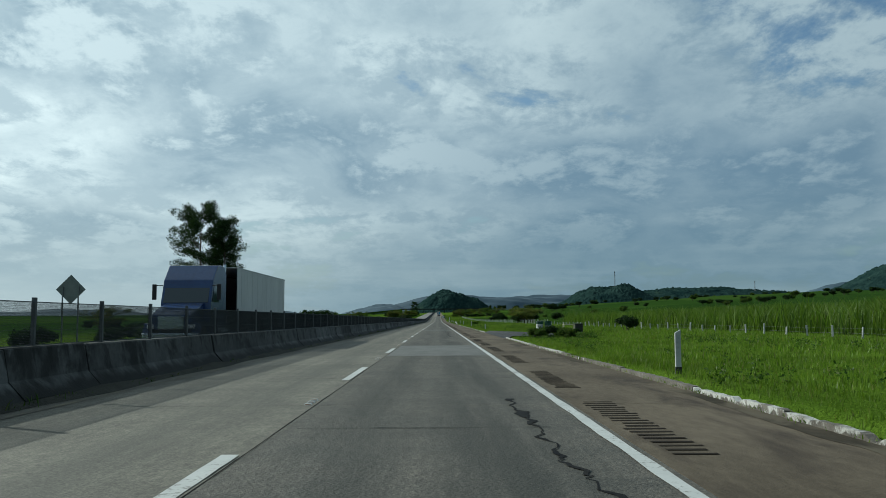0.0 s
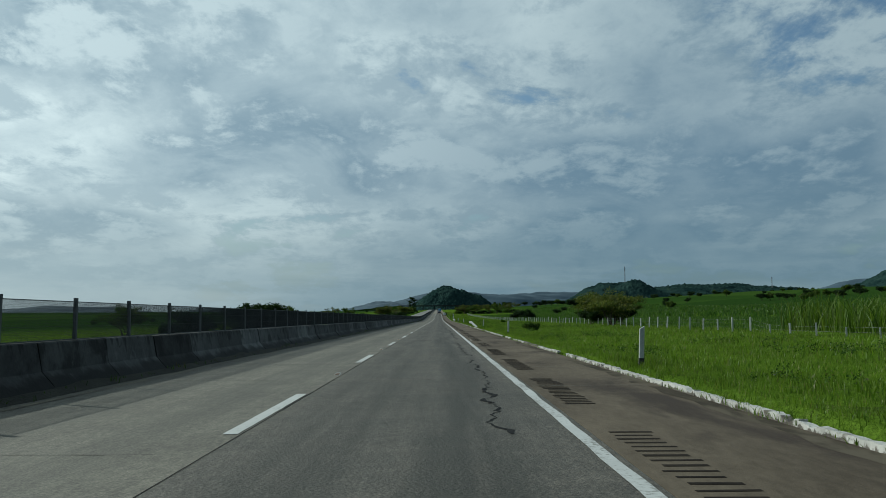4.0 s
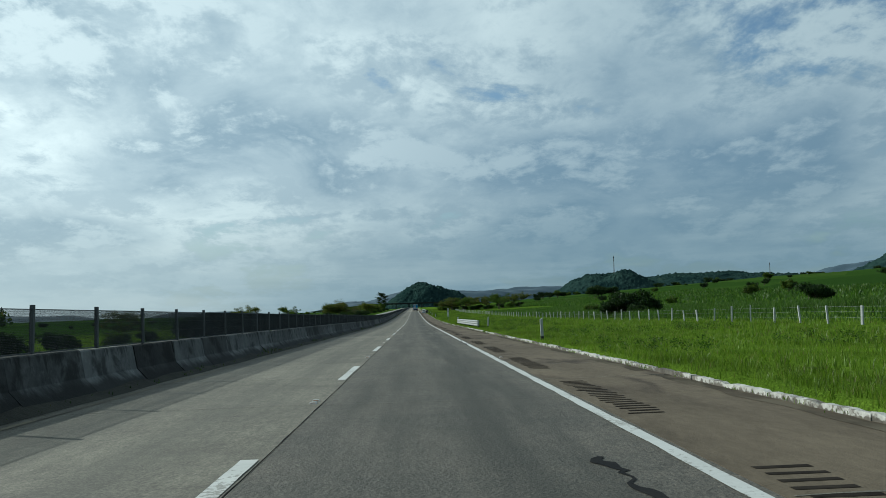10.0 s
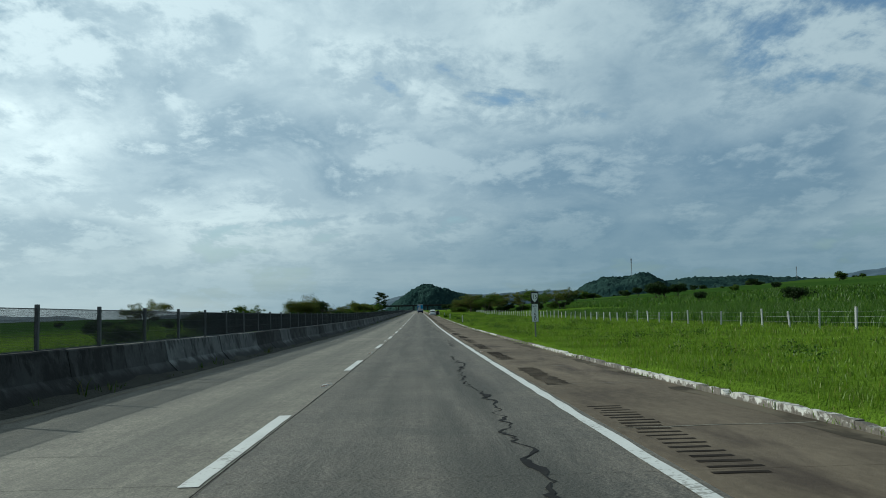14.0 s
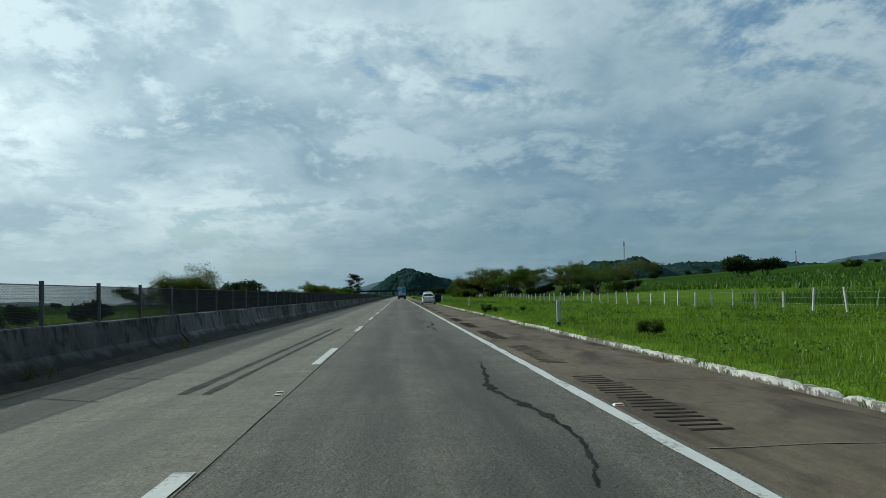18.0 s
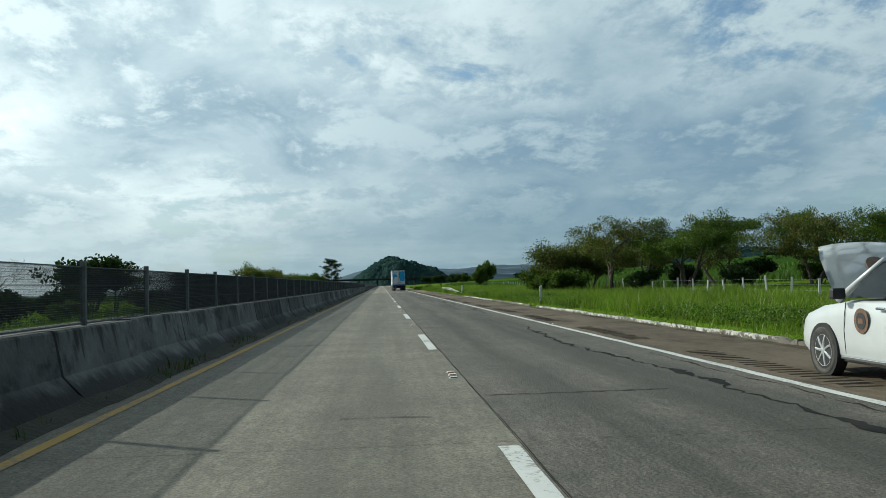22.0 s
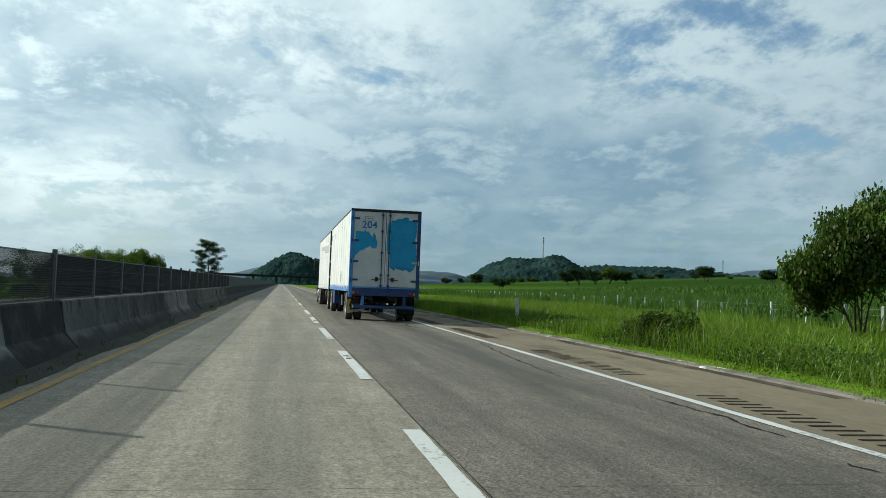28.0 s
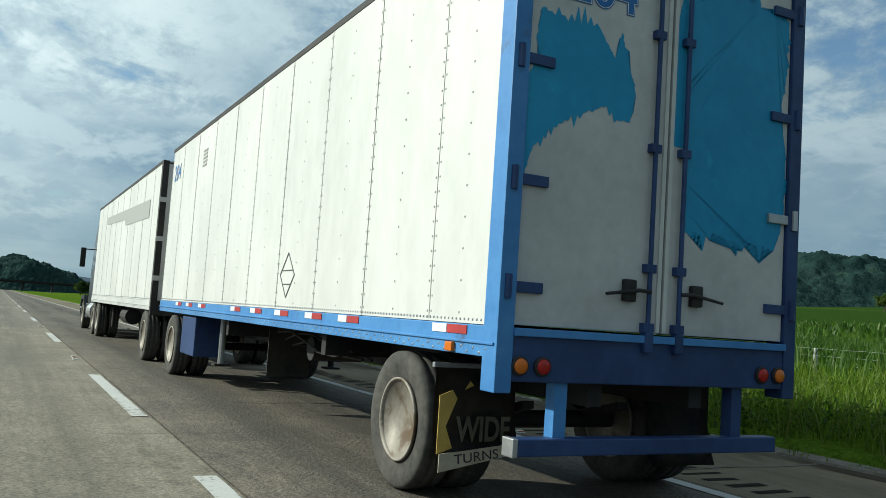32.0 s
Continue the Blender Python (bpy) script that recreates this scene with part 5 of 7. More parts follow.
def tractor(parent, y0, paint, heading=1, bonnet=True):
    """A bonneted tractor unit whose cab back stands at y0, facing heading (+1 towards +y)."""
    g = lambda y: y0 + heading * y
    side = [(g(0.0), 0.95), (g(0.0), 3.55), (g(0.6), 3.9), (g(1.6), 3.85), (g(2.35), 3.15), (g(2.75), 2.15), (g(2.85), 0.95)]
    cab = part("cab", prism(side, "x", -1.12, 1.12, 0.05), paint, parent, smooth=False)
    part("windscreen", prism([(g(2.30), 3.02), (g(2.74), 2.12), (g(2.80), 2.12), (g(2.38), 3.04)], "x", -1.0, 1.0), M["glass"], cab)
    for sx in (-1, 1):
        part("side_window", prism([(g(1.35), 2.15), (g(1.35), 2.95), (g(2.15), 2.95), (g(2.55), 2.15)], "x", min(sx * 1.115, sx * 1.135), max(sx * 1.115, sx * 1.135)), M["glass"], cab)
        part("mirror_arm", tube([(sx * 1.1, g(2.5), 2.9), (sx * 1.42, g(2.62), 2.9)], 0.02, 6), M["chassis"], cab)
        part("mirror", box(min(sx * 1.36, sx * 1.54), max(sx * 1.36, sx * 1.54), g(2.62) - 0.06, g(2.62) + 0.06, 2.25, 2.95, 0.03), M["dark_trim"], cab, "tall black wing mirror")
        part("exhaust", tube([(sx * 1.0, g(-0.12), 0.9), (sx * 1.0, g(-0.12), 4.0)], 0.065, 12), M["chrome"], parent)
        part("fuel_tank", tube([(sx * 0.98, g(0.1), 0.72), (sx * 0.98, g(1.5), 0.72)], 0.30, 18), M["steel"], parent)
        part("step", box(min(sx * 0.85, sx * 1.2), max(sx * 0.85, sx * 1.2), min(g(1.7), g(2.6)), max(g(1.7), g(2.6)), 0.45, 0.95, 0.03), paint, parent)
        wheel(parent, sx * 1.05, g(3.9), 0.52, sx)
        part("wing", prism([(g(3.1), 0.85), (g(3.3), 1.25), (g(4.5), 1.2), (g(4.75), 0.8), (g(4.6), 0.8), (g(4.4), 1.08), (g(3.5), 1.1), (g(3.25), 0.85)], "x", min(sx * 0.82, sx * 1.22), max(sx * 0.82, sx * 1.22)), paint, parent)
        part("headlamp", box(min(sx * 0.72, sx * 1.02), max(sx * 0.72, sx * 1.02), min(g(4.72), g(4.80)), max(g(4.72), g(4.80)), 0.98, 1.16, 0.02), M["tape_white"], parent)
        for yy in (-0.9, -2.2):
            wheel(parent, sx * 1.13, g(yy), 0.52, sx)
            wheel(parent, sx * 0.80, g(yy), 0.52, -sx)
    part("bonnet", prism([(g(2.8), 0.95), (g(2.8), 2.10), (g(4.2), 1.78), (g(4.75), 1.55), (g(4.78), 0.95)], "x", -0.85, 0.85, 0.05), paint, parent)
    part("grille", box(-0.55, 0.55, min(g(4.76), g(4.82)), max(g(4.76), g(4.82)), 0.95, 1.5, 0.02), M["chrome"], parent)
    part("bumper", box(-1.2, 1.2, min(g(4.7), g(5.0)), max(g(4.7), g(5.0)), 0.4, 0.8, 0.06), M["chrome"], parent)
    part("tractor_frame", box(-0.45, 0.45, min(g(-2.9), g(4.6)), max(g(-2.9), g(4.6)), 0.7, 0.92), M["chassis"], parent)


tractor(truck, FY + 12.2 + 0.55, M["suv"])

# ---- the oncoming truck on the other carriageway ----
truck2 = thing("oncoming_truck", "deep blue bonneted truck pulling a plain white van trailer", "truck")
truck2.matrix_basis = on_road(-9.4, 45.4)
van_body(truck2, 6.6, 13.0, 3.95, 1.2, M["door_white"])
axle(truck2, 17.6)
axle(truck2, 18.9)
part("rear_panel", box(-HW + 0.02, HW - 0.02, 19.5, 19.56, 1.2, 3.9), M["door_white"], truck2)
tractor(truck2, 5.2, M["cab_blue"], -1)


# ---- cars ----
def car_body(parent, length, stations, paint):
    """Lofts a body: stations of (y, half width, sill z, belt z, crown z)."""
    bm = bmesh.new()
    rows = []
    for y, w, zs, zb, zc in stations:
        pts = [(-w * 0.90, zs), (-w * 0.985, zs + 0.10), (-w, zs + (zb - zs) * 0.55), (-w * 0.955, zb), (-w * 0.80, zc - 0.015), (-w * 0.4, zc), (0, zc + 0.012), (w * 0.4, zc), (w * 0.80, zc - 0.015), (w * 0.955, zb), (w, zs + (zb - zs) * 0.55), (w * 0.985, zs + 0.10), (w * 0.90, zs)]
        rows.append([bm.verts.new((x, y, z)) for x, z in pts])
    n = len(rows[0])
    for u, v in zip(rows, rows[1:]):
        for k in range(n - 1):
            bm.faces.new((u[k], u[k + 1], v[k + 1], v[k]))
        bm.faces.new((u[n - 1], u[0], v[0], v[n - 1]))
    bm.faces.new(rows[0])
    bm.faces.new(rows[-1][::-1])
    bmesh.ops.subdivide_edges(bm, edges=list(bm.edges), cuts=1, use_grid_fill=True, smooth=0.6)
    return part("body", bm, paint, parent, smooth=True)


def small_wheel(parent, x, y, r, side):
    w = new("wheel")
    w.parent = parent
    w.matrix_basis = pose(x, y, r, 0, 0, 0 if side < 0 else 180)
    k = r / 0.31
    part("tyre", lathe([(0.20 * k, -0.07), (0.26 * k, -0.095), (0.295 * k, -0.09), (0.31 * k, -0.07), (0.31 * k, 0.07), (0.295 * k, 0.09), (0.2 * k, 0.08)], 36), M["rubber"], w, smooth=True)
    rim = part("rim", lathe([(0.215 * k, -0.075), (0.20 * k, -0.088), (0.19 * k, -0.06), (0.185 * k, 0.03)], 36), M["alloy"], w, smooth=True)
    part("brake_disc", lathe([(0.18 * k, -0.01), (0.18 * k, 0.01)], 28), M["chassis"], w)
    for i in range(7):
        a = 2 * math.pi * i / 7
        bm = bmesh.new()
        add_tube(bm, [(-0.078, 0.02 * math.cos(a), 0.02 * math.sin(a)), (-0.085, 0.11 * k * math.cos(a), 0.11 * k * math.sin(a)), (-0.075, 0.20 * k * math.cos(a + 0.06), 0.20 * k * math.sin(a + 0.06))], [0.02, 0.016, 0.02], 6)
        part("spoke", bm, M["alloy"], rim)
    part("centre_cap", lathe([(0.01, -0.098), (0.035, -0.094), (0.04, -0.07)], 16), M["alloy"], rim)
    return w


car = thing("parked_sedan", "silver-white sedan parked on the shoulder with raised bonnet and open door", "car")
CAR_Y = 635.1
car.matrix_basis = on_road(5.38, CAR_Y, 0, -0.6)
body = car_body(car, 4.49, [(0.0, 0.66, 0.40, 0.80, 0.92), (0.07, 0.76, 0.30, 0.88, 1.00), (0.30, 0.83, 0.22, 0.94, 1.05), (0.75, 0.865, 0.20, 0.96, 1.07), (1.3, 0.87, 0.19, 0.95, 1.02), (2.2, 0.87, 0.19, 0.93, 1.00), (3.1, 0.87, 0.19, 0.92, 0.97), (3.55, 0.855, 0.20, 0.88, 0.90), (4.05, 0.82, 0.21, 0.76, 0.80), (4.35, 0.72, 0.24, 0.66, 0.70), (4.47, 0.55, 0.32, 0.55, 0.58)], M["silver"])
# cabin: roof, glass, pillars
roof_st = [(0.62, 0.60, 1.08), (1.05, 0.575, 1.36), (1.5, 0.57, 1.49), (2.1, 0.575, 1.515), (2.6, 0.565, 1.47), (3.0, 0.58, 1.30), (3.45, 0.64, 1.00)]
bm = bmesh.new()
rows = []
for y, w, z in roof_st[1:5]:
    rows.append([bm.verts.new((x, y, zz)) for x, zz in ((-w - 0.02, z - 0.06), (-w * 0.86, z - 0.01), (0, z + 0.015), (w * 0.86, z - 0.01), (w + 0.02, z - 0.06))])
for u, v in zip(rows, rows[1:]):
    for k in range(4):
        bm.faces.new((u[k], u[k + 1], v[k + 1], v[k]))
r = bmesh.ops.solidify(bm, geom=list(bm.faces), thickness=0.03)
bmesh.ops.subdivide_edges(bm, edges=list(bm.edges), cuts=1, use_grid_fill=True, smooth=0.8)
part("roof_panel", bm, M["silver"], car, smooth=True)


def pane(name, quad, parent, mat, thick=0.012):
    bm = bmesh.new()
    f = bm.faces.new([bm.verts.new(q) for q in quad])
    bmesh.ops.solidify(bm, geom=[f], thickness=thick)
    return part(name, bm, mat, parent)


pane("rear_window", [(-0.60, 0.60, 1.06), (0.60, 0.60, 1.06), (0.53, 1.06, 1.345), (-0.53, 1.06, 1.345)], car, M["glass"])
pane("windscreen", [(-0.67, 3.46, 1.00), (0.67, 3.46, 1.00), (0.55, 2.62, 1.45), (-0.55, 2.62, 1.45)], car, M["glass"])
for sx in (-1, 1):
    pane("side_window", [(sx * 0.80, 1.02, 1.02), (sx * 0.805, 1.92, 1.0), (sx * 0.585, 1.92, 1.455), (sx * 0.59, 1.34, 1.41)], car, M["glass"])
    pane("side_window", [(sx * 0.805, 1.99, 1.0), (sx * 0.80, 3.05, 0.985), (sx * 0.60, 2.62, 1.40), (sx * 0.585, 1.99, 1.455)], car, M["glass"])
    part("pillar", tube([(sx * 0.80, 0.80, 0.99), (sx * 0.66, 1.10, 1.30), (sx * 0.585, 1.42, 1.445)], [0.07, 0.045, 0.03], 8), M["silver"], car, smooth=True)
    part("pillar", tube([(sx * 0.81, 1.955, 0.99), (sx * 0.59, 1.955, 1.46)], 0.03, 8), M["dark_trim"], car)
    part("pillar", tube([(sx * 0.80, 3.25, 0.95), (sx * 0.68, 2.95, 1.20), (sx * 0.585, 2.58, 1.44)], [0.05, 0.035, 0.03], 8), M["silver"], car, smooth=True)
    tl = pane("tail_lamp", [(sx * 0.44, -0.002, 0.84), (sx * 0.70, 0.018, 0.80), (sx * 0.735, 0.028, 0.985), (sx * 0.50, 0.012, 0.955)], car, M["red_lens"], 0.02)
    tagged(tl, "red wrap-round tail lamp")
    pane("lamp_side", [(sx * 0.70, 0.018, 0.80), (sx * 0.845, 0.24, 0.83), (sx * 0.85, 0.42, 0.965), (sx * 0.735, 0.028, 0.985)], tl, M["red_lens"], 0.02)
    part("sill_strip", box(min(sx * 0.862, sx * 0.885), max(sx * 0.862, sx * 0.885), 1.05, 3.1, 0.24, 0.275, 0.006), M["chrome"], car)
    part("mirror", box(min(sx * 0.86, sx * 1.03), max(sx * 0.86, sx * 1.03), 2.95, 3.06, 0.97, 1.11, 0.03), M["dark_trim"], car, "dark door mirror")
    for y in (1.22, 2.12):
        part("door_handle", box(min(sx * 0.855, sx * 0.895), max(sx * 0.855, sx * 0.895), y, y + 0.17, 0.86, 0.89, 0.01), M["chrome"], car)
    for y in (1.02, 1.96, 3.02):
        part("door_gap", tube([(sx * 0.835, y, 0.93), (sx * 0.862, y, 0.75), (sx * 0.872, y, 0.58), (sx * 0.864, y, 0.40), (sx * 0.855, y, 0.30)], 0.005, 5), M["dark_trim"], car)
    for y in (0.86, 3.52):
        bm = lathe([(0.345, -0.02), (0.345, 0.12), (0.2, 0.12)], 32)
        o = part("wheel_arch", bm, M["dark_trim"], car)
        o.matrix_basis = pose(sx * 0.865, y, 0.315, 0, 0, 0 if sx < 0 else 180)
        small_wheel(car, sx * 0.80, y, 0.31, sx)
part("bumper", prism([(-0.03, 0.34), (-0.05, 0.52), (-0.02, 0.66), (0.10, 0.66), (0.10, 0.30)], "x", -0.70, 0.70, 0.02), M["silver"], car)
part("bumper_trim", box(-0.62, 0.62, -0.035, 0.08, 0.27, 0.36, 0.01), M["dark_trim"], car)
pl = part("number_plate", box(-0.16, 0.16, -0.008, 0.02, 0.80, 0.93, 0.004), M["plate"], car, "pale plate with plain bars")
for i in range(5):
    part("plate_bar", box(-0.12 + 0.052 * i, -0.085 + 0.052 * i, -0.0105, -0.007, 0.84, 0.89), M["ink"], pl)
part("boot_strip", box(-0.30, 0.30, -0.01, 0.02, 0.945, 0.965, 0.004), M["chrome"], car)
part("roof_aerial", tube([(0, 1.15, 1.42), (0, 0.98, 1.60)], 0.005, 5), M["dark_trim"], car)
# raised bonnet with its dark underside
bm = bmesh.new()
hood = Matrix.Translation((0, 3.42, 0.99)) @ Matrix.Rotation(radians(47), 4, "X")
rows = []
for y, w, z in ((0.0, 0.72, 0.0), (0.35, 0.71, 0.035), (0.7, 0.67, 0.03), (0.98, 0.56, -0.03)):
    rows.append([bm.verts.new(hood @ Vector((x, y, zz))) for x, zz in ((-w, z - 0.05), (-w * 0.7, z), (0, z + 0.03), (w * 0.7, z), (w, z - 0.05))])
for u, v in zip(rows, rows[1:]):
    for k in range(4):
        bm.faces.new((u[k], u[k + 1], v[k + 1], v[k]))
bmesh.ops.solidify(bm, geom=list(bm.faces), thickness=0.025)
bmesh.ops.subdivide_edges(bm, edges=list(bm.edges), cuts=2, use_grid_fill=True, smooth=0.25)
bonnet = part("bonnet", bm, M["silver"], car, "raised silver bonnet", True)
ob = part("bonnet_badge", lathe([(0.17, 0.0), (0.17, 0.012)], 24), M["badge_brown"], bonnet, "round dark badge")
ob.matrix_basis = hood @ Matrix.Translation((0, 0.45, 0.066)) @ Matrix.Rotation(radians(-86), 4, "Y")
part("bonnet_prop", tube([(0.55, 4.1, 0.75), (0.45, 3.95, 1.35)], 0.006, 6), M["steel"], bonnet)
part("engine_bay", box(-0.6, 0.6, 3.55, 4.2, 0.72, 0.84, 0.03), M["liner"], car, "dark engine bay")
# open doors on the verge side
for yh, name in ((1.98, "rear"), (3.05, "front")):
    d = Matrix.Translation((0.875, yh, 0)) @ Matrix.Rotation(radians(62), 4, "Z")
    bm = box(0, 0.07, -1.0, 0.0, 0.28, 0.95, 0.02, None)
    bmesh.ops.transform(bm, matrix=d, verts=bm.verts)
    dr = part("open_door", bm, M["dark_trim"], car, "open door showing its dark lining")
    bm = bmesh.new()
    fr = [(0.03, 0.0, 0.95), (0.0, -0.15, 1.25), (-0.10, -0.5, 1.42), (-0.10, -0.9, 1.40), (0.03, -1.0, 0.95)]
    add_tube(bm, fr, 0.022, 6)
    bmesh.ops.transform(bm, matrix=d, verts=bm.verts)
    part("window_frame", bm, M["dark_trim"], dr)
    pane("door_glass", [d @ Vector(q) for q in ((0.03, -0.05, 0.95), (0.0, -0.2, 1.24), (-0.09, -0.5, 1.40), (-0.09, -0.88, 1.38), (0.03, -0.97, 0.95))], dr, M["glass"])
# round badge on the front door
bm = lathe([(0.15, 0.0), (0.15, 0.006)], 28)
bd = part("door_badge", bm, M["badge_brown"], car, "round brown and black badge")
bd.matrix_basis = pose(-0.882, 2.62, 0.72)
b2 = part("badge_ring", lathe([(0.10, -0.004), (0.10, 0.002)], 24), M["ink"], bd)
b3 = part("badge_mark", box(-0.008, -0.005, -0.05, 0.05, -0.03, 0.03, 0.0), M["badge_brown"], bd)

# ---- dark SUV on the other carriageway ----
suv = thing("oncoming_suv", "dark grey sport utility vehicle on the opposite carriageway", "car")
suv.matrix_basis = on_road(-8.6, 119.5, 0, 180) @ Matrix.Translation((0, -4.7, 0))
car_body(suv, 4.7, [(0.0, 0.80, 0.45, 1.0, 1.10), (0.15, 0.90, 0.35, 1.05, 1.16), (1.0, 0.93, 0.30, 1.08, 1.16), (3.2, 0.93, 0.30, 1.06, 1.13), (3.8, 0.92, 0.32, 1.02, 1.08), (4.5, 0.86, 0.36, 0.92, 0.98), (4.7, 0.72, 0.42, 0.75, 0.80)], M["suv"])
part("roof_panel", prism([(0.35, 1.12), (0.62, 1.66), (1.2, 1.74), (2.3, 1.74), (2.75, 1.64), (3.35, 1.12)], "x", -0.68, 0.68, 0.03), M["suv"], suv)
pane("windscreen", [(-0.66, 3.40, 1.13), (0.66, 3.40, 1.13), (0.60, 2.80, 1.60), (-0.60, 2.80, 1.60)], suv, M["glass"])
for sx in (-1, 1):
    pane("side_window", [(sx * 0.70, 0.6, 1.15), (sx * 0.70, 3.1, 1.13), (sx * 0.69, 2.66, 1.60), (sx * 0.69, 0.78, 1.60)], suv, M["glass"])
    part("roof_bar", tube([(sx * 0.62, 0.7, 1.76), (sx * 0.62, 2.4, 1.79)], 0.02, 6), M["chrome"], suv)
    part("headlamp", box(min(sx * 0.52, sx * 0.82), max(sx * 0.52, sx * 0.82), 4.52, 4.70, 0.80, 0.93, 0.02), M["tape_white"], suv)
    for y in (0.9, 3.75):
        small_wheel(suv, sx * 0.84, y, 0.36, sx)
part("bumper", box(-0.8, 0.8, 4.60, 4.78, 0.40, 0.62, 0.04), M["steel"], suv)

# ---- guard rails ----
def beam_outline(lobes, h, depth):
    """The corrugated section of a rail, as a closed thin strip (x towards the road is negative)."""
    front = []
    for k in range(lobes):
        for t, d in ((0.0, 0.0), (0.07, 0.0), (0.22, 0.85), (0.30, 1.0), (0.70, 1.0), (0.78, 0.85), (0.93, 0.0)):
            front.append((-depth * d, h * (k + t) / lobes))
    front.append((0.0, h))
    return front + [(x + 0.012, z) for x, z in reversed(front)]


def guard_rail(y0, y1, x, lobes, label, bury_near=False, bury_far=False):
    g = thing("guard_rail", label, "guard rail", "roadside guard rails")
    g.matrix_basis = on_road(x, y0)
    base = g.matrix_basis.inverted()
    h = 0.50 if lobes == 3 else 0.31
    top = 0.80 if lobes == 3 else 0.72
    outline = beam_outline(lobes, h, 0.08)

    def drop(y):
        d = 0.0
        if bury_near:
            d += 0.85 * max(0, 1 - (y - y0) / 17.0)
        if bury_far:
            d += max(0, 1 - (y1 - y) / 9.0) ** 1.3
        return d * (top - 0.12)

    L = 4.0
    n = int(round((y1 - y0) / L))
    for i in range(n):
        a, b = y0 + (y1 - y0) * i / n, y0 + (y1 - y0) * (i + 1) / n + 0.12
        vs, fs = [], []
        m = len(outline)
        for j in range(5):
            y = a + (b - a) * j / 4
            for px, pz in outline:
                vs.append(base @ Vector((x + px - (0.004 if i % 2 else 0), y, gz(y) + top - h + pz - drop(y))))
        for j in range(4):
            for k in range(m):
                fs.append((j * m + k, j * m + (k + 1) % m, (j + 1) * m + (k + 1) % m, (j + 1) * m + k))
        fs += [tuple(range(m))[::-1], tuple(range(4 * m, 5 * m))]
        mesh_object("beam", vs, fs, M["rail_white"] if lobes == 3 else M["rail_dull"], g)
        if lobes == 3 or i % 2 == 0:
            ym = a + 0.2
            zt = top - drop(ym)
            if zt > 0.3:
                bm = box(0.02, 0.14, -0.06, 0.06, -0.25, zt - 0.03, 0.006)
                p = part("post", bm, M["dark_trim"] if lobes == 3 else M["galv"], g, "dark steel post")
                p.matrix_basis = base @ Matrix.Translation((x, ym, gz(ym)))
                for q in range(lobes):
                    bt = part("bolt", box(-0.085, -0.06, ym - 0.05, ym + 0.05, zt - 0.14 - 0.16 * q, zt - 0.08 - 0.16 * q, 0.004), M["galv"], p)
                    bt.matrix_basis = Matrix.Translation((0, -ym, 0))
    if not bury_near and lobes == 3:
        for yy in (y0, y1):
            bm = bmesh.new()
            add_tube(bm, [(0.02, 0, top - h), (0.02, 0, top)], 0.07, 10)
            o = part("end_cap", bm, M["rail_white"], g, "rounded pale end cap")
            o.matrix_basis = base @ Matrix.Translation((x, yy, gz(yy)))
    return g


guard_rail(224.5, 249.5, 6.72, 2, "pale corrugated guard rail with its end sinking into the verge", True, False)
guard_rail(369.0, 401.5, 6.80, 3, "three-wave white guard rail on dark posts beside the shoulder")
guard_rail(711.0, 740.5, 7.0, 2, "pale two-wave guard rail sloping into the grass at its end", True, False)

# ---- delineator posts ----
post = thing("delineator_post", "white roadside marker post with a dark foot", "marker post", "roadside marker posts", on_road(6.95, 27.8, 0.05))
bm = bmesh.new()
add_box(bm, -0.06, 0.06, -0.03, 0.03, 0.22, 0.98)
for v in bm.verts:
    if v.co.z > 0.9:
        v.co.z += 0.035 * (1 if v.co.x > 0 else -1)
bmesh.ops.bevel(bm, geom=list(bm.edges), offset=0.008, segments=1, affect="EDGES")
part("shaft", bm, M["post_white"], post)
part("foot", box(-0.065, 0.065, -0.034, 0.034, -0.25, 0.23, 0.005), M["black"], post, "black painted foot")
part("reflector", box(-0.03, 0.03, -0.036, -0.029, 0.78, 0.88), M["steel"], post)
for i, (x, y) in enumerate(((7.2, 146), (7.1, 185), (7.45, 225.3), (7.05, 290.8), (6.9, 333.9), (7.8, 370.9), (6.9, 403.2), (6.9, 512.2), (6.85, 551.7), (7.15, 592), (7.0, 632.9), (6.8, 669.8), (6.8, 711.4), (7.3, 797.8), (7.1, 838), (7.1, 880))):
    copy_thing(post, on_road(x, y, 0.05) @ pose(0, 0, 0, rng.uniform(-3, 3), rng.uniform(-3, 4), rng.uniform(-6, 6)))

copy_thing(post, on_road(7.3, 106.7, -0.10) @ pose(0, 0, 0, 2, -4, 3) @ Matrix.Diagonal((0.95, 1, 0.86, 1)))

# ---- kilometre sign ----
sign = thing("kilometre_sign", "tall white route and kilometre sign on a steel post", "road sign", m=on_road(7.8, 456.0, 0.03))
part("post", box(-0.035, 0.035, -0.02, 0.02, -0.3, 2.25), M["galv"], sign)
sp = part("route_panel", box(-0.20, 0.20, -0.036, -0.022, 1.82, 2.42, 0.004), M["black"], sign, "black route panel")
shield = [(-0.15, 2.36), (0.15, 2.36), (0.16, 2.22), (0.13, 2.02), (0.0, 1.88), (-0.13, 2.02), (-0.16, 2.22)]
part("shield", prism(shield, "y", -0.043, -0.037), M["tape_white"], sp)
text_part("route_number", "15", 0.26, M["ink"], sp, Matrix.Translation((0, -0.046, 2.15)) @ BACK)
text_part("legend", "MEXICO", 0.06, M["ink"], sp, Matrix.Translation((0, -0.046, 2.31)) @ BACK)
kp = part("distance_panel", box(-0.18, 0.18, -0.036, -0.022, 0.86, 1.80, 0.004), M["black"], sign)
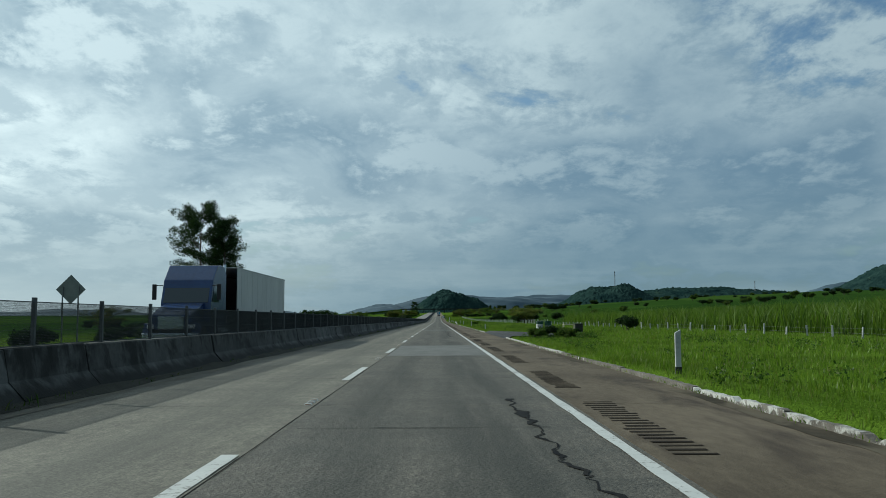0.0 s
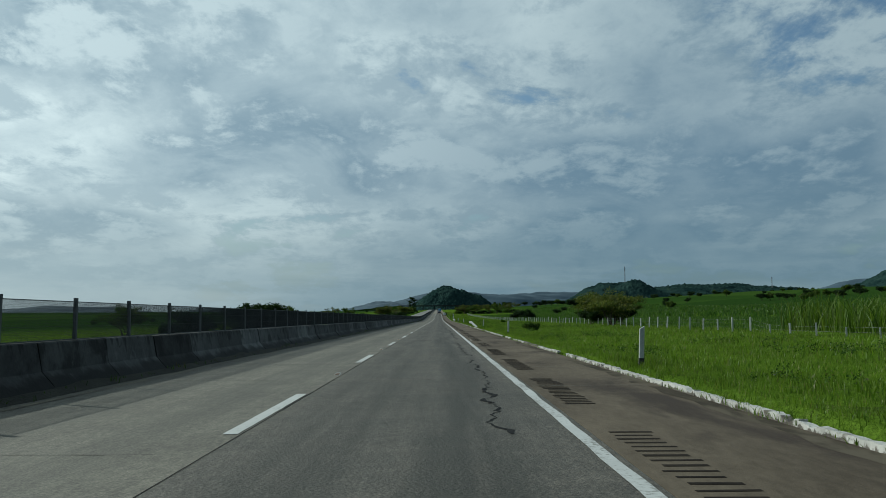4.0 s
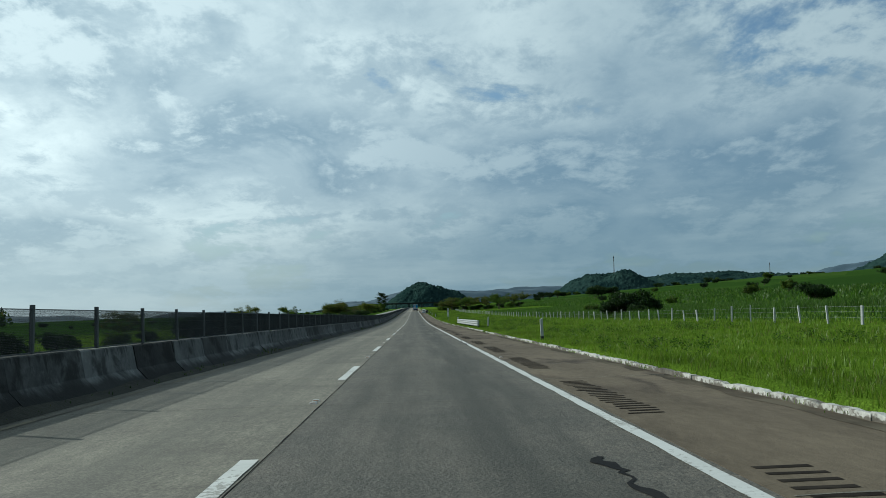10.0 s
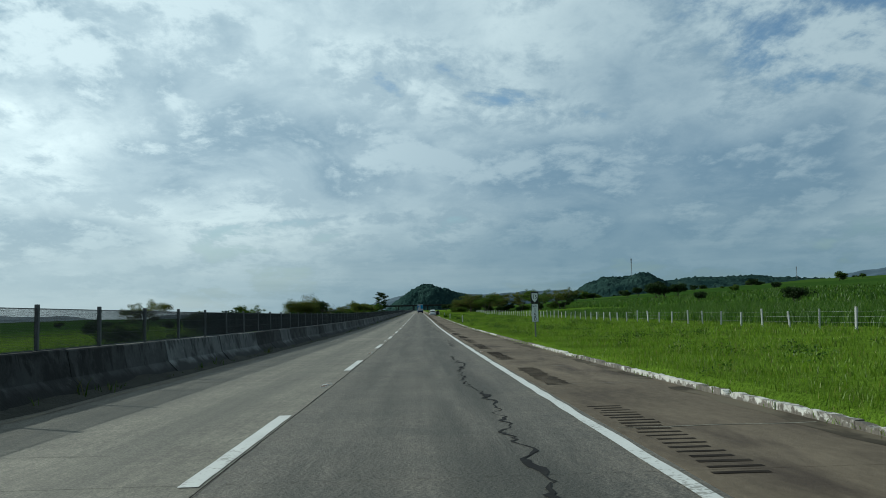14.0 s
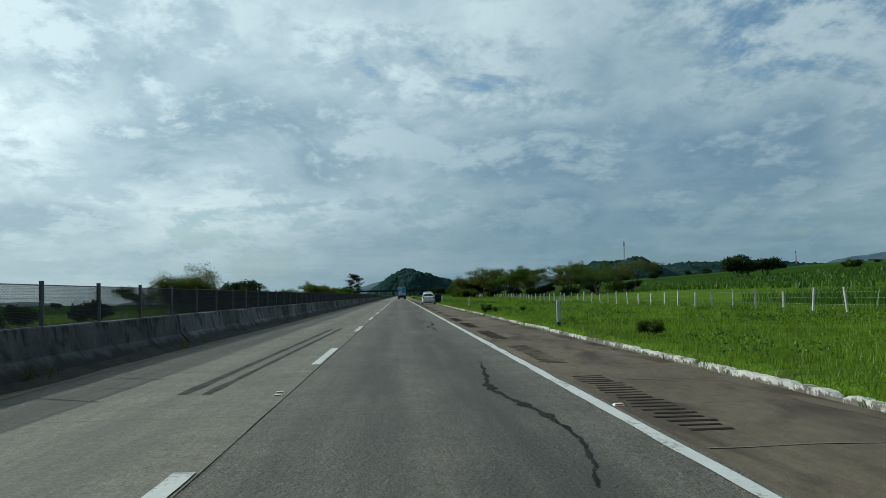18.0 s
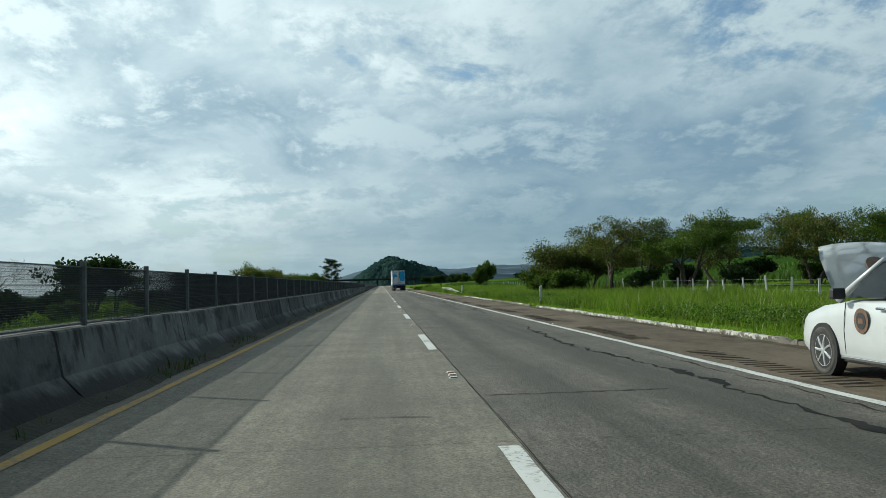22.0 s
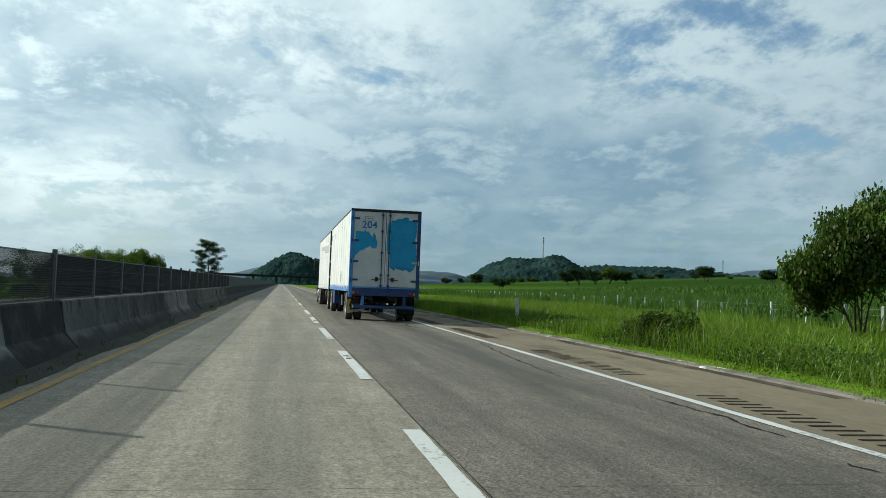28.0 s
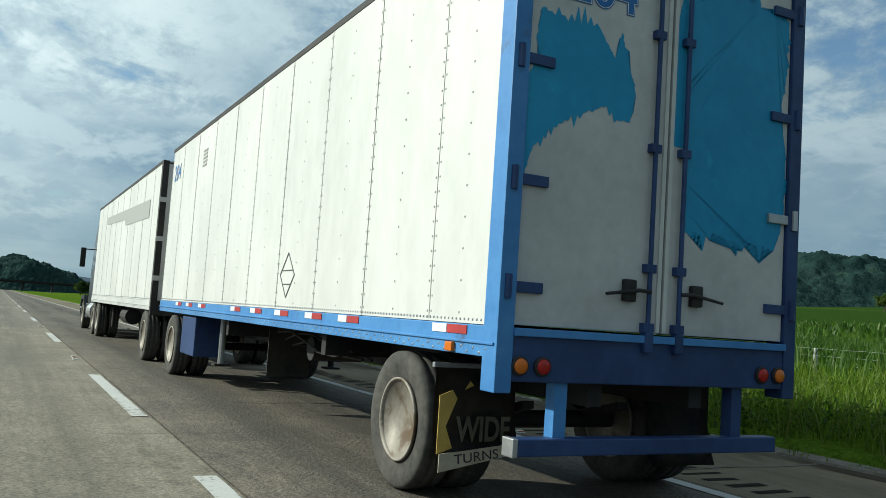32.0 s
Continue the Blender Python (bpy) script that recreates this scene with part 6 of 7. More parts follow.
part("panel_face", box(-0.16, 0.16, -0.042, -0.034, 0.88, 1.78, 0.003), M["tape_white"], kp)
for s, z, h in (("km", 1.68, 0.20), ("1", 1.46, 0.30), ("5", 1.22, 0.30), ("0", 1.00, 0.30)):
    text_part("figure", s, h, M["ink"], kp, Matrix.Translation((0, -0.045, z)) @ BACK)

# ---- diamond sign seen from behind, beyond the opposite road ----
dia = thing("diamond_sign", "grey back of a diamond warning sign on two posts", "road sign", m=Matrix.Translation((-15.9, 51, gz(51) - 0.1)))
pl = part("plate", prism([(0, -0.72), (0.72, 0), (0, 0.72), (-0.72, 0)], "y", -0.006, 0.006), material("grey_sign_back", mottled((0.14, 0.15, 0.15), (0.20, 0.21, 0.21), 2, 10), 0.5, 0.5), dia)
pl.matrix_basis = Matrix.Translation((0, 0, 2.95))
for x in (-0.38, 0.38):
    part("post", box(x - 0.03, x + 0.03, -0.05, -0.008, -0.4, 3.1), M["galv"], dia)

# ---- lay-by with waste drums and a steel frame ----
lay = [(6.43, 66.0), (7.6, 65.6), (9.2, 67.5), (10.3, 71.0), (10.6, 76.5), (10.1, 81.5), (8.4, 87.0), (6.43, 93.5)]
bm = bmesh.new()
cx, cy = 8.1, 78.0
ring = []
for i, (a, b) in enumerate(zip(lay, lay[1:] + lay[:1])):
    for k in range(6):
        x, y = a[0] + (b[0] - a[0]) * k / 6, a[1] + (b[1] - a[1]) * k / 6
        j = 0.0 if x < 6.5 else noise.noise((x * 1.1, y * 1.1, 4)) * 0.35
        ring.append((x + j, y + j * 0.5))
top = [bm.verts.new((x, y, gz(y) + (0.012 if x < 6.5 else 0.20))) for x, y in ring]
mid_r = [bm.verts.new(((x + cx) / 2, (y + cy) / 2, gz((y + cy) / 2) + (0.08 if (x + cx) / 2 < 7.4 else 0.20))) for x, y in ring]
cv = bm.verts.new((cx, cy, gz(cy) + 0.19))
low = [bm.verts.new((v.co.x, v.co.y, v.co.z - 0.3)) for v in top]
n = len(ring)
for k in range(n):
    q = (k + 1) % n
    bm.faces.new((top[k], top[q], mid_r[q], mid_r[k]))
    bm.faces.new((mid_r[k], mid_r[q], cv))
    bm.faces.new((low[k], low[q], top[q], top[k]))
layby = part("lay_by", bm, M["asphalt"], None)
tagged(layby, "dark patch of worn asphalt beside the shoulder", "lay-by", kind="structure")
pad = thing("concrete_pad", "low pale concrete pad in the grass", "slab", m=Matrix.Translation((11.6, 83.6, gz(83.6))), kind="structure")
part("pad_slab", box(-1.5, 2.6, -0.8, 0.8, -0.2, 0.24, 0.02), M["far_lane"], pad)
drum_green = material("chipped_dark_green_drum_paint", mottled((0.008, 0.040, 0.026), (0.016, 0.065, 0.042), 2, 12, (0.05, 0.05, 0.045), 4, 0.62, 0.75), 0.5)
drum_white = material("chipped_white_drum_paint", mottled((0.45, 0.45, 0.43), (0.62, 0.62, 0.60), 2, 12, (0.20, 0.18, 0.15), 4, 0.60, 0.75), 0.5)
for x, mt, word, ink, lab in ((10.7, drum_white, "INORGANICA", M["ink"], "white waste drum with a dark top band and lettering"), (11.42, drum_green, "ORGANICA", M["tape_white"], "dark green waste drum with white lettering")):
    d = thing("waste_drum", lab, "waste drum", "waste drums", Matrix.Translation((x, 83.5, gz(83.5) + 0.24)))
    prof = [(0.29, 0.0), (0.30, 0.01), (0.30, 0.28), (0.312, 0.30), (0.30, 0.32), (0.30, 0.56), (0.312, 0.58), (0.30, 0.60), (0.30, 0.86), (0.31, 0.88), (0.285, 0.88), (0.28, 0.3)]
    bm = lathe(prof, 32)
    bmesh.ops.rotate(bm, verts=bm.verts, cent=(0, 0, 0), matrix=Matrix.Rotation(radians(-90), 3, "Y"))
    part("drum", bm, mt, d, smooth=True)
    if mt is drum_white:
        bm = lathe([(0.302, 0.62), (0.315, 0.63), (0.315, 0.87), (0.302, 0.88)], 32)
        bmesh.ops.rotate(bm, verts=bm.verts, cent=(0, 0, 0), matrix=Matrix.Rotation(radians(-90), 3, "Y"))
        part("band", bm, drum_green, d, "dark green top band")
    for i, ch in enumerate(word):
        a = (i - (len(word) - 1) / 2) * 0.215
        text_part("letter", ch, 0.13, ink, d, Matrix.Rotation(a, 4, "Z") @ Matrix.Translation((0, -0.318, 0.45)) @ BACK)
fr = thing("steel_frame", "rusty cream-painted steel frame open at the front", "frame", m=Matrix.Translation((13.3, 83.4, gz(83.4) + 0.24)))
cream = material("rusty_cream_paint", mottled((0.42, 0.38, 0.27), (0.55, 0.50, 0.36), 2, 12, (0.18, 0.08, 0.04), 3, 0.56, 0.7), 0.6)
for x in (-0.55, 0.35):
    for y in (-0.3, 0.3):
        part("upright", box(x - 0.03, x + 0.03, y - 0.03, y + 0.03, 0, 0.62, 0.004), cream, fr)
for y in (-0.3, 0.3):
    part("rail", box(-0.52, 0.32, y - 0.03, y + 0.03, 0.56, 0.63, 0.004), cream, fr)
for x in (-0.55, 0.35):
    part("rail", box(x - 0.028, x + 0.028, -0.27, 0.27, 0.56, 0.628, 0.004), cream, fr)
bn = thing("dark_bin", "dark boxy bin beside the waste drums", "bin", m=Matrix.Translation((14.05, 83.4, gz(83.4) + 0.15)))
part("bin_body", box(-0.33, 0.33, -0.3, 0.3, 0, 0.7, 0.03), M["dark_trim"], bn)
part("bin_lid", box(-0.35, 0.35, -0.32, 0.32, 0.70, 0.75, 0.015), M["dark_trim"], bn)

# ---- field fence of white posts ----
FENCE_X = [(-50, 25), (60, 25.5), (180, 24.5), (320, 24.0), (440, 24.5), (560, 21.5), (640, 20.0), (720, 21.5), (800, 25), (900, 29), (1010, 36)]
ffence = thing("field_fence", "wire fence of leaning white posts along the field", "fence", kind="structure")
fp0 = part("post", box(-0.047, 0.047, -0.047, 0.047, -0.4, 1.05, 0.01), M["post_white"], ffence)
tops = []
i = 0
y = -8.0
while y < 1000:
    x = lerp_list(y, FENCE_X) + rng.uniform(-0.08, 0.08)
    m = Matrix.Translation((x, y, ground_z(x, y) - (0.38 if y < 185 else 0.0))) @ pose(0, 0, 0, rng.uniform(-4, 4), rng.uniform(-5, 5), rng.uniform(0, 90)) @ Matrix.Diagonal((rng.uniform(0.8, 1.25), rng.uniform(0.8, 1.25), rng.uniform(0.86, 1.12), 1))
    if i == 0:
        fp0.matrix_basis = m
    else:
        same(fp0, "post", ffence, m)
    tops.append((x, y, ground_z(x, y) - (0.38 if y < 185 else 0.0)))
    i += 1
    y += rng.uniform(3.45, 3.75) if y < 500 else rng.uniform(2.95, 3.2)
for z in (0.35, 0.65, 0.92):
    bm = bmesh.new()
    add_tube(bm, [(x - 0.06, y, g + z) for x, y, g in tops], 0.0025, 3, False)
    part("wire", bm, M["galv"], ffence)

# ---- mast on the hill, and pylons ----
def mast(x, y, z, h, w, label):
    t = thing("radio_mast", label, "mast", m=Matrix.Translation((x, y, z)))
    legs = [(w * math.cos(a), w * math.sin(a)) for a in (0.4, 2.5, 4.6)]
    for lx, ly in legs:
        part("leg", tube([(lx, ly, -3), (lx * 0.35, ly * 0.35, h)], 0.22, 5), M["galv"], t)
    bm = bmesh.new()
    for i in range(9):
        k0, k1 = 1 - 0.65 * i / 9, 1 - 0.65 * (i + 1) / 9
        for a, b in zip(legs, legs[1:] + legs[:1]):
            add_tube(bm, [(a[0] * k0, a[1] * k0, h * i / 9), (b[0] * k1, b[1] * k1, h * (i + 1) / 9)], 0.12, 4)
    tagged(part("bracing", bm, M["galv"], t), "thin crossed lattice braces", kind="stuff")
    for i in range(3):
        part("antenna", box(-w * 0.8, w * 0.8, -0.2, 0.2, h * (0.90 - 0.07 * i), h * (0.94 - 0.07 * i)), M["galv"], t)
    return t


mast(478, 2285, ground_z(470, 2300) + 38, 48, 1.6, "thin lattice radio mast on the wooded hill")
mast(880, 2350, ground_z(880, 2350) + 22, 26, 1.5, "small lattice pylon on the far ridge")

# ---- overpass far down the road ----
OY = 1420
ov = thing("overpass", "pale concrete overpass across the road in the distance", "bridge", m=Matrix.Translation((0, OY, gz(OY))), kind="structure")
part("deck", box(-60, 75, -5, 5, 5.4, 6.2, 0.05), M["barrier_old"], ov)
for y in (-5, 4.7):
    part("parapet", box(-60, 75, y, y + 0.3, 6.204, 7.0), M["barrier"], ov)
for x in (-22, -5, 12, 30):
    part("pier", box(x - 0.6, x + 0.6, -4, 4, -1, 5.4), M["barrier"], ov)
for x0, x1, s in ((-140, -58, 1), (73, 150, -1)):
    part("ramp", prism([(x0, -1), (x1, -1), (x1, 6.3), (x0 if s < 0 else x1 - 2, 6.3)] if s > 0 else [(x0, -1), (x1, -1), (x0 + 2, 6.3), (x0, 6.3)], "y", -6, 6), M["ground"], ov)

# ---- foliage ----
def leaf_material(name, dark, light, dry=None, through_k=0.35):
    m = bpy.data.materials.new(name)
    m.use_nodes = True
    t = Nodes(m.node_tree)
    t.n.clear()
    geo = t.n.new("ShaderNodeNewGeometry")
    stops = [(0.0, dark), (0.8, light)] + ([(0.97, dry)] if dry else [(1.0, light)])
    col = t.ramp(geo.outputs["Random Per Island"], *stops)
    col = t.mix(1.0, col, t.ramp(t.noise(geo.outputs["Position"], 0.35, 4), (0.3, 0.62), (0.7, 1.25)), "MULTIPLY")
    d = t.n.new("ShaderNodeBsdfDiffuse")
    tr = t.n.new("ShaderNodeBsdfTranslucent")
    gl = t.n.new("ShaderNodeBsdfGlossy")
    gl.inputs["Roughness"].default_value = 0.45
    gl.inputs["Color"].default_value = (0.5, 0.5, 0.5, 1)
    t.put(d.inputs[0], col)
    t.put(tr.inputs[0], t.mix(1.0, col, (1.15, 1.25, 0.55), "MULTIPLY"))
    a, b = t.n.new("ShaderNodeMixShader"), t.n.new("ShaderNodeMixShader")
    a.inputs[0].default_value = through_k
    t.l.new(d.outputs[0], a.inputs[1])
    t.l.new(tr.outputs[0], a.inputs[2])
    b.inputs[0].default_value = 0.02
    t.l.new(a.outputs[0], b.inputs[1])
    t.l.new(gl.outputs[0], b.inputs[2])
    o = t.n.new("ShaderNodeOutputMaterial")
    t.l.new(b.outputs[0], o.inputs[0])
    return m


M["leaf_dark"] = leaf_material("dark_green_leaves", (0.008, 0.019, 0.007), (0.026, 0.050, 0.013), None, 0.22)
M["leaf_mid"] = leaf_material("mid_green_leaves", (0.020, 0.046, 0.009), (0.066, 0.116, 0.018), (0.110, 0.099, 0.022))
M["leaf_olive"] = leaf_material("olive_thorn_leaves", (0.026, 0.043, 0.012), (0.086, 0.108, 0.024), (0.180, 0.120, 0.042))
M["leaf_gold"] = leaf_material("yellow_green_leaves", (0.026, 0.048, 0.010), (0.120, 0.140, 0.034), (0.22, 0.19, 0.06))
M["grass"] = leaf_material("bright_green_grass", (0.065, 0.118, 0.011), (0.130, 0.204, 0.022), (0.167, 0.175, 0.060))
M["cane"] = leaf_material("yellow_green_cane", (0.040, 0.079, 0.009), (0.108, 0.170, 0.023), (0.129, 0.163, 0.047))
M["crop"] = leaf_material("even_green_crop", (0.034, 0.076, 0.014), (0.060, 0.116, 0.020), (0.085, 0.13, 0.03))
M["leaf_weed"] = leaf_material("leafy_weeds", (0.022, 0.052, 0.008), (0.070, 0.130, 0.018), (0.11, 0.12, 0.04))
M["bark"] = material("grey_brown_bark", mottled((0.035, 0.028, 0.022), (0.085, 0.070, 0.055), 4, 18), 0.95, bump=(12, 0.8, 0.03))


def grow(rnd, height, spread, levels, flat, stems=1, start=0.25, lean=0.1, fork=(2, 4)):
    """Limbs as (points, radii) lists, and the tips with their direction."""
    limbs, tips = [], []

    def branch(p, d, length, radius, level):
        pts, rad = [p.copy()], [radius]
        n = 4
        for i in range(n):
            d = (d + Vector((rnd.uniform(-1, 1), rnd.uniform(-1, 1), rnd.uniform(-0.6, 0.6))) * 0.22).normalized()
            if level > 0:
                d = Vector((d.x, d.y, d.z * (1 - flat * 0.35))).normalized()
            p = p + d * (length / n)
            pts.append(p.copy())
            rad.append(radius * (1 - 0.55 * (i + 1) / n))
        limbs.append((pts, rad))
        if level >= levels:
            tips.append(p)
            return
        for k in range(rnd.randint(*fork)):
            i = rnd.randint(2, n) if k else n
            a = rnd.uniform(0, 2 * math.pi)
            out = Vector((math.cos(a), math.sin(a), rnd.uniform(0.15, 0.8) * (1 - flat)))
            branch(pts[i], (d * rnd.uniform(0.5, 0.9) + out * spread).normalized(), length * rnd.uniform(0.55, 0.8), rad[i] * 0.72, level + 1)
        if level >= 1:
            tips.append(pts[-1])

    for s in range(stems):
        a = rnd.uniform(0, 6.28)
        off = Vector((math.cos(a), math.sin(a), 0)) * (0.25 if stems > 1 else 0)
        d = Vector((math.cos(a) * (0.55 if stems > 1 else lean), math.sin(a) * (0.55 if stems > 1 else lean), 1)).normalized()
        branch(off, d, height * rnd.uniform(0.36, 0.46), height * 0.026 / math.sqrt(stems) + 0.02, 0)
    return limbs, tips


def leaf_mesh(name, centres, per, radius, size, nrnd, droop=0.3, squash=0.7):
    """Many small pointed leaves scattered about the centres."""
    c = np.repeat(np.array([(p[0], p[1], p[2]) for p in centres]), per, axis=0)
    n = len(c)
    q = nrnd.normal(size=(n, 3))
    q /= np.linalg.norm(q, axis=1)[:, None]
    q *= (nrnd.random((n, 1)) ** 0.5) * radius
    q[:, 2] *= squash
    c = c + q
    d = nrnd.normal(size=(n, 3))
    d[:, 2] -= droop
    d /= np.linalg.norm(d, axis=1)[:, None]
    e = np.cross(d, nrnd.normal(size=(n, 3)))
    e /= np.linalg.norm(e, axis=1)[:, None] + 1e-9
    s = size * nrnd.uniform(0.6, 1.4, (n, 1))
    v = np.stack([c - d * s * 0.5, c + e * s * 0.30, c + d * s * 0.5, c - e * s * 0.30], 1).reshape(-1, 3)
    me = bpy.data.meshes.new(name)
    me.vertices.add(4 * n)
    me.vertices.foreach_set("co", v.astype(np.float32).ravel())
    me.loops.add(4 * n)
    me.loops.foreach_set("vertex_index", np.arange(4 * n, dtype=np.int32))
    me.polygons.add(n)
    me.polygons.foreach_set("loop_start", np.arange(0, 4 * n, 4, dtype=np.int32))
    me.update(calc_edges=True)
    return me


def make_tree(name, label, category, seed, height, spread, levels, flat, leaf, per, radius, size, stems=1, group="", lean=0.1, fork=(2, 4), leaves=True, squash=0.7, scale_to=True):
    rnd, nr = random.Random(seed), np.random.default_rng(seed)
    limbs, tips = grow(rnd, height, spread, levels, flat, stems, lean=lean, fork=fork)
    zmax = max(p.z for pts, _ in limbs for p in pts)
    k = height / (zmax + radius * squash * 0.6)
    t = thing(name, label, category, group)
    bm = bmesh.new()
    for pts, rad in limbs:
        add_tube(bm, [p * k for p in pts], [max(r * k, 0.008) for r in rad], 6 if rad[0] > 0.05 else 4, False)
    for v in bm.verts:
        if v.co.z < 0.15:
            v.co.z -= 0.25
    part("trunk", bm, M["bark"], t)
    if leaves:
        me = leaf_mesh("crown", [p * k for p in tips], per, radius, size, nr, squash=squash)
        me.materials.append(M[leaf])
        cr = new("crown", me)
        cr.parent = t
    return t


def plant(t, x, y, turn=0.0, s=1.0, sz=None, label=None):
    m = Matrix.Translation((x, y, ground_z(x, y))) @ Matrix.Rotation(turn, 4, "Z") @ Matrix.Diagonal((s, s, sz or s, 1))
    if "planted" not in t:
        t["planted"] = 1
        t.matrix_basis = m
        return t
    o = copy_thing(t, Matrix.Identity(4))
    o.matrix_basis = m
    if label:
        tagged(o, label)
    return o


acacia = [make_tree("thorn_tree", "spreading thorn tree with an airy olive crown", "tree", 11 + i, 7.6, 0.95, 3, 0.50, lf, 150, 0.85, 0.15, stems=2 + i % 2, group="thorn trees beside the field", fork=(3, 4)) for i, lf in enumerate(("leaf_olive", "leaf_mid", "leaf_olive"))]
bigshrub = make_tree("thorn_shrub", "big sprawling thorn shrub with browning leaves", "shrub", 31, 7.0, 1.15, 3, 0.25, "leaf_olive", 85, 1.0, 0.15, stems=6, fork=(3, 5), squash=0.85)
broad = make_tree("broadleaf_tree", "round broadleaf tree with dense dark green crown", "tree", 41, 5.5, 1.0, 3, 0.15, "leaf_mid", 150, 0.85, 0.24, stems=6, fork=(3, 4), squash=0.9)
golden = make_tree("yellow_green_tree", "flat-topped tree with yellow-green leaves over the fence", "tree", 51, 5.4, 1.0, 3, 0.55, "leaf_gold", 80, 0.80, 0.18, stems=4, fork=(3, 4))
bare = make_tree("bare_tree", "leafless grey tree beyond the screen", "tree", 71, 6.0, 0.75, 4, 0.15, "leaf_mid", 1, 0.1, 0.05, stems=2, fork=(3, 4), leaves=False)
bush = [make_tree("bush", "dense green roadside bush", "bush", 81 + i, 2.2, 1.2, 2, 0.2, lf, 85, 0.42, 0.16, stems=6, group="roadside bushes", fork=(3, 4), squash=0.9) for i, lf in enumerate(("leaf_mid", "leaf_dark"))]
small = [make_tree("field_tree", "low spreading tree standing in the fields", "tree", 91 + i, 5.0, sp, 2, fl, lf, 75, 0.95, 0.36, stems=st, group="trees in the fields", fork=(3, 4), squash=0.75) for i, (lf, st, sp, fl) in enumerate((("leaf_dark", 5, 1.3, 0.15), ("leaf_mid", 4, 1.0, 0.45), ("leaf_dark", 3, 0.9, 0.3)))]


def column_tree(name, label, seed, height, base, width, leaf, per, size):
    """A straight leader with short limbs from base up to the top, in an uneven oval crown."""
    rnd, nr = random.Random(seed), np.random.default_rng(seed)
    t = thing(name, label, "tree", "tall trees beside the road")
    lead = [Vector((0.25 * noise.noise((i * 0.5, seed, 0)), 0.25 * noise.noise((i * 0.5, 0, seed)), height * i / 10)) for i in range(11)]
    bm = bmesh.new()
    add_tube(bm, [p - Vector((0, 0, 0.4 if i == 0 else 0)) for i, p in enumerate(lead)], [0.24 * (1 - i / 10.6) + 0.02 for i in range(11)], 8)
    tips = []
    n = 46
    for i in range(n):
        f = base + (0.985 - base) * i / (n - 1)
        k = min(int(f * 10), 9)
        p = lead[k].lerp(lead[k + 1], f * 10 - k)
        u = (f - base) / (1 - base)
        r = width * (0.45 + 0.75 * math.sin(math.pi * min(u * 0.85 + 0.12, 1))) * rnd.uniform(0.45, 1.15)
        a = i * 2.4 + rnd.uniform(-0.5, 0.5)
        d = Vector((math.cos(a), math.sin(a), rnd.uniform(0.25, 0.7)))
        q = [p + d * r * j / 3 + Vector((rnd.uniform(-1, 1), rnd.uniform(-1, 1), rnd.uniform(-0.5, 0.5))) * 0.12 * j for j in range(4)]
        add_tube(bm, q, [0.06, 0.045, 0.03, 0.012], 4, False)
        tips += [q[2], q[3]]
        for _ in range(3):
            e = q[2] + Vector((rnd.uniform(-1, 1), rnd.uniform(-1, 1), rnd.uniform(-0.3, 0.9))) * 0.8
            add_tube(bm, [q[1].lerp(q[2], 0.6), e], [0.025, 0.01], 4, False)
            tips.append(e)
    part("trunk", bm, M["bark"], t)
    me = leaf_mesh("crown", tips, per, 0.95, size, nr, squash=0.8)
    me.materials.append(M[leaf])
    new("crown", me).parent = t
    return t



tall = column_tree("tall_tree", "tall slender tree with a dark ragged crown", 61, 19.2, 0.20, 4.2, "leaf_dark", 115, 0.24)
tall2 = column_tree("tall_tree", "slender tree with dark foliage down the trunk", 67, 17.0, 0.10, 2.6, "leaf_dark", 100, 0.24)

# beside the near field and the shoulder
plant(golden, 25.8, 239.0, 0.4, 1.15, 0.95)
plant(broad, 19.7, 795.4, 0.7, 0.56, 0.98)
for x, y, s, k in ((19.5, 703, 0.88, 0), (24, 697, 0.86, 1), (30, 704, 0.92, 2), (36.5, 699, 0.88, 0), (45, 712, 1.0, 1), (51, 703, 1.0, 2), (41, 690, 0.8, 1), (27, 716, 0.85, 0)):
    plant(acacia[k], x, y, x * 1.7, s)
for x, y, s in ((21.5, 699, 0.9), (25.5, 701, 1.1), (29, 698, 0.9), (33, 703, 1.2), (38, 701, 1.0), (43, 708, 1.2), (48, 703, 1.1), (53, 707, 1.2), (35, 692, 0.8)):
    plant(bush[int(x) % 2], x, y, x, s)
plant(bigshrub, 18.6, 711.5, 0.5, 0.92)
plant(bigshrub, 21.5, 718.5, 2.4, 0.88)
for x, y, s, k in ((8.0, 61.6, 0.33, 0), (8.9, 63.2, 0.38, 1), (9.8, 64.4, 0.35, 0), (11.6, 70, 0.28, 1), (11.8, 75.5, 0.28, 0), (9.6, 61.0, 0.3, 0), (28.0, 408, 1.2, 1), (29.6, 409, 1.6, 1), (31.0, 411, 1.65, 1), (32.4, 412, 1.35, 1), (29.6, 404, 0.8, 1), (27.8, 243, 1.2, 1), (23.8, 246, 1.1, 1), (8.0, 545, 0.2, 0), (7.9, 786.4, 0.42, 0), (7.5, 787.2, 0.30, 0), (14.5, 709, 0.9, 0), (16.5, 707, 1.1, 0), (15.2, 713, 1.2, 0), (10.0, 196, 0.4, 0), (32, 120, 0.9, 1), (21, 96, 0.7, 1), (30, 700, 0.9, 1), (34, 300, 1.3, 1), (47, 330, 1.4, 1), (60, 420, 1.5, 1), (38, 470, 0.9, 0)):
    plant(bush[k], x, y, x * 2.3, s)


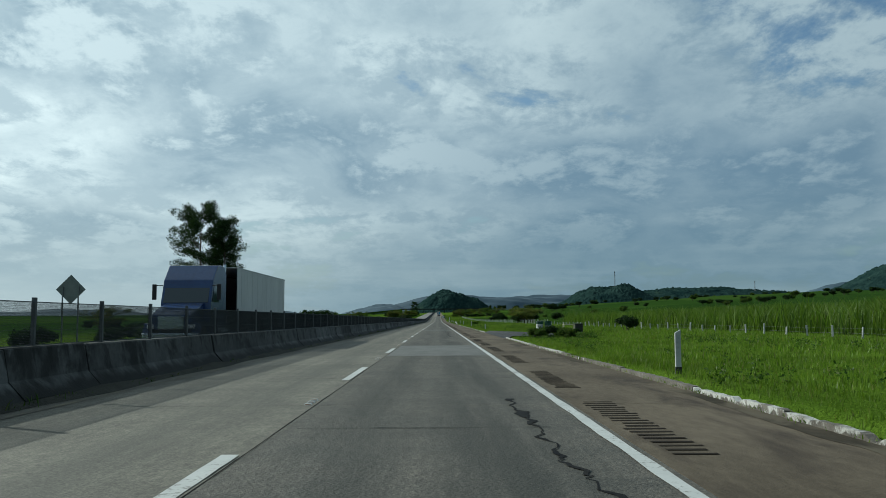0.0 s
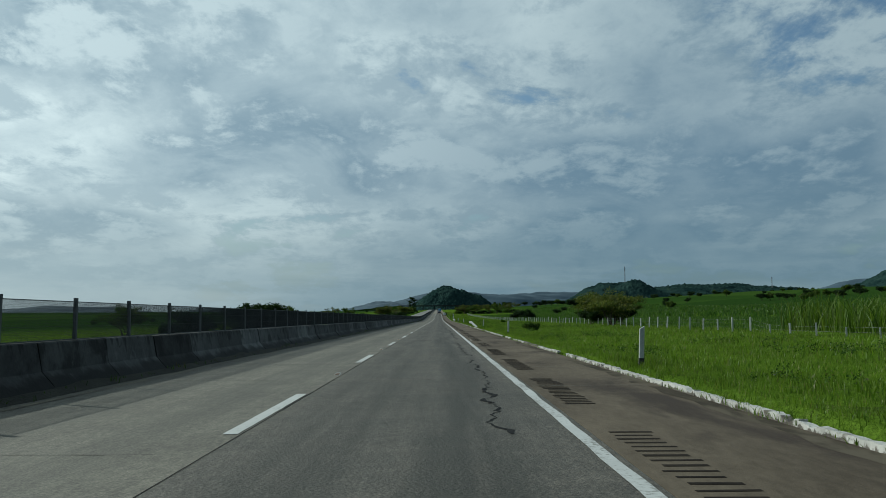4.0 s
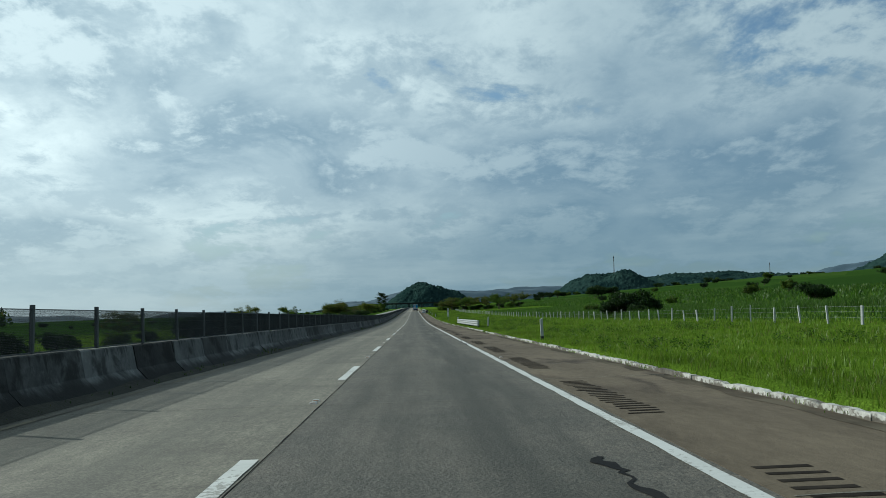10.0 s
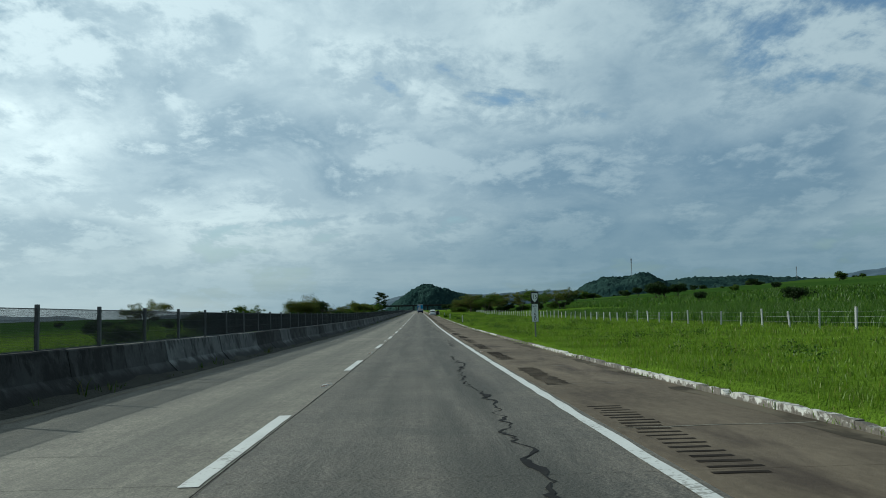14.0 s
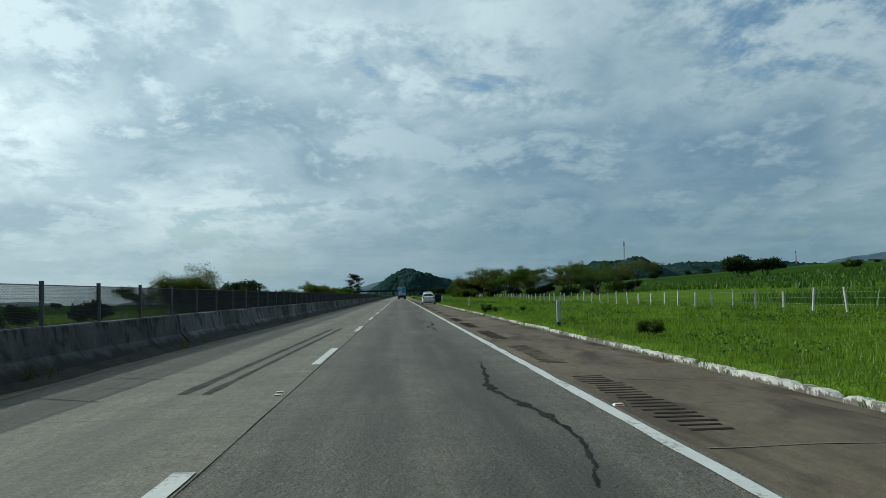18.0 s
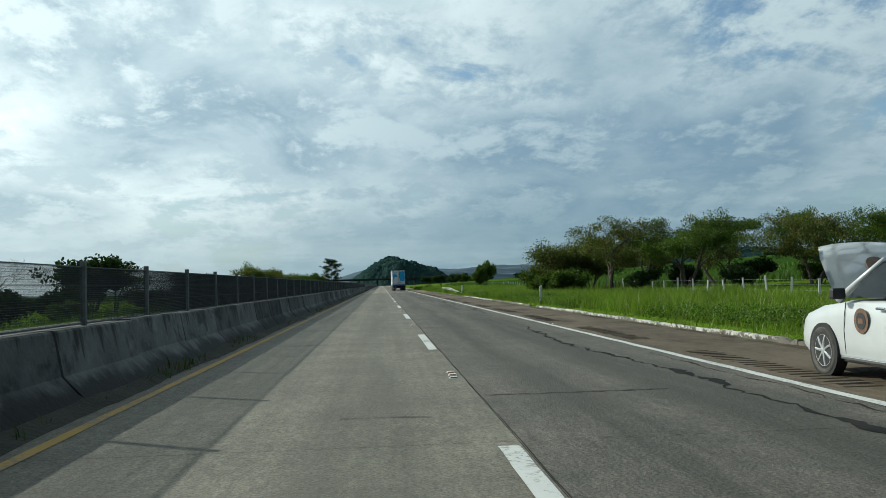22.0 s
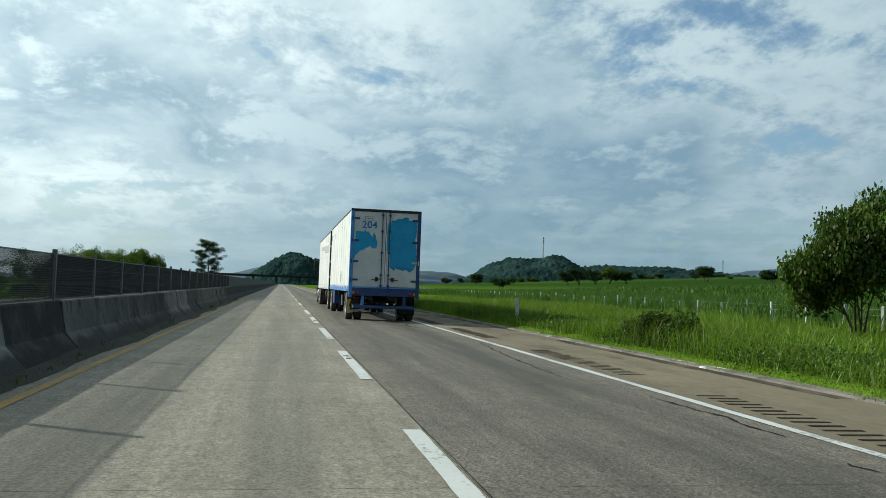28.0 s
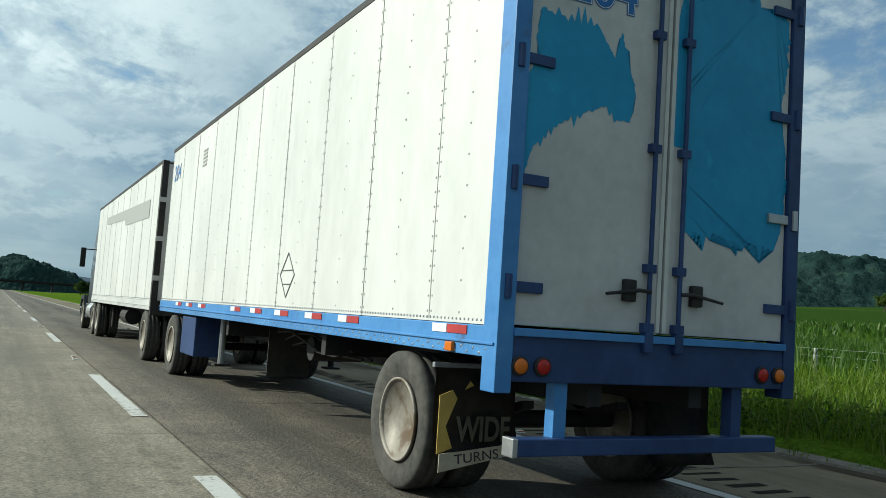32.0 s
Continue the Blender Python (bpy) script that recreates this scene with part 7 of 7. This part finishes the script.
def broad_leaf_plant(name, label, seed, leaves, length):
    """Large drooping blades on short stalks round one root."""
    r = random.Random(seed)
    t = thing(name, label, "plant", "large-leaved weeds")
    for i in range(leaves):
        a = i * 2.4 + r.uniform(-0.4, 0.4)
        l, rise, w = length * r.uniform(0.7, 1.15), r.uniform(1.0, 2.2), length * r.uniform(0.40, 0.55)
        d, side = Vector((math.cos(a), math.sin(a), 0)), Vector((-math.sin(a), math.cos(a), 0))
        bm = bmesh.new()
        rows = []
        for j in range(8):
            u = j / 7
            p = d * l * (0.20 * u + 0.45 * u * u) + Vector((0, 0, l * rise * (u * 0.95 - 0.50 * u * u)))
            wd = w * (0.06 if u < 0.2 else math.sin(math.pi * min((u - 0.15) / 0.86, 1.0)) ** 0.6 * 0.5 + 0.01)
            rows.append([bm.verts.new(p + side * wd * k + Vector((0, 0, 0.22 * wd * abs(k)))) for k in (-1, 0, 1)])
        for ra, rb in zip(rows, rows[1:]):
            for k in (0, 1):
                bm.faces.new((ra[k], ra[k + 1], rb[k + 1], rb[k]))
        part("leaf", bm, M["leaf_weed"], t, "", True)
    return t


leafy = broad_leaf_plant("large_leaved_weed", "dark green weed with large drooping leaves in the grass", 7, 20, 0.62)
for x, y, sc in ((6.7, 574.6, 0.75), (7.0, 575.2, 0.9), (6.8, 576.2, 0.8), (7.3, 574.4, 0.6), (8.7, 572.6, 0.7), (15.6, 304.0, 1.3), (16.0, 304.6, 1.1)):
    plant(leafy, x, y, x * 5, sc)
# open fields
for x, y, s in ((105, 776, 1.35), (110, 778, 1.5), (114, 777, 1.2), (139, 774, 0.7), (60, 541, 0.6), (64, 500, 0.5), (100, 541, 0.75), (124, 571, 0.9), (78, 640, 0.6), (140, 640, 0.7), (170, 700, 0.7), (190, 560, 0.8), (230, 600, 0.9), (210, 900, 1.0), (150, 1010, 1.0), (122, 1120, 1.2), (128, 1123, 1.5), (134, 1119, 1.3), (142, 1124, 1.6), (149, 1120, 1.1), (120, 1290, 1.3), (70, 1330, 1.2), (60, 1000, 0.8), (90, 905, 0.8), (48, 1150, 1.0), (34, 1240, 1.2), (52, 1260, 1.2)):
    plant(small[int(x) % 3], x, y, x, s)
for i in range(58):
    t = i / 57
    plant(small[i % 3], 205 + 300 * t + rng.uniform(-5, 5), 650 + 135 * t + rng.uniform(-14, 14), i, rng.uniform(0.6, 1.1))
for i in range(36):
    x = rng.uniform(130, 900)
    y = rng.uniform(900, 2100)
    plant(small[i % 3], x, y, i, rng.uniform(0.7, 1.6))
for i in range(8):
    cx, cy = 60 + i * 95 + rng.uniform(-60, 60), 1750 + rng.uniform(-200, 120)
    for k in range(rng.randint(3, 7)):
        plant(small[(i + k) % 3], cx + rng.uniform(-14, 14), cy + rng.uniform(-10, 10), i + k, rng.uniform(0.7, 2.0), rng.uniform(0.9, 2.2))
# ahead, towards the far clump of trees on the right
for x, y, s in ((26, 1010, 1.0), (31, 1025, 1.1), (23, 1080, 1.0), (40, 1060, 1.2)):
    plant(small[int(y) % 3], x, y, y, s)
# beyond the opposite carriageway
plant(tall, -33.5, 136, 0.3, 1.0)
plant(tall2, -29.7, 135, 1.3, 1.0)
plant(tall, -28.0, 1092, 2.0, 1.25, 0.85)
plant(broad, -23.0, 902, 1.0, 1.15)
plant(acacia[1], -26.5, 896, 2.0, 0.9)
plant(bigshrub, -31.5, 662, 1.0, 1.22)
plant(small[1], -36.8, 562, 1.0, 0.78)
plant(small[0], -38.5, 741, 1.0, 1.45)
plant(small[2], -41.5, 744, 2.0, 1.3)
plant(bare, -26.0, 679, 0.5, 0.95)
plant(golden, -24.4, 805, 2.0, 1.35, 1.45)
for x, y, s, k in ((-60, 383, 1.25, 0), (-54, 386, 1.5, 2), (-49.5, 384, 1.45, 0), (-45, 386, 1.3, 1)):
    plant(small[k], x, y, x, s)
for x, y, s, k in ((-58, 600, 0.95, 2), (-47, 440, 0.7, 0), (-44, 250, 0.6, 1), (-62, 300, 0.8, 2), (-75, 205, 0.9, 0), (-62, 735, 0.9, 1), (-36, 742, 0.9, 2), (-30, 768, 0.7, 0), (-27, 905, 0.85, 1), (-30, 955, 0.8, 0), (-33, 1010, 0.8, 2), (-26, 862, 0.7, 1)):
    plant(acacia[k], x, y, x * 1.3, s)
for i in range(34):
    y = 40 + i * 36 + rng.uniform(-15, 15)
    plant(small[i % 3], -rng.uniform(55, 170), y, i, rng.uniform(0.35, 0.75))
for i in range(84):
    y = 40 + i * 12.5 + rng.uniform(-6, 6)
    plant(bush[1 if i % 4 else 0], -rng.uniform(18.5, 36), y, i, rng.uniform(0.7, 1.35))


# ---- grass, weeds and cane ----
def blades(name, label, pts, height, width, per, spread, mat, seed, lean=0.5, category="grass"):
    """Bent blades in tufts at the points; one object."""
    nr = np.random.default_rng(seed)
    p = np.repeat(np.asarray(pts, float), per, axis=0)
    n = len(p)
    p[:, :2] += nr.normal(scale=spread, size=(n, 2))
    a = nr.random(n) * 2 * np.pi
    h = height * nr.uniform(0.45, 1.25, n)
    if np.asarray(pts).shape[1] > 3:
        h *= p[:, 3]
    ln = h * lean * nr.uniform(0.2, 1.2, n)
    w = width * nr.uniform(0.6, 1.3, n)
    dx, dy = np.cos(a), np.sin(a)
    b = nr.random(n) * 2 * np.pi
    sx, sy = np.cos(b) * w / 2, np.sin(b) * w / 2
    z = p[:, 2] - 0.03
    v = np.empty((n, 5, 3))
    v[:, 0] = np.stack([p[:, 0] - sx, p[:, 1] - sy, z], 1)
    v[:, 1] = np.stack([p[:, 0] + sx, p[:, 1] + sy, z], 1)
    mx, my = p[:, 0] + dx * ln * 0.35, p[:, 1] + dy * ln * 0.35
    v[:, 2] = np.stack([mx + sx * 0.8, my + sy * 0.8, z + h * 0.62], 1)
    v[:, 3] = np.stack([mx - sx * 0.8, my - sy * 0.8, z + h * 0.62], 1)
    v[:, 4] = np.stack([p[:, 0] + dx * ln, p[:, 1] + dy * ln, z + h], 1)
    o = (np.arange(n, dtype=np.int32) * 5)[:, None]
    loops = np.concatenate([o + np.array([[0, 1, 2, 3]], np.int32), o + np.array([[3, 2, 4]], np.int32)], 1).ravel()
    me = bpy.data.meshes.new(name)
    me.vertices.add(5 * n)
    me.vertices.foreach_set("co", v.astype(np.float32).ravel())
    me.loops.add(7 * n)
    me.loops.foreach_set("vertex_index", loops)
    me.polygons.add(2 * n)
    st = (np.arange(n, dtype=np.int32) * 7)[:, None] + np.array([[0, 4]], np.int32)
    me.polygons.foreach_set("loop_start", st.ravel())
    me.update(calc_edges=True)
    me.materials.append(M[mat])
    ob = new(name, me)
    return tagged(ob, label, category, kind="stuff")


def scatter(seed, x0, x1, y0, y1, per_m2, keep=None, patch=0.0):
    r = random.Random(seed)
    out = []
    for _ in range(int((x1 - x0) * (y1 - y0) * per_m2)):
        x, y = r.uniform(x0, x1), r.uniform(y0, y1)
        k = 1.0
        if patch:
            k = 1 + patch * noise.noise((x * 0.22, y * 0.12, seed))
            if k < 0.35:
                continue
        if keep and not keep(x, y):
            continue
        out.append((x, y, ground_z(x, y), k))
    return out


def off_pad(x, y):
    return not ((65 < y < 93.5 and x < (10.8 if y < 81 else 10.8 - (y - 81) * 0.33)) or (82.4 < y < 84.8 and 9.8 < x < 14.6))


blades("verge_grass", "lush bright green grass along the kerb", scatter(1, 6.56, 8.4, 0, 640, 26.0, off_pad, 0.5), 0.15, 0.011, 7, 0.08, "grass", 1)
blades("tall_verge_grass", "knee-high green grass and weeds beside the kerb", scatter(2, 6.7, 9.0, 640, 840, 17.0, None, 0.9), 0.46, 0.016, 7, 0.12, "grass", 2, 0.7)
blades("meadow_grass", "bright green grass between kerb and fence", scatter(3, 8.2, 15, 0, 640, 8.5, off_pad, 0.5), 0.16, 0.020, 6, 0.14, "grass", 3)
blades("meadow_grass", "bright green grass between kerb and fence", scatter(4, 15, 27, 0, 640, 2.6, None, 0.6), 0.22, 0.032, 6, 0.2, "grass", 4)
blades("tall_meadow_grass", "tall green grass and weeds before the field", scatter(5, 9.0, 24, 640, 860, 6.0, None, 0.9), 0.50, 0.024, 6, 0.19, "grass", 5, 0.65)
blades("cane_field", "dense yellow-green sugar cane behind the fence", scatter(6, 28, 62, 20, 190, 1.7, None, 0.35), 2.1, 0.075, 7, 0.28, "cane", 6, 0.6, "crop")
blades("cane_field", "low green crop behind the fence", scatter(7, 26, 60, 385, 585, 2.2, None, 0.3), 0.95, 0.055, 6, 0.25, "crop", 7, 0.5, "crop")
blades("cane_field", "tall green crop behind the fence", scatter(8, 24, 62, 715, 960, 1.9, None, 0.3), 1.0, 0.065, 6, 0.25, "crop", 8, 0.5, "crop")
blades("pasture", "rough green pasture behind the fence", scatter(9, 26, 62, 190, 385, 1.1, None, 0.7), 0.4, 0.06, 5, 0.3, "crop", 9, 0.5)
blades("pasture", "rough green fields towards the hills", scatter(10, 60, 150, 20, 1000, 0.10, None, 0.4), 0.9, 0.30, 6, 0.9, "crop", 10, 0.5, "crop")
blades("far_verge", "grass beyond the opposite carriageway", scatter(11, -36, -15.8, 0, 1000, 0.35, None, 0.5), 0.5, 0.07, 5, 0.3, "crop", 11)
wd = [(-4.42 + abs(rng.gauss(0, 0.05)), rng.uniform(0, 830), 0.0, 1.0) for _ in range(1500)]
wd = [(x, y, gz(y) + 0.03, 0.4 + max(0, noise.noise((y * 0.2, 5, 5)) * 2)) for x, y, _, _ in wd]
blades("barrier_weeds", "dark weeds along the foot of the barrier", wd, 0.22, 0.018, 6, 0.05, "leaf_mid", 12, 0.7, "weeds")
kw = [(6.40 + rng.uniform(-0.05, 0.25), rng.uniform(0, 830), 0.0, 1.0) for _ in range(5200)]
kw = [(x, y, gz(y) + 0.05, 0.3 + max(0, noise.noise((y * 0.15, 9, 5)) * 2.2)) for x, y, _, _ in kw if off_pad(x, y)]
blades("kerb_weeds", "grass growing over the kerb", kw, 0.20, 0.010, 7, 0.06, "grass", 13, 0.9)


def weeds(name, label, pts, per, radius, size, mat, seed):
    """Low leafy weeds: small leaves heaped about the points; one object."""
    nr = np.random.default_rng(seed)
    r = random.Random(seed)
    me = leaf_mesh(name, [(x, y, z + 0.06 + 0.20 * k * r.random()) for x, y, z, k in pts], per, radius, size, nr, 0.0, 0.7)
    me.materials.append(M[mat])
    return tagged(new(name, me), label, "weeds", kind="stuff")


def patchy(cut, f):
    return lambda x, y: off_pad(x, y) and noise.noise((x * f * 2, y * f, 11)) > cut


weeds("kerb_side_weeds", "patches of leafy green weeds behind the kerb", scatter(21, 6.7, 9.2, 0, 640, 1.8, patchy(0.12, 0.16)), 34, 0.20, 0.055, "leaf_weed", 21)
weeds("lay_by_weeds", "dark leafy weeds around the lay-by", scatter(22, 10.7, 12.2, 64, 86, 6.0, off_pad), 26, 0.24, 0.10, "leaf_weed", 22)
weeds("tall_weeds", "rank dark weeds hanging over the kerb", scatter(23, 6.6, 10.5, 640, 860, 7.0, patchy(-0.1, 0.13)), 44, 0.33, 0.062, "leaf_weed", 23)
weeds("meadow_weeds", "scattered leafy weeds in the meadow", scatter(24, 9.2, 20, 0, 860, 0.9, patchy(0.15, 0.1)), 30, 0.28, 0.075, "leaf_weed", 24)
